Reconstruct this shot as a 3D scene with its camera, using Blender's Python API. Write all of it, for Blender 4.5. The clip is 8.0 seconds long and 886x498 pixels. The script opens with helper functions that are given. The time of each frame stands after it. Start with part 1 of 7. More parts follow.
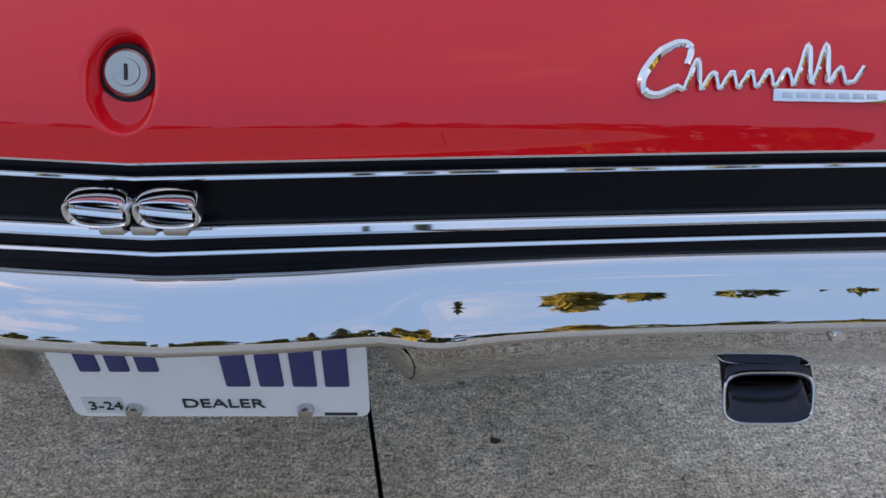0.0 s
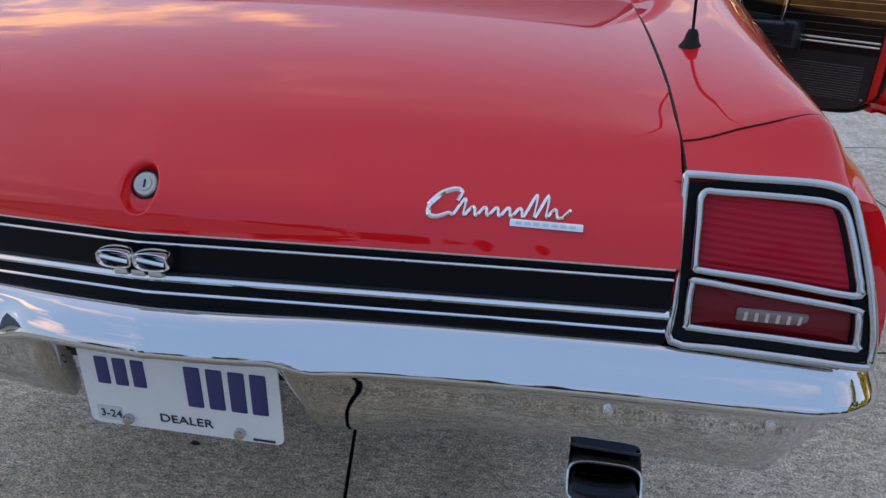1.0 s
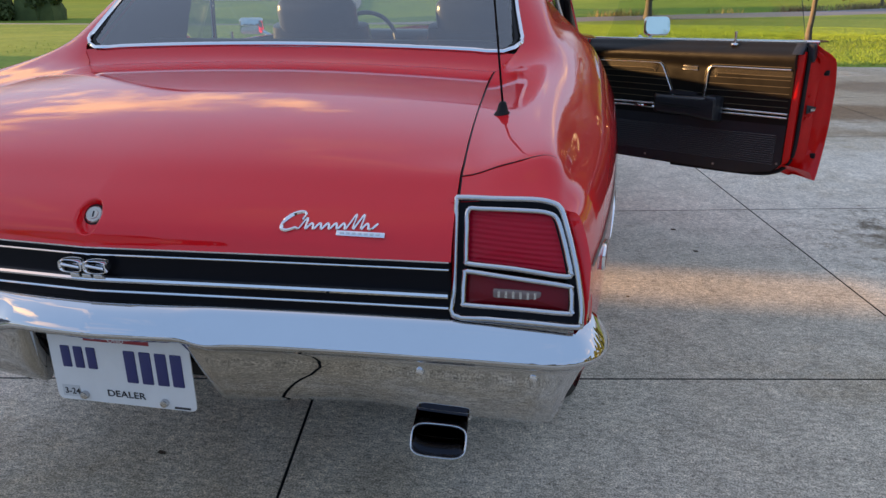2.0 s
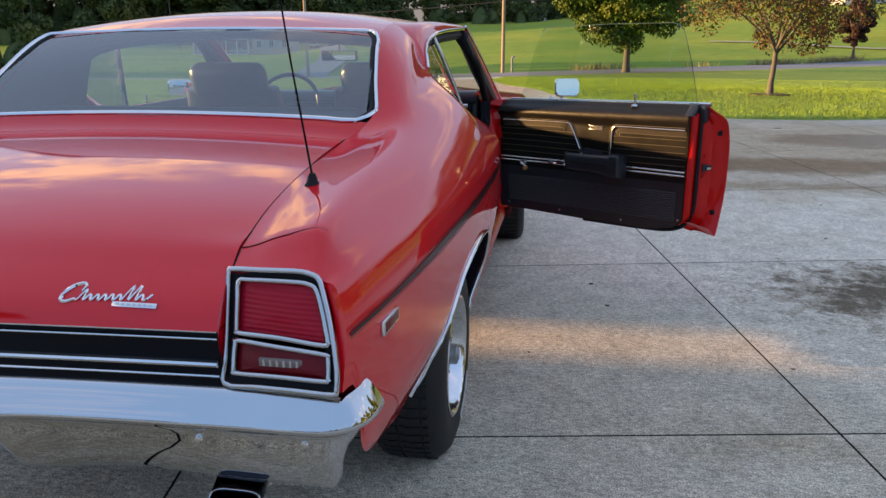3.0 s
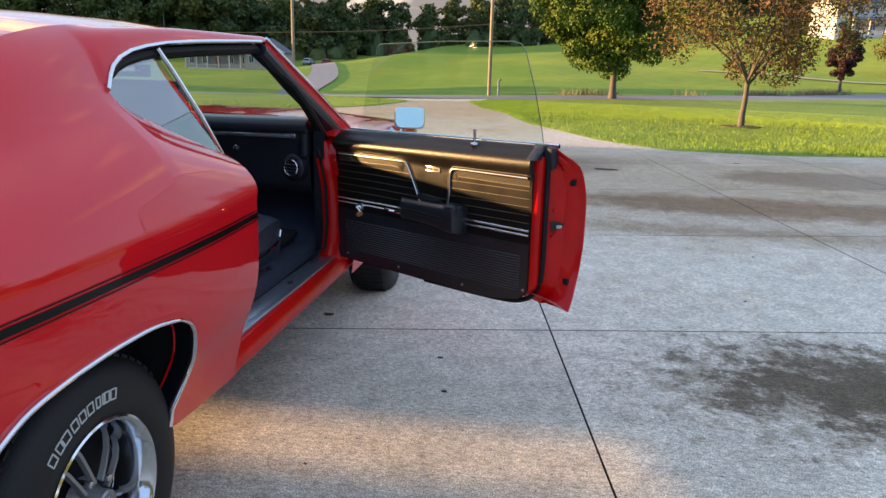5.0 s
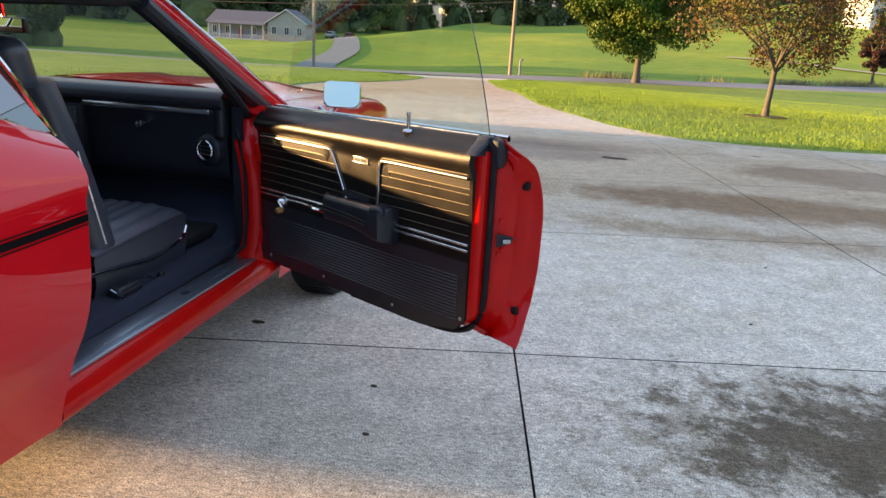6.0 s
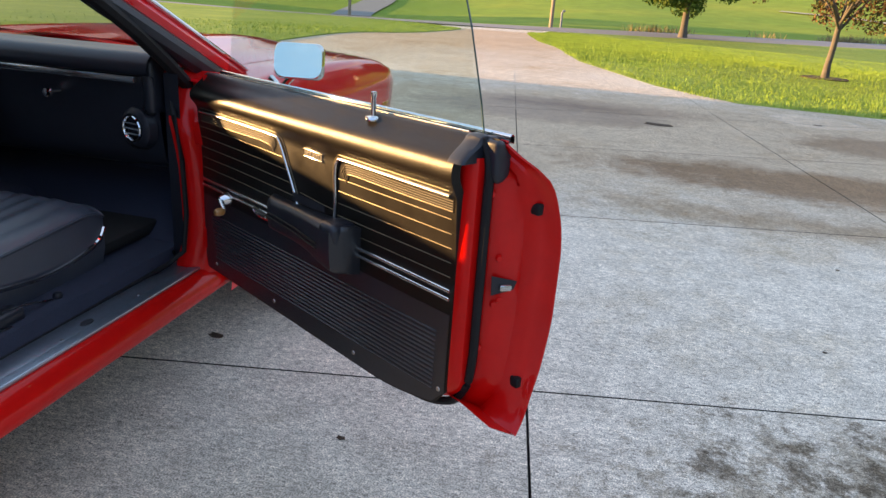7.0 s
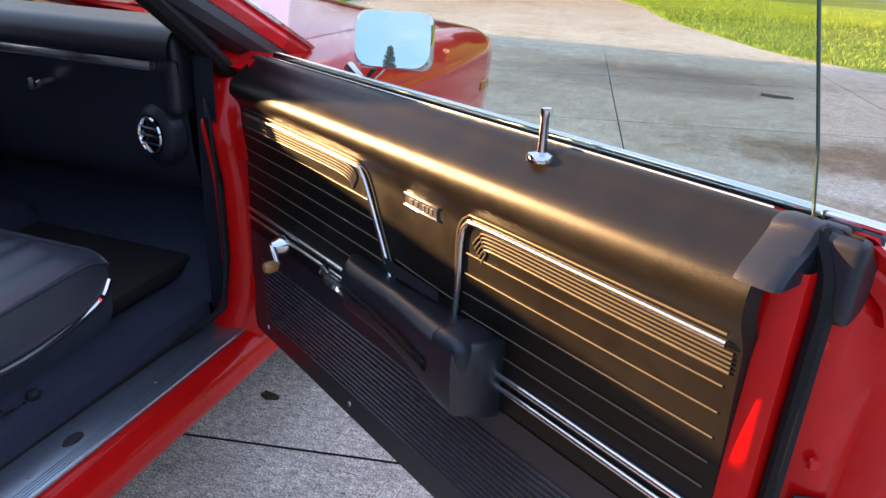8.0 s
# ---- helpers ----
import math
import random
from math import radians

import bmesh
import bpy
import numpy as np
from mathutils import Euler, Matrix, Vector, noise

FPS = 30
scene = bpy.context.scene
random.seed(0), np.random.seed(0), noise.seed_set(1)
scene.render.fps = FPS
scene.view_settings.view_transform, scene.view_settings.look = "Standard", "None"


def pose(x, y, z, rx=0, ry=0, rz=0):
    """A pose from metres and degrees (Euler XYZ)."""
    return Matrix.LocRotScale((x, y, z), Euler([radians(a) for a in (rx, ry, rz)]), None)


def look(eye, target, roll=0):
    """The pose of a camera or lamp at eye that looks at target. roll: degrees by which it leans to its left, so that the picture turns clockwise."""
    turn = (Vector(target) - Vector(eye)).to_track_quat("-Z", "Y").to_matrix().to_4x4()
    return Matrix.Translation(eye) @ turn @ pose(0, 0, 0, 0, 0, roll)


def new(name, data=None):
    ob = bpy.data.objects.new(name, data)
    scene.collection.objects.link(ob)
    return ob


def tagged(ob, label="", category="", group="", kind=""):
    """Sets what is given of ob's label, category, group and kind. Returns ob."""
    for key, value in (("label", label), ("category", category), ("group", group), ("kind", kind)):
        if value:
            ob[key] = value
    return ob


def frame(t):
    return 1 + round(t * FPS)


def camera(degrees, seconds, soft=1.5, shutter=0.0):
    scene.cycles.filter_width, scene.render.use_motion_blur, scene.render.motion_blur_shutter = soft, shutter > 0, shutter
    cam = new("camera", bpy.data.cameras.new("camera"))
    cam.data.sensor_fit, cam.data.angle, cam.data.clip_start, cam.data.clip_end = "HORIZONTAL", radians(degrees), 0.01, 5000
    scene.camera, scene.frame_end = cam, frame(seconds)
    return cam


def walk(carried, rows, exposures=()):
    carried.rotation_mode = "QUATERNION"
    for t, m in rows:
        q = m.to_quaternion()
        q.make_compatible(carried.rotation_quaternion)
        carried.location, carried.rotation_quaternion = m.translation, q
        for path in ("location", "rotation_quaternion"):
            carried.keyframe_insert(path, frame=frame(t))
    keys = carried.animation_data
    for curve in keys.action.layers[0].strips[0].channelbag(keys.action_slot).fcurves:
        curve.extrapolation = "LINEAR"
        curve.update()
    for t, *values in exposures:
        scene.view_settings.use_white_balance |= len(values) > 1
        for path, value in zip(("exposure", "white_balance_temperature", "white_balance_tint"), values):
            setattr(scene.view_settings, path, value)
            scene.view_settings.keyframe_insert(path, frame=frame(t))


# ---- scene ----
cam = camera(63.0, 8.0)
PATH = [
    (0, (0.198, -0.45, 1.152), (0.277, 1.035, -0.185), 2.6),
    (0.5, (0.343, -0.617, 1.196), (0.237, 1.059, 0.111), 3.4),
    (1, (0.494, -0.772, 1.243), (0.23, 0.998, 0.35), 1.6),
    (1.2, (0.552, -0.847, 1.257), (0.261, 0.943, 0.415), 0.9),
    (2.3, (0.996, -1.134, 1.302), (0.631, 0.725, 0.66), -0.4),
    (2.5, (1.089, -1.133, 1.314), (0.728, 0.735, 0.698), -0.5),
    (3, (1.24, -1.072, 1.337), (0.907, 0.82, 0.78), -0.4),
    (3.5, (1.369, -0.894, 1.337), (1.06, 1.014, 0.821), -0.2),
    (4, (1.563, -0.688, 1.339), (1.265, 1.227, 0.845), 0.2),
    (4.5, (1.757, -0.467, 1.339), (1.458, 1.45, 0.851), 0.7),
    (5, (1.892, -0.177, 1.33), (1.581, 1.733, 0.826), 1.4),
    (5.2, (1.935, -0.047, 1.32), (1.624, 1.861, 0.809), 1.9),
    (6.3, (2.104, 0.657, 1.301), (1.74, 2.529, 0.7), 3.7),
    (6.5, (2.087, 0.793, 1.308), (1.718, 2.654, 0.675), 3.9),
    (7, (2.07, 1.162, 1.302), (1.642, 2.99, 0.614), 4.1),
    (7.5, (1.912, 1.514, 1.251), (1.41, 3.301, 0.506), 3.8),
    (8, (1.701, 1.835, 1.248), (1.126, 3.578, 0.453), 3.4),
]
walk(cam, [(t, look(eye, target, roll)) for t, eye, target, roll in PATH],
     exposures=[(0.0, 1.62, 10700, 23), (1.0, 1.44, 10200, 22), (2.5, 1.36, 9700, 20), (5.0, 1.66, 9300, 18), (6.5, 1.80, 9900, 18), (7.5, 1.96, 9800, 20), (8.0, 2.20, 8900, 24)])

# ---- world and sun ----
SUN_DIR = Vector((1.0, 0.03, -0.096)).normalized()      # the way the light travels
world = bpy.data.worlds.new("world")
scene.world = world
world.use_nodes = True
wn, wl = world.node_tree.nodes, world.node_tree.links
wn.clear()
w_out = wn.new("ShaderNodeOutputWorld")
w_bg = wn.new("ShaderNodeBackground")
w_sky = wn.new("ShaderNodeTexSky")
w_sky.sky_type = "NISHITA"
w_sky.sun_disc = False
w_sky.sun_elevation = radians(8.0)
w_sky.sun_rotation = radians(-88.3)
w_sky.air_density, w_sky.dust_density, w_sky.ozone_density = 1.0, 0.4, 2.6
w_co = wn.new("ShaderNodeTexCoord")
w_sep = wn.new("ShaderNodeSeparateXYZ")
wl.new(w_co.outputs["Generated"], w_sep.inputs[0])


def w_noise(scale, detail, rough, stretch, shift=0.0):
    """Cloud noise over the sky's dome, drawn out along the horizon."""
    m, t = wn.new("ShaderNodeMapping"), wn.new("ShaderNodeTexNoise")
    m.inputs["Scale"].default_value, m.inputs["Location"].default_value = (1.0, 1.0, stretch), (shift, .3 * shift, 0)
    t.inputs["Scale"].default_value, t.inputs["Detail"].default_value, t.inputs["Roughness"].default_value = scale, detail, rough
    wl.new(w_co.outputs["Generated"], m.inputs["Vector"])
    wl.new(m.outputs["Vector"], t.inputs["Vector"])
    return t.outputs["Fac"]


def w_range(value, a, b, to_a=0.0, to_b=1.0):
    r = wn.new("ShaderNodeMapRange")
    r.interpolation_type = "SMOOTHSTEP"
    for key, v in zip(("From Min", "From Max", "To Min", "To Max"), (a, b, to_a, to_b)):
        r.inputs[key].default_value = v
    wl.new(value, r.inputs["Value"])
    return r.outputs["Result"]


def w_math(kind, a, b):
    k = wn.new("ShaderNodeMath")
    k.operation = kind
    for socket, v in zip(k.inputs, (a, b)):
        if isinstance(v, float):
            socket.default_value = v
        else:
            wl.new(v, socket)
    return k.outputs[0]


def w_mix(fac, a, b):
    k = wn.new("ShaderNodeMix")
    k.data_type = "RGBA"
    wl.new(fac, k.inputs["Factor"])
    for key, v in (("A", a), ("B", b)):
        if isinstance(v, tuple):
            k.inputs[key].default_value = (*v, 1)
        else:
            wl.new(v, k.inputs[key])
    return k.outputs["Result"]


w_up = w_sep.outputs["Z"]
w_dot = wn.new("ShaderNodeVectorMath")                     # clouds glow warmer towards the sun
w_dot.operation = "DOT_PRODUCT"
w_dot.inputs[1].default_value = -SUN_DIR
wl.new(w_co.outputs["Generated"], w_dot.inputs[0])
# torn clouds with sunlit flanks, thinning out overhead
CLOUD_GREY, CLOUD_LIT, CLOUD_SUNWARD, BANK_GREY, BANK_PALE, HAZE_BLUE, REAR_BLUE = (2.6, 2.8, 3.5), (6.4, 5.2, 4.2), (9.0, 6.6, 4.4), (.72, .80, .98), (2.4, 2.4, 2.5), (1.35, 2.35, 4.4), (.66, 1.55, 3.3)
w_puff = w_range(w_noise(2.6, 9, .62, 2.4), .53, .64)
w_puff = w_math("MULTIPLY", w_puff, w_range(w_up, .30, .62, .92, .22))
w_puff = w_math("MULTIPLY", w_puff, w_range(w_sep.outputs["Y"], -.75, -.30, .10, 1.0))      # clear behind the car
w_lit = w_mix(w_range(w_noise(5.0, 7, .6, 2.6, 3.7), .48, .64), CLOUD_GREY, CLOUD_LIT)
w_lit = w_mix(w_range(w_dot.outputs["Value"], .15, 1.0), w_lit, CLOUD_SUNWARD)
w_veil = w_range(w_up, .04, .30, .45, .72)                  # thin bright haze high up
w_clear = w_mix(w_veil, w_sky.outputs["Color"], HAZE_BLUE)
w_clear = w_mix(w_range(w_sep.outputs["Y"], -.15, -.75, 0.0, .9), w_clear, REAR_BLUE)      # deeper blue away from the haze
w_color = w_mix(w_puff, w_clear, w_lit)
# grey bank low over the far woods, with pale rifts
w_edge = w_math("ADD", w_up, w_math("MULTIPLY", w_noise(3.2, 6, .55, 1.0, 8.1), -.16))
w_bank = w_math("MULTIPLY", w_range(w_edge, .12, .02), w_range(w_sep.outputs["Y"], .35, .75))
w_color = w_mix(w_bank, w_color, w_mix(w_range(w_noise(6.5, 6, .6, 3.0, 1.9), .54, .68), BANK_GREY, BANK_PALE))
wl.new(w_color, w_bg.inputs["Color"])
w_bg.inputs["Strength"].default_value = 0.145
wl.new(w_bg.outputs["Background"], w_out.inputs["Surface"])

sun = new("sun", bpy.data.lights.new("sun", "SUN"))
sun.data.energy, sun.data.angle, sun.data.color = 5.0, radians(0.5), (1.0, 0.70, 0.39)
sun.matrix_world = look((-40, 0, 8), Vector((-40, 0, 8)) + SUN_DIR)


# ---- materials ----
def material(name, color, rough=0.5, metal=0.0, vary=0.0, scale=8.0, bump=0.0, bump_scale=120.0, coat=0.0, alpha_tint=None, random_piece=0.0,
             rough_vary=0.0, second=None, second_scale=1.5, second_at=(0.45, 0.65), spec=None):
    """A surface with variation at two scales and fine relief."""
    m = bpy.data.materials.new(name)
    m.use_nodes = True
    n, l = m.node_tree.nodes, m.node_tree.links
    p = n["Principled BSDF"]
    p.inputs["Base Color"].default_value = (*color, 1)
    p.inputs["Roughness"].default_value = rough
    p.inputs["Metallic"].default_value = metal
    p.inputs["Coat Weight"].default_value = coat
    p.inputs["Coat Roughness"].default_value = 0.03
    p.inputs["Coat IOR"].default_value = 1.52
    if spec is not None:
        p.inputs["Specular IOR Level"].default_value = spec
    co = n.new("ShaderNodeTexCoord")
    src = None
    if vary > 0 or second or random_piece > 0:
        base = n.new("ShaderNodeRGB")
        base.outputs[0].default_value = (*color, 1)
        src = base.outputs[0]
        if second:
            t2 = n.new("ShaderNodeTexNoise")
            t2.inputs["Scale"].default_value, t2.inputs["Detail"].default_value = second_scale, 6
            r2 = n.new("ShaderNodeValToRGB")
            r2.color_ramp.elements[0].position, r2.color_ramp.elements[1].position = second_at
            mx = n.new("ShaderNodeMix")
            mx.data_type = "RGBA"
            mx.inputs["B"].default_value = (*second, 1)
            l.new(co.outputs["Object"], t2.inputs["Vector"])
            l.new(t2.outputs["Fac"], r2.inputs["Fac"])
            l.new(r2.outputs["Color"], mx.inputs["Factor"])
            l.new(src, mx.inputs["A"])
            src = mx.outputs["Result"]
        if vary > 0:
            t1 = n.new("ShaderNodeTexNoise")
            t1.inputs["Scale"].default_value, t1.inputs["Detail"].default_value = scale, 8
            t1.inputs["Roughness"].default_value = 0.7
            l.new(co.outputs["Object"], t1.inputs["Vector"])
            rg = n.new("ShaderNodeMapRange")
            rg.inputs["From Min"].default_value, rg.inputs["From Max"].default_value = 0.25, 0.75
            rg.inputs["To Min"].default_value, rg.inputs["To Max"].default_value = 1 - vary, 1 + vary
            l.new(t1.outputs["Fac"], rg.inputs["Value"])
            hs = n.new("ShaderNodeHueSaturation")
            l.new(rg.outputs["Result"], hs.inputs["Value"])
            l.new(src, hs.inputs["Color"])
            src = hs.outputs["Color"]
            if rough_vary > 0:
                rr = n.new("ShaderNodeMapRange")
                rr.inputs["From Min"].default_value, rr.inputs["From Max"].default_value = 0.3, 0.7
                rr.inputs["To Min"].default_value, rr.inputs["To Max"].default_value = rough - rough_vary, rough + rough_vary
                l.new(t1.outputs["Fac"], rr.inputs["Value"])
                l.new(rr.outputs["Result"], p.inputs["Roughness"])
        if random_piece > 0:
            oi = n.new("ShaderNodeObjectInfo")
            ro = n.new("ShaderNodeMapRange")
            ro.inputs["To Min"].default_value, ro.inputs["To Max"].default_value = 1 - random_piece, 1 + random_piece
            l.new(oi.outputs["Random"], ro.inputs["Value"])
            h2 = n.new("ShaderNodeHueSaturation")
            l.new(ro.outputs["Result"], h2.inputs["Value"])
            l.new(src, h2.inputs["Color"])
            src = h2.outputs["Color"]
        l.new(src, p.inputs["Base Color"])
    if bump > 0:
        t3 = n.new("ShaderNodeTexNoise")
        t3.inputs["Scale"].default_value, t3.inputs["Detail"].default_value = bump_scale, 5
        b = n.new("ShaderNodeBump")
        b.inputs["Strength"].default_value, b.inputs["Distance"].default_value = bump, 0.01
        l.new(co.outputs["Object"], t3.inputs["Vector"])
        l.new(t3.outputs["Fac"], b.inputs["Height"])
        l.new(b.outputs["Normal"], p.inputs["Normal"])
    return m


def pane_material(name, tint, gloss=1.0, base=0.06):
    """A thin pane: clear with its tint, glossy at a slant."""
    m = bpy.data.materials.new(name)
    m.use_nodes = True
    n, l = m.node_tree.nodes, m.node_tree.links
    n.clear()
    out, mix = n.new("ShaderNodeOutputMaterial"), n.new("ShaderNodeMixShader")
    tr, gl, fr = n.new("ShaderNodeBsdfTransparent"), n.new("ShaderNodeBsdfGlossy"), n.new("ShaderNodeLayerWeight")
    pw, sc = n.new("ShaderNodeMath"), n.new("ShaderNodeMath")
    pw.operation, sc.operation = "POWER", "MULTIPLY_ADD"
    pw.inputs[1].default_value, sc.inputs[1].default_value, sc.inputs[2].default_value = 4.5, 0.9, base
    tr.inputs["Color"].default_value = (*tint, 1)
    gl.inputs["Roughness"].default_value = 0.01
    gl.inputs["Color"].default_value = (gloss, gloss, gloss, 1)
    fr.inputs["Blend"].default_value = 0.5
    l.new(fr.outputs["Facing"], pw.inputs[0])
    l.new(pw.outputs[0], sc.inputs[0])
    l.new(sc.outputs[0], mix.inputs["Fac"])
    l.new(tr.outputs["BSDF"], mix.inputs[1])
    l.new(gl.outputs["BSDF"], mix.inputs[2])
    l.new(mix.outputs["Shader"], out.inputs["Surface"])
    return m


RED = material("red_paint", (0.84, 0.0062, 0.0125), 0.5, 0.0, vary=0.04, scale=3, coat=1.0, spec=0.06)
RED.node_tree.nodes["Principled BSDF"].inputs["Coat Roughness"].default_value = 0.008
RED_JAMB = material("red_jamb_paint", (0.68, 0.0070, 0.0055), 0.42, 0.0, vary=0.12, scale=9, coat=0.45, spec=0.08, bump=0.5, bump_scale=11)
CHROME = material("chrome", (0.72, 0.72, 0.73), 0.035, 1.0, vary=0.03, scale=20)
BUMPER_CHROME = material("bumper_chrome", (0.58, 0.585, 0.60), 0.016, 1.0, vary=0.03, scale=6)
DULL_CHROME = material("dull_chrome", (0.55, 0.55, 0.55), 0.22, 1.0, vary=0.1, scale=30)
BRIGHT_TRIM = material("bright_trim", (0.80, 0.79, 0.76), 0.2, 1.0, vary=0.08, scale=40)
ALUMINIUM = material("aluminium", (0.40, 0.46, 0.53), 0.30, 0.9, vary=0.12, scale=60, bump=0.03, bump_scale=300)
RIM_METAL = material("polished_rim", (0.72, 0.73, 0.75), 0.11, 1.0, vary=0.06, scale=25)
STEEL_GREY = material("argent_paint", (0.30, 0.30, 0.31), 0.35, 0.7, vary=0.08, scale=40)
BLACK_SATIN = material("black_satin_paint", (0.003, 0.0035, 0.006), 0.45, vary=0.1, scale=40, bump=0.02, bump_scale=600, spec=0.12)
BLACK_STRIPE = material("black_stripe", (0.006, 0.005, 0.005), 0.3, coat=0.1, vary=0.05, spec=0.2)
RUBBER = material("rubber", (0.009, 0.009, 0.010), 0.6, vary=0.25, scale=30, bump=0.1, bump_scale=200, spec=0.25)
TYRE = material("tyre_rubber", (0.0075, 0.0075, 0.009), 0.62, vary=0.3, scale=25, bump=0.15, bump_scale=220)
WHITE_RUBBER = material("white_rubber", (0.62, 0.62, 0.6), 0.7, vary=0.1, scale=60)
VINYL = material("black_vinyl", (0.015, 0.0165, 0.021), 0.30, vary=0.2, scale=20, bump=0.12, bump_scale=700, spec=0.6)
SEAT_VINYL = material("seat_vinyl", (0.046, 0.055, 0.072), 0.28, vary=0.15, scale=20, bump=0.12, bump_scale=700, spec=0.7)
# ribs coloured lighter than their panel, painting in light on the upper edges
RIB_VINYL = material("rib_vinyl", (0.030, 0.031, 0.036), 0.2, vary=0.1, scale=30, spec=0.9)
LOCK_METAL = material("lock_metal", (0.42, 0.40, 0.36), 0.3, 1.0, vary=0.15, scale=60)
LAMP_METAL = material("lamp_bezel_metal", (0.52, 0.525, 0.54), 0.09, 1.0, vary=0.08, scale=30)
PIPING = material("dull_piping", (0.15, 0.125, 0.085), 0.34, 0.55, vary=0.2, scale=60)
FINE_RIB = material("fine_rib_vinyl", (0.034, 0.026, 0.015), 0.5, vary=0.2, scale=60)
VINYL_DOOR = material("door_vinyl", (0.0068, 0.0055, 0.0041), 0.36, vary=0.22, scale=14, bump=0.10, bump_scale=1100, rough_vary=0.06, spec=0.30)
CARPET = material("black_carpet", (0.024, 0.032, 0.057), 0.95, vary=0.4, scale=300, bump=0.5, bump_scale=900)
PLASTIC = material("black_plastic", (0.013, 0.0155, 0.022), 0.36, vary=0.15, scale=30, bump=0.06, bump_scale=500, spec=0.45)
HEADLINER = material("headliner", (0.035, 0.035, 0.037), 0.8, vary=0.1, scale=40)
UNDERBODY = material("underbody", (0.008, 0.008, 0.008), 0.8, vary=0.4, scale=10)
# chrome coloured near black in place of the dark surroundings it reflects
DARKENED_CHROME = material("darkened_chrome", (0.035, 0.035, 0.042), 0.08, 1.0, vary=0.1, scale=20)
AMBER = material("wood_tone_knob", (0.46, 0.19, 0.055), 0.35, vary=0.2, scale=60, coat=0.5)
PLATE_WHITE = material("plate_white", (0.70, 0.70, 0.69), 0.45, vary=0.05, scale=12, bump=0.02, bump_scale=90)
PLATE_BLUE = material("plate_blue", (0.025, 0.032, 0.13), 0.5, vary=0.05)
PLATE_RED = material("plate_red", (0.35, 0.02, 0.03), 0.5, vary=0.05)
INK = material("black_ink", (0.015, 0.015, 0.02), 0.6)
ORANGE_LENS = material("orange_lens", (0.5, 0.15, 0.02), 0.2, coat=0.5)
MIRROR = material("mirror_glass", (0.92, 0.94, 0.95), 0.0, 1.0)
GLASS = pane_material("window_glass", (0.80, 0.90, 0.86))
GLASS_TINT = pane_material("tinted_window_glass", (0.60, 0.74, 0.76), base=0.16)
GLASS_SIDE = pane_material("side_window_glass", (0.50, 0.62, 0.64), base=0.26)
GLASS_DOOR = pane_material("door_window_glass", (0.90, 0.955, 0.93), base=0.03)


def lens_material(name, color, pitch):
    """Red lamp plastic with moulded flutes."""
    m = material(name, color, 0.22, 0.0, coat=0.12, spec=0.15)
    n, l = m.node_tree.nodes, m.node_tree.links
    co, wv, b = n.new("ShaderNodeTexCoord"), n.new("ShaderNodeTexWave"), n.new("ShaderNodeBump")
    wv.bands_direction = "Z"
    wv.inputs["Scale"].default_value = pitch
    b.inputs["Strength"].default_value, b.inputs["Distance"].default_value = 0.6, 0.002
    l.new(co.outputs["Object"], wv.inputs["Vector"])
    l.new(wv.outputs["Fac"], b.inputs["Height"])
    l.new(b.outputs["Normal"], n["Principled BSDF"].inputs["Normal"])
    return m


RED_LENS = lens_material("red_lens", (0.48, 0.006, 0.022), 38)
DARK_RED_LENS = lens_material("dark_red_lens", (0.17, 0.003, 0.007), 10)
CLEAR_LENS = lens_material("clear_lens", (0.22, 0.16, 0.15), 20)


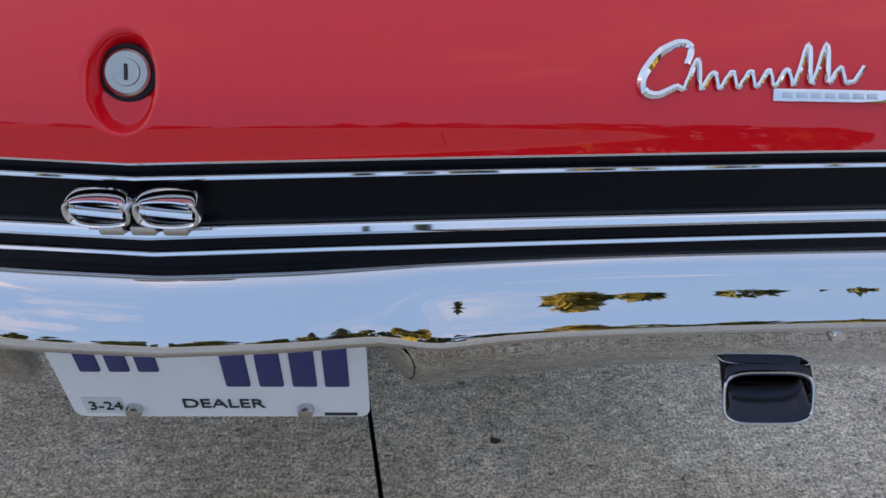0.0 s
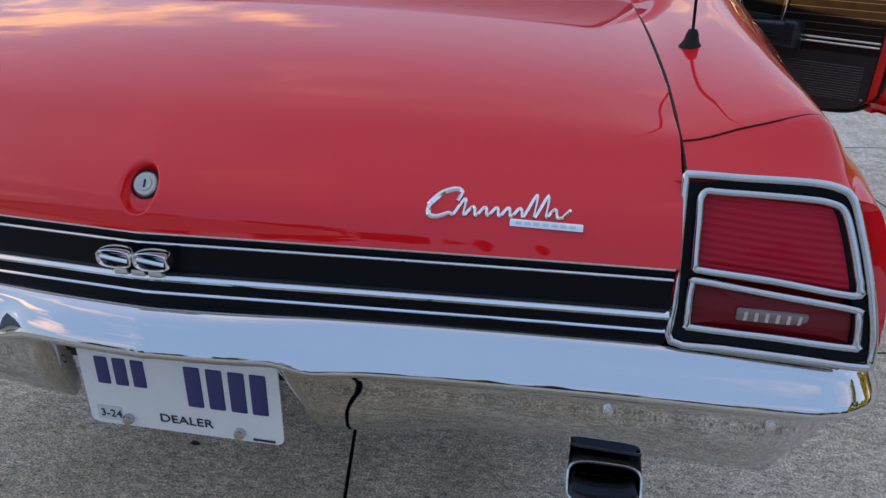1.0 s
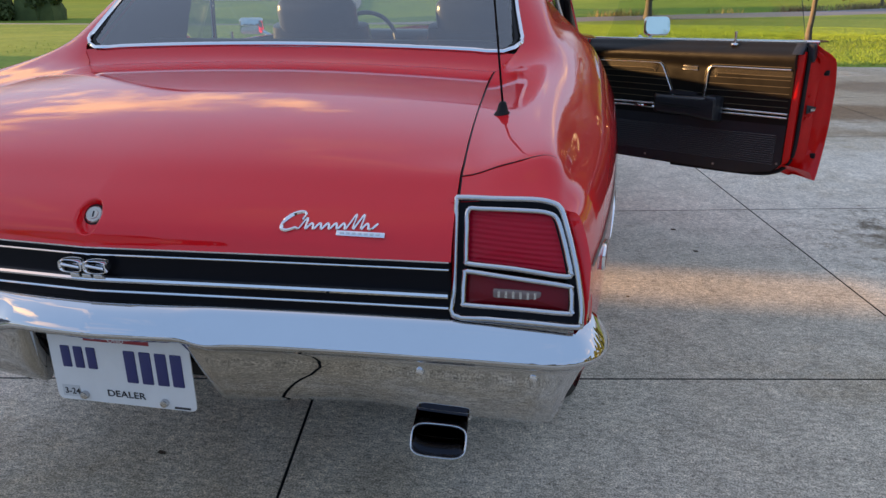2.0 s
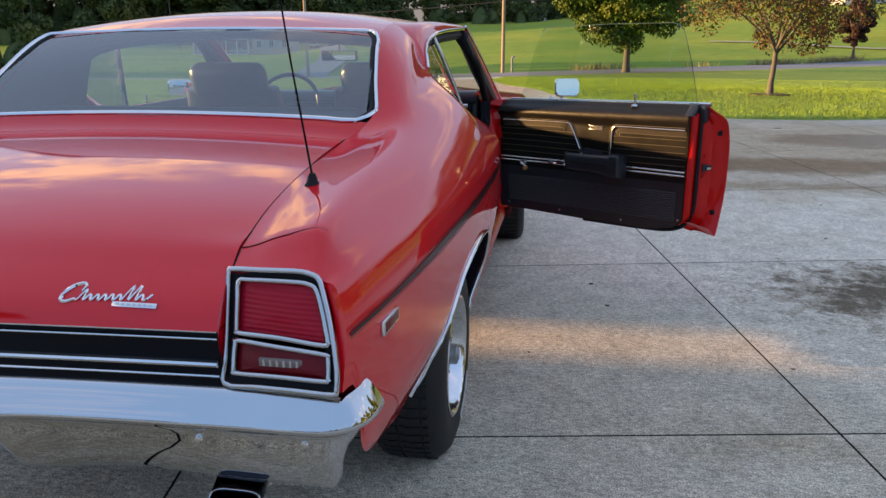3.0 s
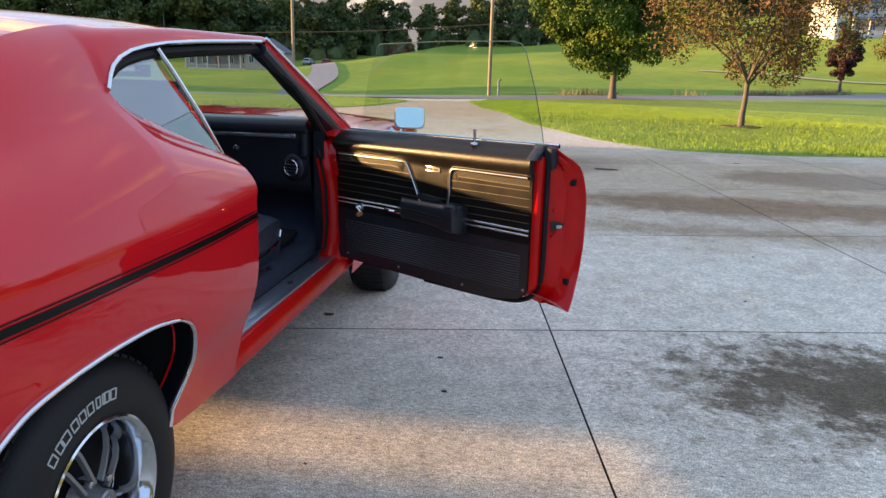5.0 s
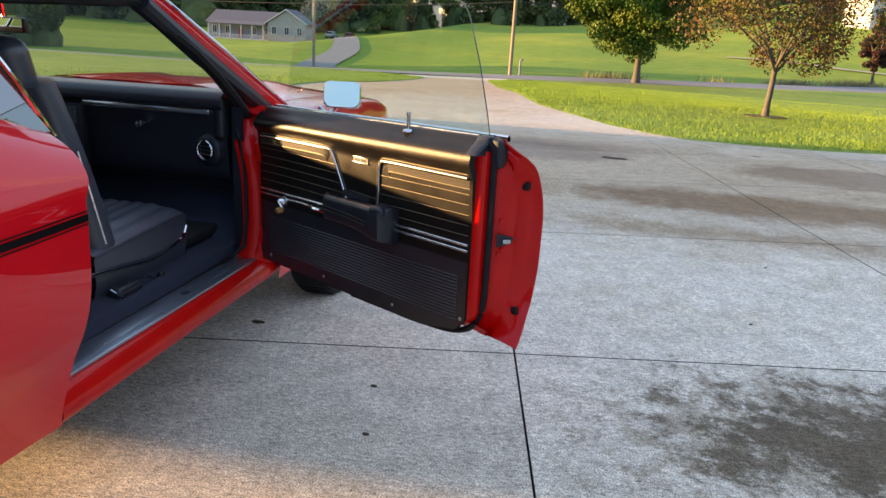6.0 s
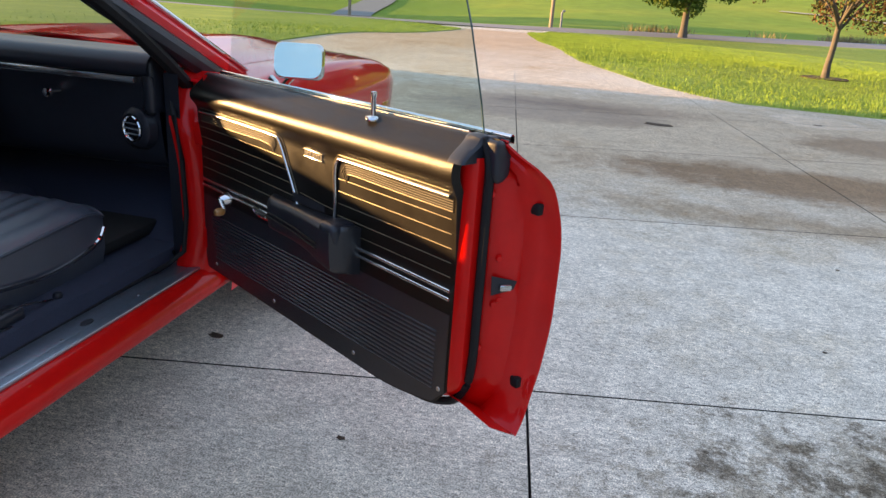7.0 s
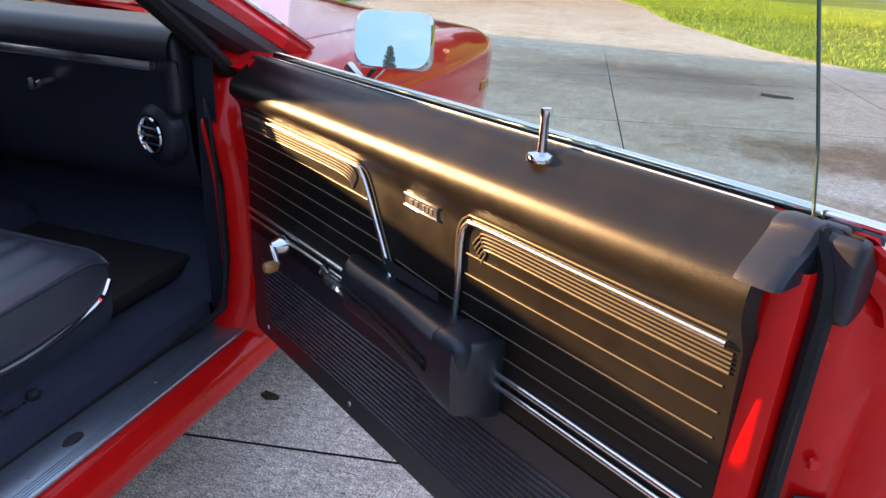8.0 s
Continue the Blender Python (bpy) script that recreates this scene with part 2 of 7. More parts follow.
def concrete_material():
    """Broom-finished concrete: grain, pits, mottling, brown stains, damp ground, a puddle, and some painted light and
    shade.
    """
    m = material("concrete", (0.64, 0.57, 0.47), 0.82, vary=0.10, scale=0.9, random_piece=0.05, spec=0.25)
    n, l = m.node_tree.nodes, m.node_tree.links
    p = n["Principled BSDF"]
    geo = n.new("ShaderNodeNewGeometry")
    src = p.inputs["Base Color"].links[0].from_socket

    def noise_fac(scale, detail, rough, dist=0.0, stretch=None):
        t = n.new("ShaderNodeTexNoise")
        t.inputs["Scale"].default_value, t.inputs["Detail"].default_value = scale, detail
        t.inputs["Roughness"].default_value, t.inputs["Distortion"].default_value = rough, dist
        if stretch:                                        # brushed one way
            g = n.new("ShaderNodeMapping")
            g.inputs["Rotation"].default_value, g.inputs["Scale"].default_value = (0, 0, radians(-9.5)), stretch
            l.new(geo.outputs["Position"], g.inputs["Vector"])
            l.new(g.outputs["Vector"], t.inputs["Vector"])
        else:
            l.new(geo.outputs["Position"], t.inputs["Vector"])
        return t.outputs["Fac"]

    def ranged(value, lo, hi, to_lo=0.0, to_hi=1.0):
        r = n.new("ShaderNodeMapRange")
        r.inputs["From Min"].default_value, r.inputs["From Max"].default_value = lo, hi
        r.inputs["To Min"].default_value, r.inputs["To Max"].default_value = to_lo, to_hi
        l.new(value, r.inputs["Value"])
        return r.outputs["Result"]

    def scaled(a, value):
        k = n.new("ShaderNodeVectorMath")
        k.operation = "SCALE"
        l.new(a, k.inputs[0])
        l.new(value, k.inputs["Scale"])
        return k.outputs[0]

    def mul(a, fac, color):
        k = n.new("ShaderNodeMix")
        k.data_type, k.blend_type = "RGBA", "MULTIPLY"
        l.new(fac, k.inputs["Factor"])
        l.new(a, k.inputs["A"])
        k.inputs["B"].default_value = (*color, 1)
        return k.outputs["Result"]

    src = scaled(src, ranged(noise_fac(190, 3, 0.65), 0.38, 0.62, 0.50, 1.48))
    src = scaled(src, ranged(noise_fac(60, 5, 0.75, 0.0, (0.6, 1.0, 1.0)), 0.36, 0.64, 0.66, 1.34))
    src = scaled(src, ranged(noise_fac(7.0, 10, 0.85), 0.36, 0.64, 0.74, 1.25))
    src = scaled(src, ranged(noise_fac(95, 3, 0.6, 0.0, (0.5, 1.0, 1.0)), 0.60, 0.68, 1.0, 0.38))          # pits
    src = mul(src, ranged(noise_fac(0.55, 9, 0.78, 0.4), 0.52, 0.68), (0.80, 0.72, 0.62))   # brown stains
    src = mul(src, ranged(noise_fac(1.7, 10, 0.82, 0.2), 0.56, 0.68), (0.78, 0.76, 0.73))

    def spot(at, size, ragged, scale, lo, hi):
        a, b, c, k = (n.new(q) for q in ("ShaderNodeVectorMath", "ShaderNodeVectorMath", "ShaderNodeVectorMath", "ShaderNodeMath"))
        a.operation, b.operation, c.operation, k.operation = "SUBTRACT", "MULTIPLY", "LENGTH", "MULTIPLY_ADD"
        a.inputs[1].default_value, b.inputs[1].default_value = (*at, 0), (1 / size[0], 1 / size[1], 0)
        k.inputs[1].default_value = ragged
        l.new(geo.outputs["Position"], a.inputs[0])
        l.new(a.outputs[0], b.inputs[0])
        l.new(b.outputs[0], c.inputs[0])
        l.new(noise_fac(scale, 10, 0.8), k.inputs[0])
        l.new(c.outputs["Value"], k.inputs[2])
        return ranged(k.outputs[0], hi, lo)
    patch = spot((3.30, 2.97), (1.50, .95), 2.9, 5.0, 1.78, 2.02)      # dark damp patch beside the door
    near = spot((3.15, 2.88), (1.45, .90), 3.2, 8.0, 1.95, 2.30)
    beside_car = spot((1.75, 1.30), (1.25, 1.5), 1.2, 1.6, 1.0, 1.9)           # darker ground beside the car
    brown = spot((3.9, 7.25), (2.7, .75), 1.6, 2.2, 1.30, 1.70)        # damp bands across the far slabs
    damp = spot((5.1, 9.4), (1.9, 1.05), 1.4, 2.4, 1.25, 1.45)
    damp_left = spot((1.2, 9.7), (1.9, 1.1), 1.4, 2.0, 1.25, 1.55)
    streak = spot((3.6, 6.0), (2.4, .42), 2.4, 2.6, 1.4, 2.1)
    rear_shade = spot((0.0, -0.45), (1.35, 1.0), 1.5, 3.0, 1.1, 2.0)          # brown tint behind the bumper, with the car's shade painted in
    # the lane's tint carries the low sun's warmth in its colour
    lane = spot((-3.0, 31.0), (9.0, 19.5), 0.8, 0.8, 1.0, 1.5)
    far = spot((1.6, 10.4), (1.9, .6), 1.8, 2.2, 1.3, 1.9)
    wide = spot((3.0, 9.2), (6.5, 3.4), 1.2, 1.1, 1.2, 1.8)             # browner ground towards the lawn
    # puddle: the bright sky it reflects is put into a pale colour
    pool_sheen = spot((4.40, 11.0), (.62, .55), 1.0, 2.5, 1.25, 1.5)
    for fac, color in ((rear_shade, (0.74, 0.63, 0.50)), (beside_car, (0.80, 0.77, 0.72)), (patch, (0.36, 0.32, 0.28)), (near, (0.62, 0.58, 0.53)), (brown, (0.54, 0.42, 0.325)), (damp, (0.60, 0.52, 0.46)), (damp_left, (0.62, 0.55, 0.50)), (streak, (0.70, 0.62, 0.54)), (far, (0.62, 0.54, 0.48)), (wide, (0.80, 0.68, 0.57)), (lane, (0.80, 0.63, 0.50)), (pool_sheen, (1.22, 1.26, 1.34))):
        src = mul(src, fac, color)
    l.new(src, p.inputs["Base Color"])
    rough = ranged(noise_fac(0.42, 5, 0.5, 0.3), 0.50, 0.62, 0.85, 0.66)
    for wet, to in ((brown, 0.66), (damp, 0.5), (damp_left, 0.5), (far, 0.50), (pool_sheen, 0.4)):
        k = n.new("ShaderNodeMix")
        l.new(wet, k.inputs["Factor"])
        l.new(rough, k.inputs["A"])
        k.inputs["B"].default_value = to
        rough = k.outputs["Result"]
    l.new(rough, p.inputs["Roughness"])
    b = n.new("ShaderNodeBump")
    b.inputs["Strength"].default_value, b.inputs["Distance"].default_value = 0.55, 0.0032
    l.new(ranged(pool_sheen, 0.0, 1.0, 0.55, 0.0), b.inputs["Strength"])
    l.new(noise_fac(240, 4, 0.6), b.inputs["Height"])
    l.new(b.outputs["Normal"], p.inputs["Normal"])
    return m


CONCRETE = concrete_material()
ASPHALT = material("road_asphalt", (0.20, 0.20, 0.205), 0.9, vary=0.15, scale=2, bump=0.2, bump_scale=60)
GRASS = material("lawn_grass", (0.20, 0.28, 0.055), 0.9, vary=0.4, scale=5, second=(0.27, 0.33, 0.066), second_scale=0.35, bump=0.8, bump_scale=40, spec=0.1)
FIELD = material("field_grass", (0.18, 0.27, 0.049), 0.95, vary=0.22, scale=0.5, second=(0.26, 0.31, 0.055), second_scale=0.05, bump=0.5, bump_scale=5, spec=0.05)
BLADE = material("grass_blades", (0.21, 0.33, 0.06), 0.8, vary=0.45, scale=1.2, spec=0.15)
DRY_GRASS = material("dry_grass", (0.26, 0.20, 0.10), 0.9, vary=0.3, scale=6)
BARK = material("bark", (0.115, 0.10, 0.082), 0.9, vary=0.4, scale=12, bump=0.8, bump_scale=30)
LEAF_GREEN = material("green_leaves", (0.060, 0.125, 0.022), 0.6, vary=0.5, scale=1.3, second=(0.105, 0.14, 0.022), second_scale=0.8, spec=0.2)
LEAF_RED = material("turning_leaves", (0.115, 0.062, 0.03), 0.6, vary=0.5, scale=2.5, second=(0.11, 0.13, 0.025), second_scale=1.1, spec=0.2)
LEAF_DARK = material("burgundy_leaves", (0.055, 0.025, 0.022), 0.6, vary=0.5, scale=2.5, spec=0.2)
LEAF_CONIFER = material("conifer_needles", (0.03, 0.055, 0.03), 0.7, vary=0.4, scale=2, spec=0.1)
LEAF_WOOD = material("wood_leaves", (0.075, 0.105, 0.042), 0.7, vary=0.5, scale=0.35, second=(0.12, 0.125, 0.042), second_scale=0.12, spec=0.1)
POLE_WOOD = material("pole_wood", (0.33, 0.25, 0.18), 0.9, vary=0.3, scale=8, bump=0.4, bump_scale=40)
WIRE = material("wire", (0.03, 0.03, 0.03), 0.6)
SIDING = material("white_siding", (0.55, 0.555, 0.55), 0.7, vary=0.06, scale=2)
TRACK = material("gravel_track", (0.34, 0.32, 0.25), 0.95, vary=0.2, scale=2)
GREY_SIDING = material("grey_siding", (0.22, 0.25, 0.28), 0.7, vary=0.08, scale=2)
STONE = material("stone_facing", (0.36, 0.34, 0.31), 0.9, vary=0.35, scale=3, bump=0.6, bump_scale=6)
ROOFING = material("shingles", (0.10, 0.105, 0.12), 0.9, vary=0.2, scale=2, bump=0.4, bump_scale=10)
DARK_PANE = material("dark_pane", (0.03, 0.04, 0.05), 0.08, spec=0.8)
SILVER_PAINT = material("silver_paint", (0.5, 0.5, 0.52), 0.3, 0.5, coat=0.6)
DARK_RED_PAINT = material("dark_red_paint", (0.25, 0.03, 0.03), 0.3, coat=0.6)
JOINT = material("joint_dirt_shade", (0.012, 0.011, 0.010), 0.95, vary=0.4, scale=20)
MULCH = material("mulch", (0.06, 0.035, 0.02), 0.95, vary=0.5, scale=30, bump=1.0, bump_scale=60)
SCREW = material("screw_steel", (0.45, 0.45, 0.45), 0.3, 1.0)


# ---- building blocks ----
def curve(*knots):
    """A smooth function through (t, value) knots, held flat past the ends."""
    ts, vs = np.array([k[0] for k in knots], float), np.array([k[1] for k in knots], float)
    d = np.diff(vs) / np.diff(ts)
    m = np.empty(len(ts))
    m[0], m[-1] = d[0], d[-1]
    for i in range(1, len(ts) - 1):
        m[i] = 0 if d[i - 1] * d[i] <= 0 else 2 * d[i - 1] * d[i] / (d[i - 1] + d[i])

    def f(t):
        t = min(max(t, ts[0]), ts[-1])
        i = min(max(int(np.searchsorted(ts, t)) - 1, 0), len(ts) - 2)
        h = ts[i + 1] - ts[i]
        u = (t - ts[i]) / h
        return float((2 * u**3 - 3 * u**2 + 1) * vs[i] + (u**3 - 2 * u**2 + u) * h * m[i] + (3 * u**2 - 2 * u**3) * vs[i + 1] + (u**3 - u**2) * h * m[i + 1])
    return f


def smooth(pts, per=6, closed=False):
    """A Catmull-Rom line through points of any dimension."""
    p = [np.array(q, float) for q in pts]
    n = len(p)
    out = []
    for i in range(n if closed else n - 1):
        a, b, c, d = (p[(i + k) % n] if closed else p[min(max(i + k, 0), n - 1)] for k in (-1, 0, 1, 2))
        for s in range(per):
            u = s / per
            out.append(0.5 * (2 * b + (c - a) * u + (2 * a - 5 * b + 4 * c - d) * u**2 + (3 * b - a - 3 * c + d) * u**3))
    if not closed:
        out.append(p[-1])
    return out


def sheet(bm, rows, close=False):
    """Quads between rows of points."""
    vs = [[bm.verts.new(p) for p in row] for row in rows]
    n = len(vs[0])
    for a, b in zip(vs, vs[1:]):
        for i in range(n if close else n - 1):
            q = (a[i], a[(i + 1) % n], b[(i + 1) % n], b[i])
            if len({v.index if v.index >= 0 else id(v) for v in q}) == 4:
                bm.faces.new(q)
    return vs


def tube(bm, pts, r, n=8, closed=False, flat=1.0, up=(0, 0, 1), caps=True):
    """A round or flattened rod along points; r may be a number or one for each point."""
    pts = [Vector(p) for p in pts]
    rings, held = [], None
    for i, p in enumerate(pts):
        a = pts[i - 1] if (i > 0 or closed) else p
        b = pts[(i + 1) % len(pts)] if (i < len(pts) - 1 or closed) else p
        t = (b - a).normalized()
        u = Vector(up) - t * t.dot(Vector(up))
        if u.length < .3 and held is not None:
            u = held - t * t.dot(held)
        u = u.normalized() if u.length > 1e-4 else t.orthogonal().normalized()
        held = u
        v = t.cross(u)
        k = r[i] if isinstance(r, (list, tuple)) else r
        rings.append([p + u * (k * math.sin(2 * math.pi * j / n)) + v * (k * flat * math.cos(2 * math.pi * j / n)) for j in range(n)])
    if closed:
        rings.append(rings[0])
        vs = [[bm.verts.new(p) for p in row] for row in rings[:-1]]
        vs.append(vs[0])
        for a, b in zip(vs, vs[1:]):
            for i in range(n):
                bm.faces.new((a[i], a[(i + 1) % n], b[(i + 1) % n], b[i]))
    else:
        vs = sheet(bm, rings, close=True)
        if caps:
            bm.faces.new(vs[0][::-1])
            bm.faces.new(vs[-1])


def block(bm, lo, hi, bevel=0.0, m=None, seg=2):
    """A box with rounded edges."""
    b = bmesh.new()
    bmesh.ops.create_cube(b, size=1)
    for v in b.verts:
        v.co = Vector([lo[i] + (v.co[i] + 0.5) * (hi[i] - lo[i]) for i in range(3)])
    if bevel > 0:
        bmesh.ops.bevel(b, geom=b.edges[:], offset=bevel, segments=seg, affect="EDGES", profile=0.5)
    join(bm, b, m)


def join(bm, b, m=None):
    me = bpy.data.meshes.new("tmp")
    b.to_mesh(me)
    b.free()
    if m is not None:
        me.transform(m)
    bm.from_mesh(me)
    bpy.data.meshes.remove(me)


def lathe(bm, profile, n=48, m=None, arc=(0.0, 2 * math.pi)):
    """Turns (radius, along) pairs round the x axis."""
    full = abs(arc[1] - arc[0]) > 6.28
    k = n if full else n + 1
    rows = [[Vector((a, r * math.cos(arc[0] + (arc[1] - arc[0]) * j / n), r * math.sin(arc[0] + (arc[1] - arc[0]) * j / n))) for j in range(k)] for r, a in profile]
    b = bmesh.new()
    sheet(b, rows, close=full)
    bmesh.ops.remove_doubles(b, verts=b.verts[:], dist=1e-5)
    join(bm, b, m)


def polygon(bm, pts, depth):
    """A flat shape, thickened by the vector depth."""
    a = [bm.verts.new(p) for p in pts]
    b = [bm.verts.new(Vector(p) + Vector(depth)) for p in pts]
    bm.faces.new(a)
    bm.faces.new(b[::-1])
    for i in range(len(a)):
        j = (i + 1) % len(a)
        bm.faces.new((a[j], a[i], b[i], b[j]))


def flipped_x(bm):
    """A mirror copy for the car's other side."""
    b = bm.copy()
    for v in b.verts:
        v.co.x = -v.co.x
    bmesh.ops.reverse_faces(b, faces=b.faces[:])
    return b


def sided(bm, mirror):
    if not mirror:
        return bm
    b = flipped_x(bm)
    bm.free()
    return b


def part(name, bm, mat, parent=None, label="", sharp=35, thick=0.0, m=None, fix=True):
    """Links a bmesh as one mesh object under a thing or a part."""
    if thick:
        bmesh.ops.recalc_face_normals(bm, faces=bm.faces[:])
        bmesh.ops.solidify(bm, geom=bm.faces[:], thickness=thick)
    if fix:
        bmesh.ops.recalc_face_normals(bm, faces=bm.faces[:])
    me = bpy.data.meshes.new(name)
    bm.to_mesh(me)
    bm.free()
    me.materials.append(mat)
    me.shade_smooth()
    me.set_sharp_from_angle(angle=radians(sharp))
    ob = new(name, me)
    if parent is not None:
        ob.parent = parent
    if m is not None:
        ob.matrix_basis = m
    if label:
        ob["label"] = label
    return ob


def thing(name, label, category, group="", at=(0, 0, 0), kind=""):
    ob = new(name)
    ob.location = at
    return tagged(ob, label, category, group, kind)


def text_mesh(text, size, depth=0.0005):
    """The built-in font's letters as a bmesh, centred, in the x-y plane."""
    cu = bpy.data.curves.new("letters", "FONT")
    cu.body, cu.size, cu.extrude, cu.align_x, cu.align_y = text, size, depth, "CENTER", "CENTER"
    ob = new("letters", cu)
    me = bpy.data.meshes.new_from_object(ob.evaluated_get(bpy.context.evaluated_depsgraph_get()))
    bm = bmesh.new()
    bm.from_mesh(me)
    bpy.data.objects.remove(ob)
    bpy.data.curves.remove(cu)
    bpy.data.meshes.remove(me)
    return bm


def placed(bm, m):
    bm.transform(m)
    return bm


# ---- ground ----
def smoothstep(a, b, t):
    t = min(max((t - a) / (b - a), 0), 1)
    return t * t * (3 - 2 * t)


# stretch of far ground away from a camera position, by distance, fitted to its view
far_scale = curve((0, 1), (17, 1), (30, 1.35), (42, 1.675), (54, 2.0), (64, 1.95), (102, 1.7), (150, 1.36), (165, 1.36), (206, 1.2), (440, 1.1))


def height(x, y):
    """The lie of the land: flat by the car, falling to the road, rising to the far fields, lower by the grey house;
    stretched along rays from a camera position to fit its view.
    """
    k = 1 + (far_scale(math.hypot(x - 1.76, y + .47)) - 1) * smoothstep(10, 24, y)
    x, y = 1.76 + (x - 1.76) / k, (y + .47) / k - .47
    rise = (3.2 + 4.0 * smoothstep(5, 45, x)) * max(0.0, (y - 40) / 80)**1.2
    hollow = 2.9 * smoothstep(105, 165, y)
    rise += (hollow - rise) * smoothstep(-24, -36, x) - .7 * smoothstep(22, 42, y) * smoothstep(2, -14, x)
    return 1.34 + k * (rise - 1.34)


def build_land():
    bm = bmesh.new()
    xs = [-700, -500, -350, -250, -180, -140] + list(range(-116, 124, 4)) + [150, 200, 300, 450, 700]
    ys = [-400, -200, -100, -60, -30, -10, 6, 10] + list(range(12, 108, 3)) + list(range(108, 240, 6)) + [260, 300, 400, 700, 1500]
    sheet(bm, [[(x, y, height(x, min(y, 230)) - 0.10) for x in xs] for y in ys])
    tagged(part("ground", bm, FIELD, sharp=80), "wide green mown field rising to the woods", "ground", kind="structure")


def along(pts, n):
    """n points spaced evenly by length on a line."""
    p = np.array(pts, float)
    s = np.r_[0, np.cumsum(np.linalg.norm(np.diff(p, axis=0), axis=1))]
    return [[float(np.interp(t, s, p[:, k])) for k in range(p.shape[1])] for t in np.linspace(0, s[-1], n)]


RIGHT_EDGE = [(110, 17), (14, 13.0), (7.1, 12.35), (5.0, 11.9), (3.75, 12.05), (2.9, 12.6), (1.9, 14.7), (0.9, 17.0), (-0.24, 22.8), (-2.07, 32.6), (-3.72, 43.3), (-3.71, 52.6), (-0.75, 55.4)]
LEFT_EDGE = [(-7.5, -12), (-6.4, 8), (-4.9, 12.5), (-4.85, 15), (-5.13, 19.1), (-5.43, 24.7), (-6.07, 33.7), (-7.43, 42.0), (-11.7, 51.3), (-19.6, 52.1)]
ROAD_NEAR = [(-47.6, 49.4), (-33, 51.2), (-19.6, 52.1), (-0.74, 55.6), (15.8, 63.5), (43.7, 77), (101, 96.6)]
ROAD_FAR = [(-47, 55.3), (-32.6, 56.9), (-19.3, 58.2), (-3.06, 61.2), (11.8, 69.3), (39.6, 82.3), (99, 101.4)]
LAWN_FAR = [ROAD_NEAR[k] for k in (6, 5, 4, 3)]


def build_lawns():
    bm = bmesh.new()
    a, b = along(smooth(RIGHT_EDGE, 6), 90), along(smooth(LAWN_FAR, 8), 90)
    rows = []
    for k in range(41):
        u = (k / 40) ** 1.6
        row = [(p[0] * (1 - u) + q[0] * u, p[1] * (1 - u) + q[1] * u) for p, q in zip(a, b)]
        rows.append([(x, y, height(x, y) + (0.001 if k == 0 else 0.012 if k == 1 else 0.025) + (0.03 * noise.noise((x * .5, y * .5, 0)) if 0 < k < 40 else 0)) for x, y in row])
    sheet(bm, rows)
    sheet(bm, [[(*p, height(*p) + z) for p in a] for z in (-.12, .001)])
    tagged(part("lawn", bm, GRASS, sharp=60), "bright green mown lawn beside the driveway in low sun", "lawn", kind="structure")
    bm = bmesh.new()
    a, b = along(smooth(LEFT_EDGE, 6), 60), along([(-130, -12), (-130, 32), (-47, 49.5), (-20, 51.9)], 60)
    for u in np.linspace(0, 1, 24):
        row = [(p[0] * (1 - u) + q[0] * u, p[1] * (1 - u) + q[1] * u) for p, q in zip(a, b)]
        if u == 0:
            sheet(bm, [[(*p, height(*p) + z) for p in row] for z in (-.12, .02)])
            last = row
            continue
        sheet(bm, [[(*p, height(*p) + .02) for p in r] for r in (last, row)])
        last = row
    tagged(part("lawn", bm, GRASS, sharp=60), "bright green mown lawn past the driveway", "lawn", kind="structure")
    bm = bmesh.new()
    a, b = along(smooth(ROAD_NEAR, 6), 60), along(smooth(ROAD_FAR, 6), 60)
    sheet(bm, [[(*p, height(*p) + .01) for p in a], [((p[0] + q[0]) / 2, (p[1] + q[1]) / 2, .05 + (height(*p) + height(*q)) / 2) for p, q in zip(a, b)], [(*q, height(*q) + .01) for q in b]])
    tagged(part("road", bm, ASPHALT), "pale grey country road", "road", kind="structure")


def blades(name, label, places, tall, mat, wide=0.008, seed=3):
    """Upright tapering blades, one mesh."""
    rng = np.random.default_rng(seed)
    n = len(places)
    h = tall * rng.uniform(0.5, 1.15, n)
    a = rng.uniform(0, 6.283, n)
    lean = rng.normal(0, 0.35, (n, 2)) * h[:, None]
    w = wide * rng.uniform(0.6, 1.4, n)
    p = np.asarray(places)
    side = np.stack([np.cos(a), np.sin(a), 0 * a], 1) * w[:, None]
    tip = p + np.stack([lean[:, 0], lean[:, 1], h], 1)
    verts = np.stack([p - side, p + side, tip], 1).reshape(-1, 3)
    me = bpy.data.meshes.new(name)
    me.from_pydata(verts.tolist(), [], (np.arange(n * 3).reshape(-1, 3)).tolist())
    me.materials.append(mat)
    return tagged(new(name, me), label, "grass", kind="stuff")


